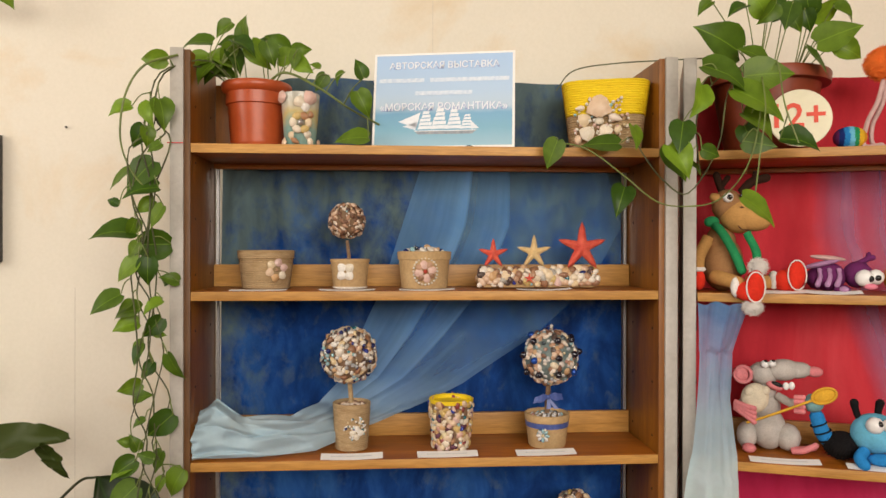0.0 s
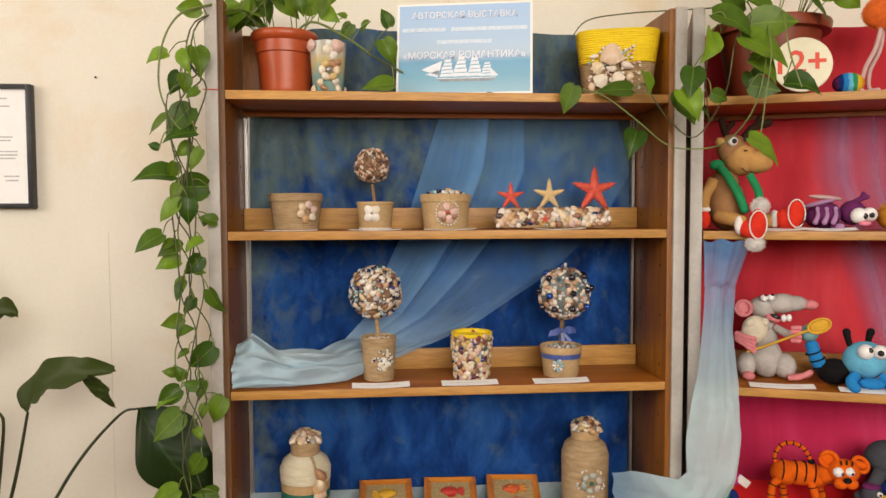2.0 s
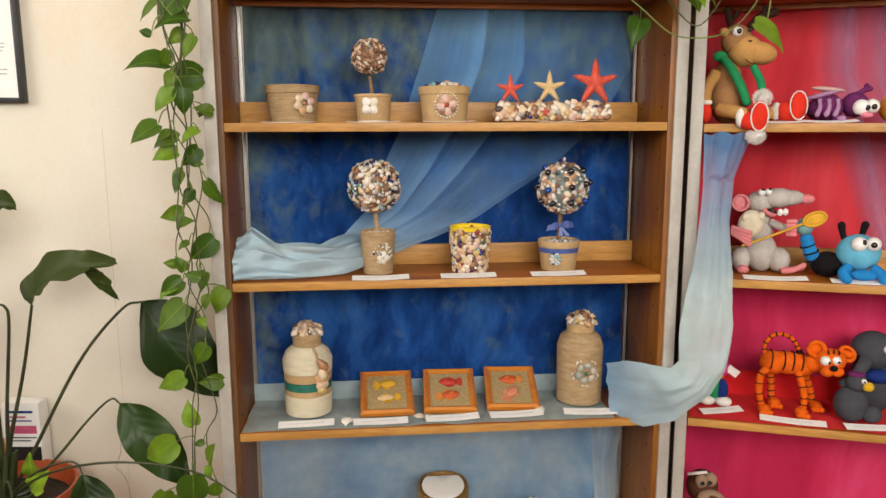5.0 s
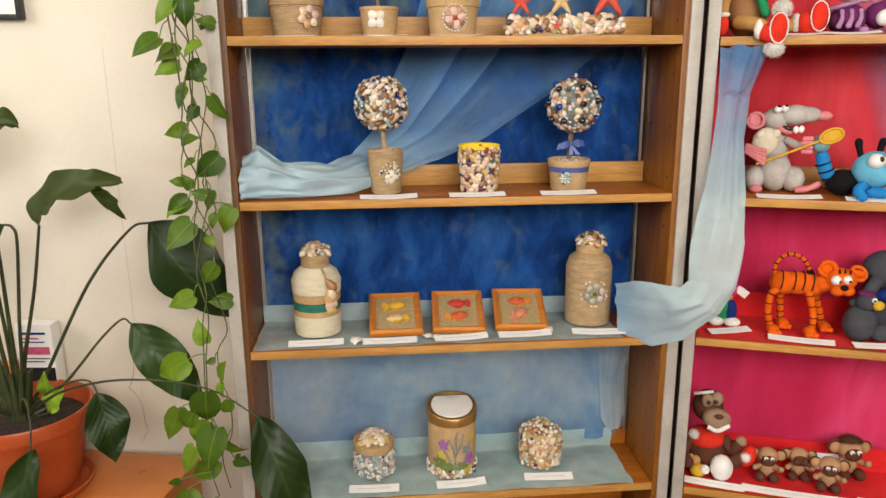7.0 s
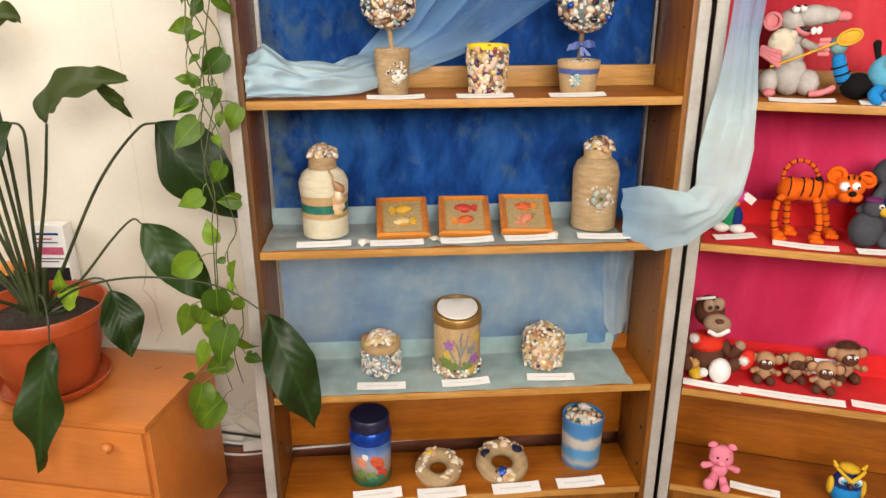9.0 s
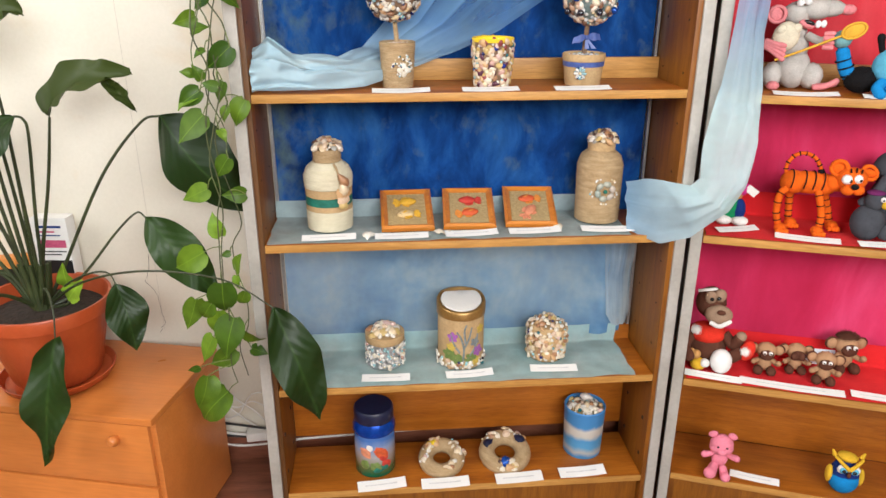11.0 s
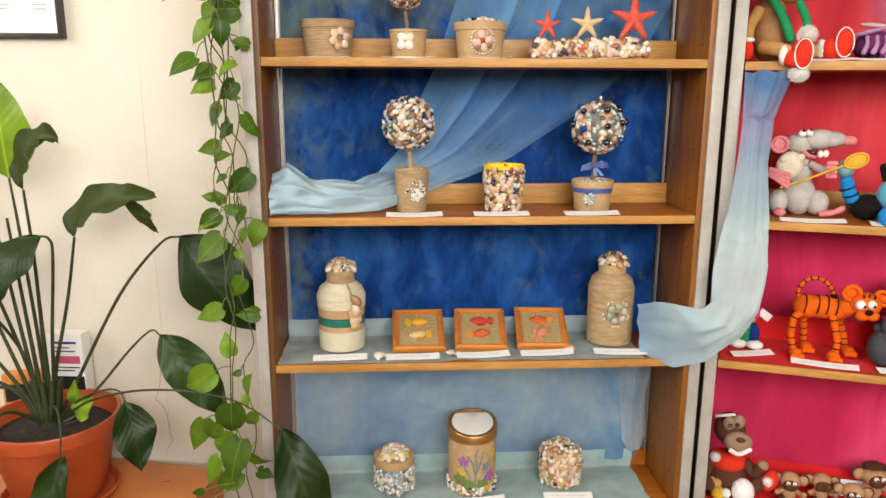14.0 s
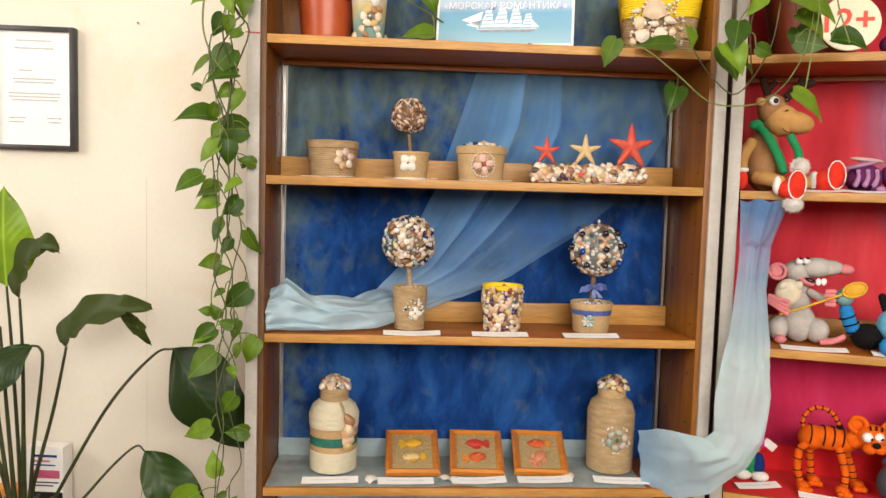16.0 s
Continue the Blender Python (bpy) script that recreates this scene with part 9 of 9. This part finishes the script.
t.done("rainbow_ball", red_at(0.285, 0.045, 0) @ Matrix.Scale(0.85, 4), "small oval yarn ball in rainbow stripes", "toy")
t = Toy()
t.ball("fluff", (0.012, 0, 0.165), (0.045, 0.032, 0.034))
t.fuzz("fluff", (0.012, 0, 0.165), (0.043, 0.031, 0.033), 420, 0.007, 12)
t.limb("palepink", [(0.0, -0.005, 0.135), (-0.012, -0.01, 0.09), (-0.03, -0.012, 0.05), (-0.036, -0.014, 0.006), (-0.01, -0.03, 0.004)], 0.0045)
t.limb("palepink", [(0.006, 0.004, 0.135), (0.0, 0.002, 0.09), (-0.018, 0.002, 0.045), (-0.014, 0.0, 0.006), (0.03, -0.014, 0.004)], 0.0045)
t.limb("fluff", [(0.04, 0, 0.19), (0.07, 0, 0.22), (0.09, -0.01, 0.215)], 0.01)
t.done("toy_flamingo", red_at(0.345, 0.055, 0), "fluffy orange flamingo with thin pale pink legs", "toy")

# captions on the red unit
for x, y, s, a, w in ((0.165, 0.017, 2, 2, 0.13), (0.335, 0.016, 2, -2, 0.12), (0.076, 0.045, 3, 24, 0.1), (0.222, 0.016, 3, -6, 0.135), (0.385, 0.02, 3, 8, 0.12), (0.07, 0.017, 4, -5, 0.135), (0.25, 0.014, 4, -2, 0.235), (0.438, 0.02, 4, -3, 0.11), (0.21, 0.03, 5, -6, 0.12), (0.15, 0.016, 1, 0, 0.11), (0.25, 0.014, 1, 0, 0.1)):
    caption(x, y, Z_RED[s] + 0.009 + (0.005 if s in (3, 4) else 0), a, w, 0.024, s != 1, RED_AT)
tent = thing("tent_card", red_at(0.325, 0.155, 4, 4, 0.005), "small pale blue tent card with a printed word", "label")
bm = bmesh.new()
box(bm, -0.05, 0.05, -0.0006, 0.0006, 0, 0.04, 0, 0, Matrix.Rotation(radians(-22), 4, "X"))
part("card", bm, PALEPRINT, tent)
lettering("Обезьяны", 0.017, Matrix.Rotation(radians(-22), 4, "X") @ pose(0, -0.0012, 0.022, 90), BLUELID, tent)
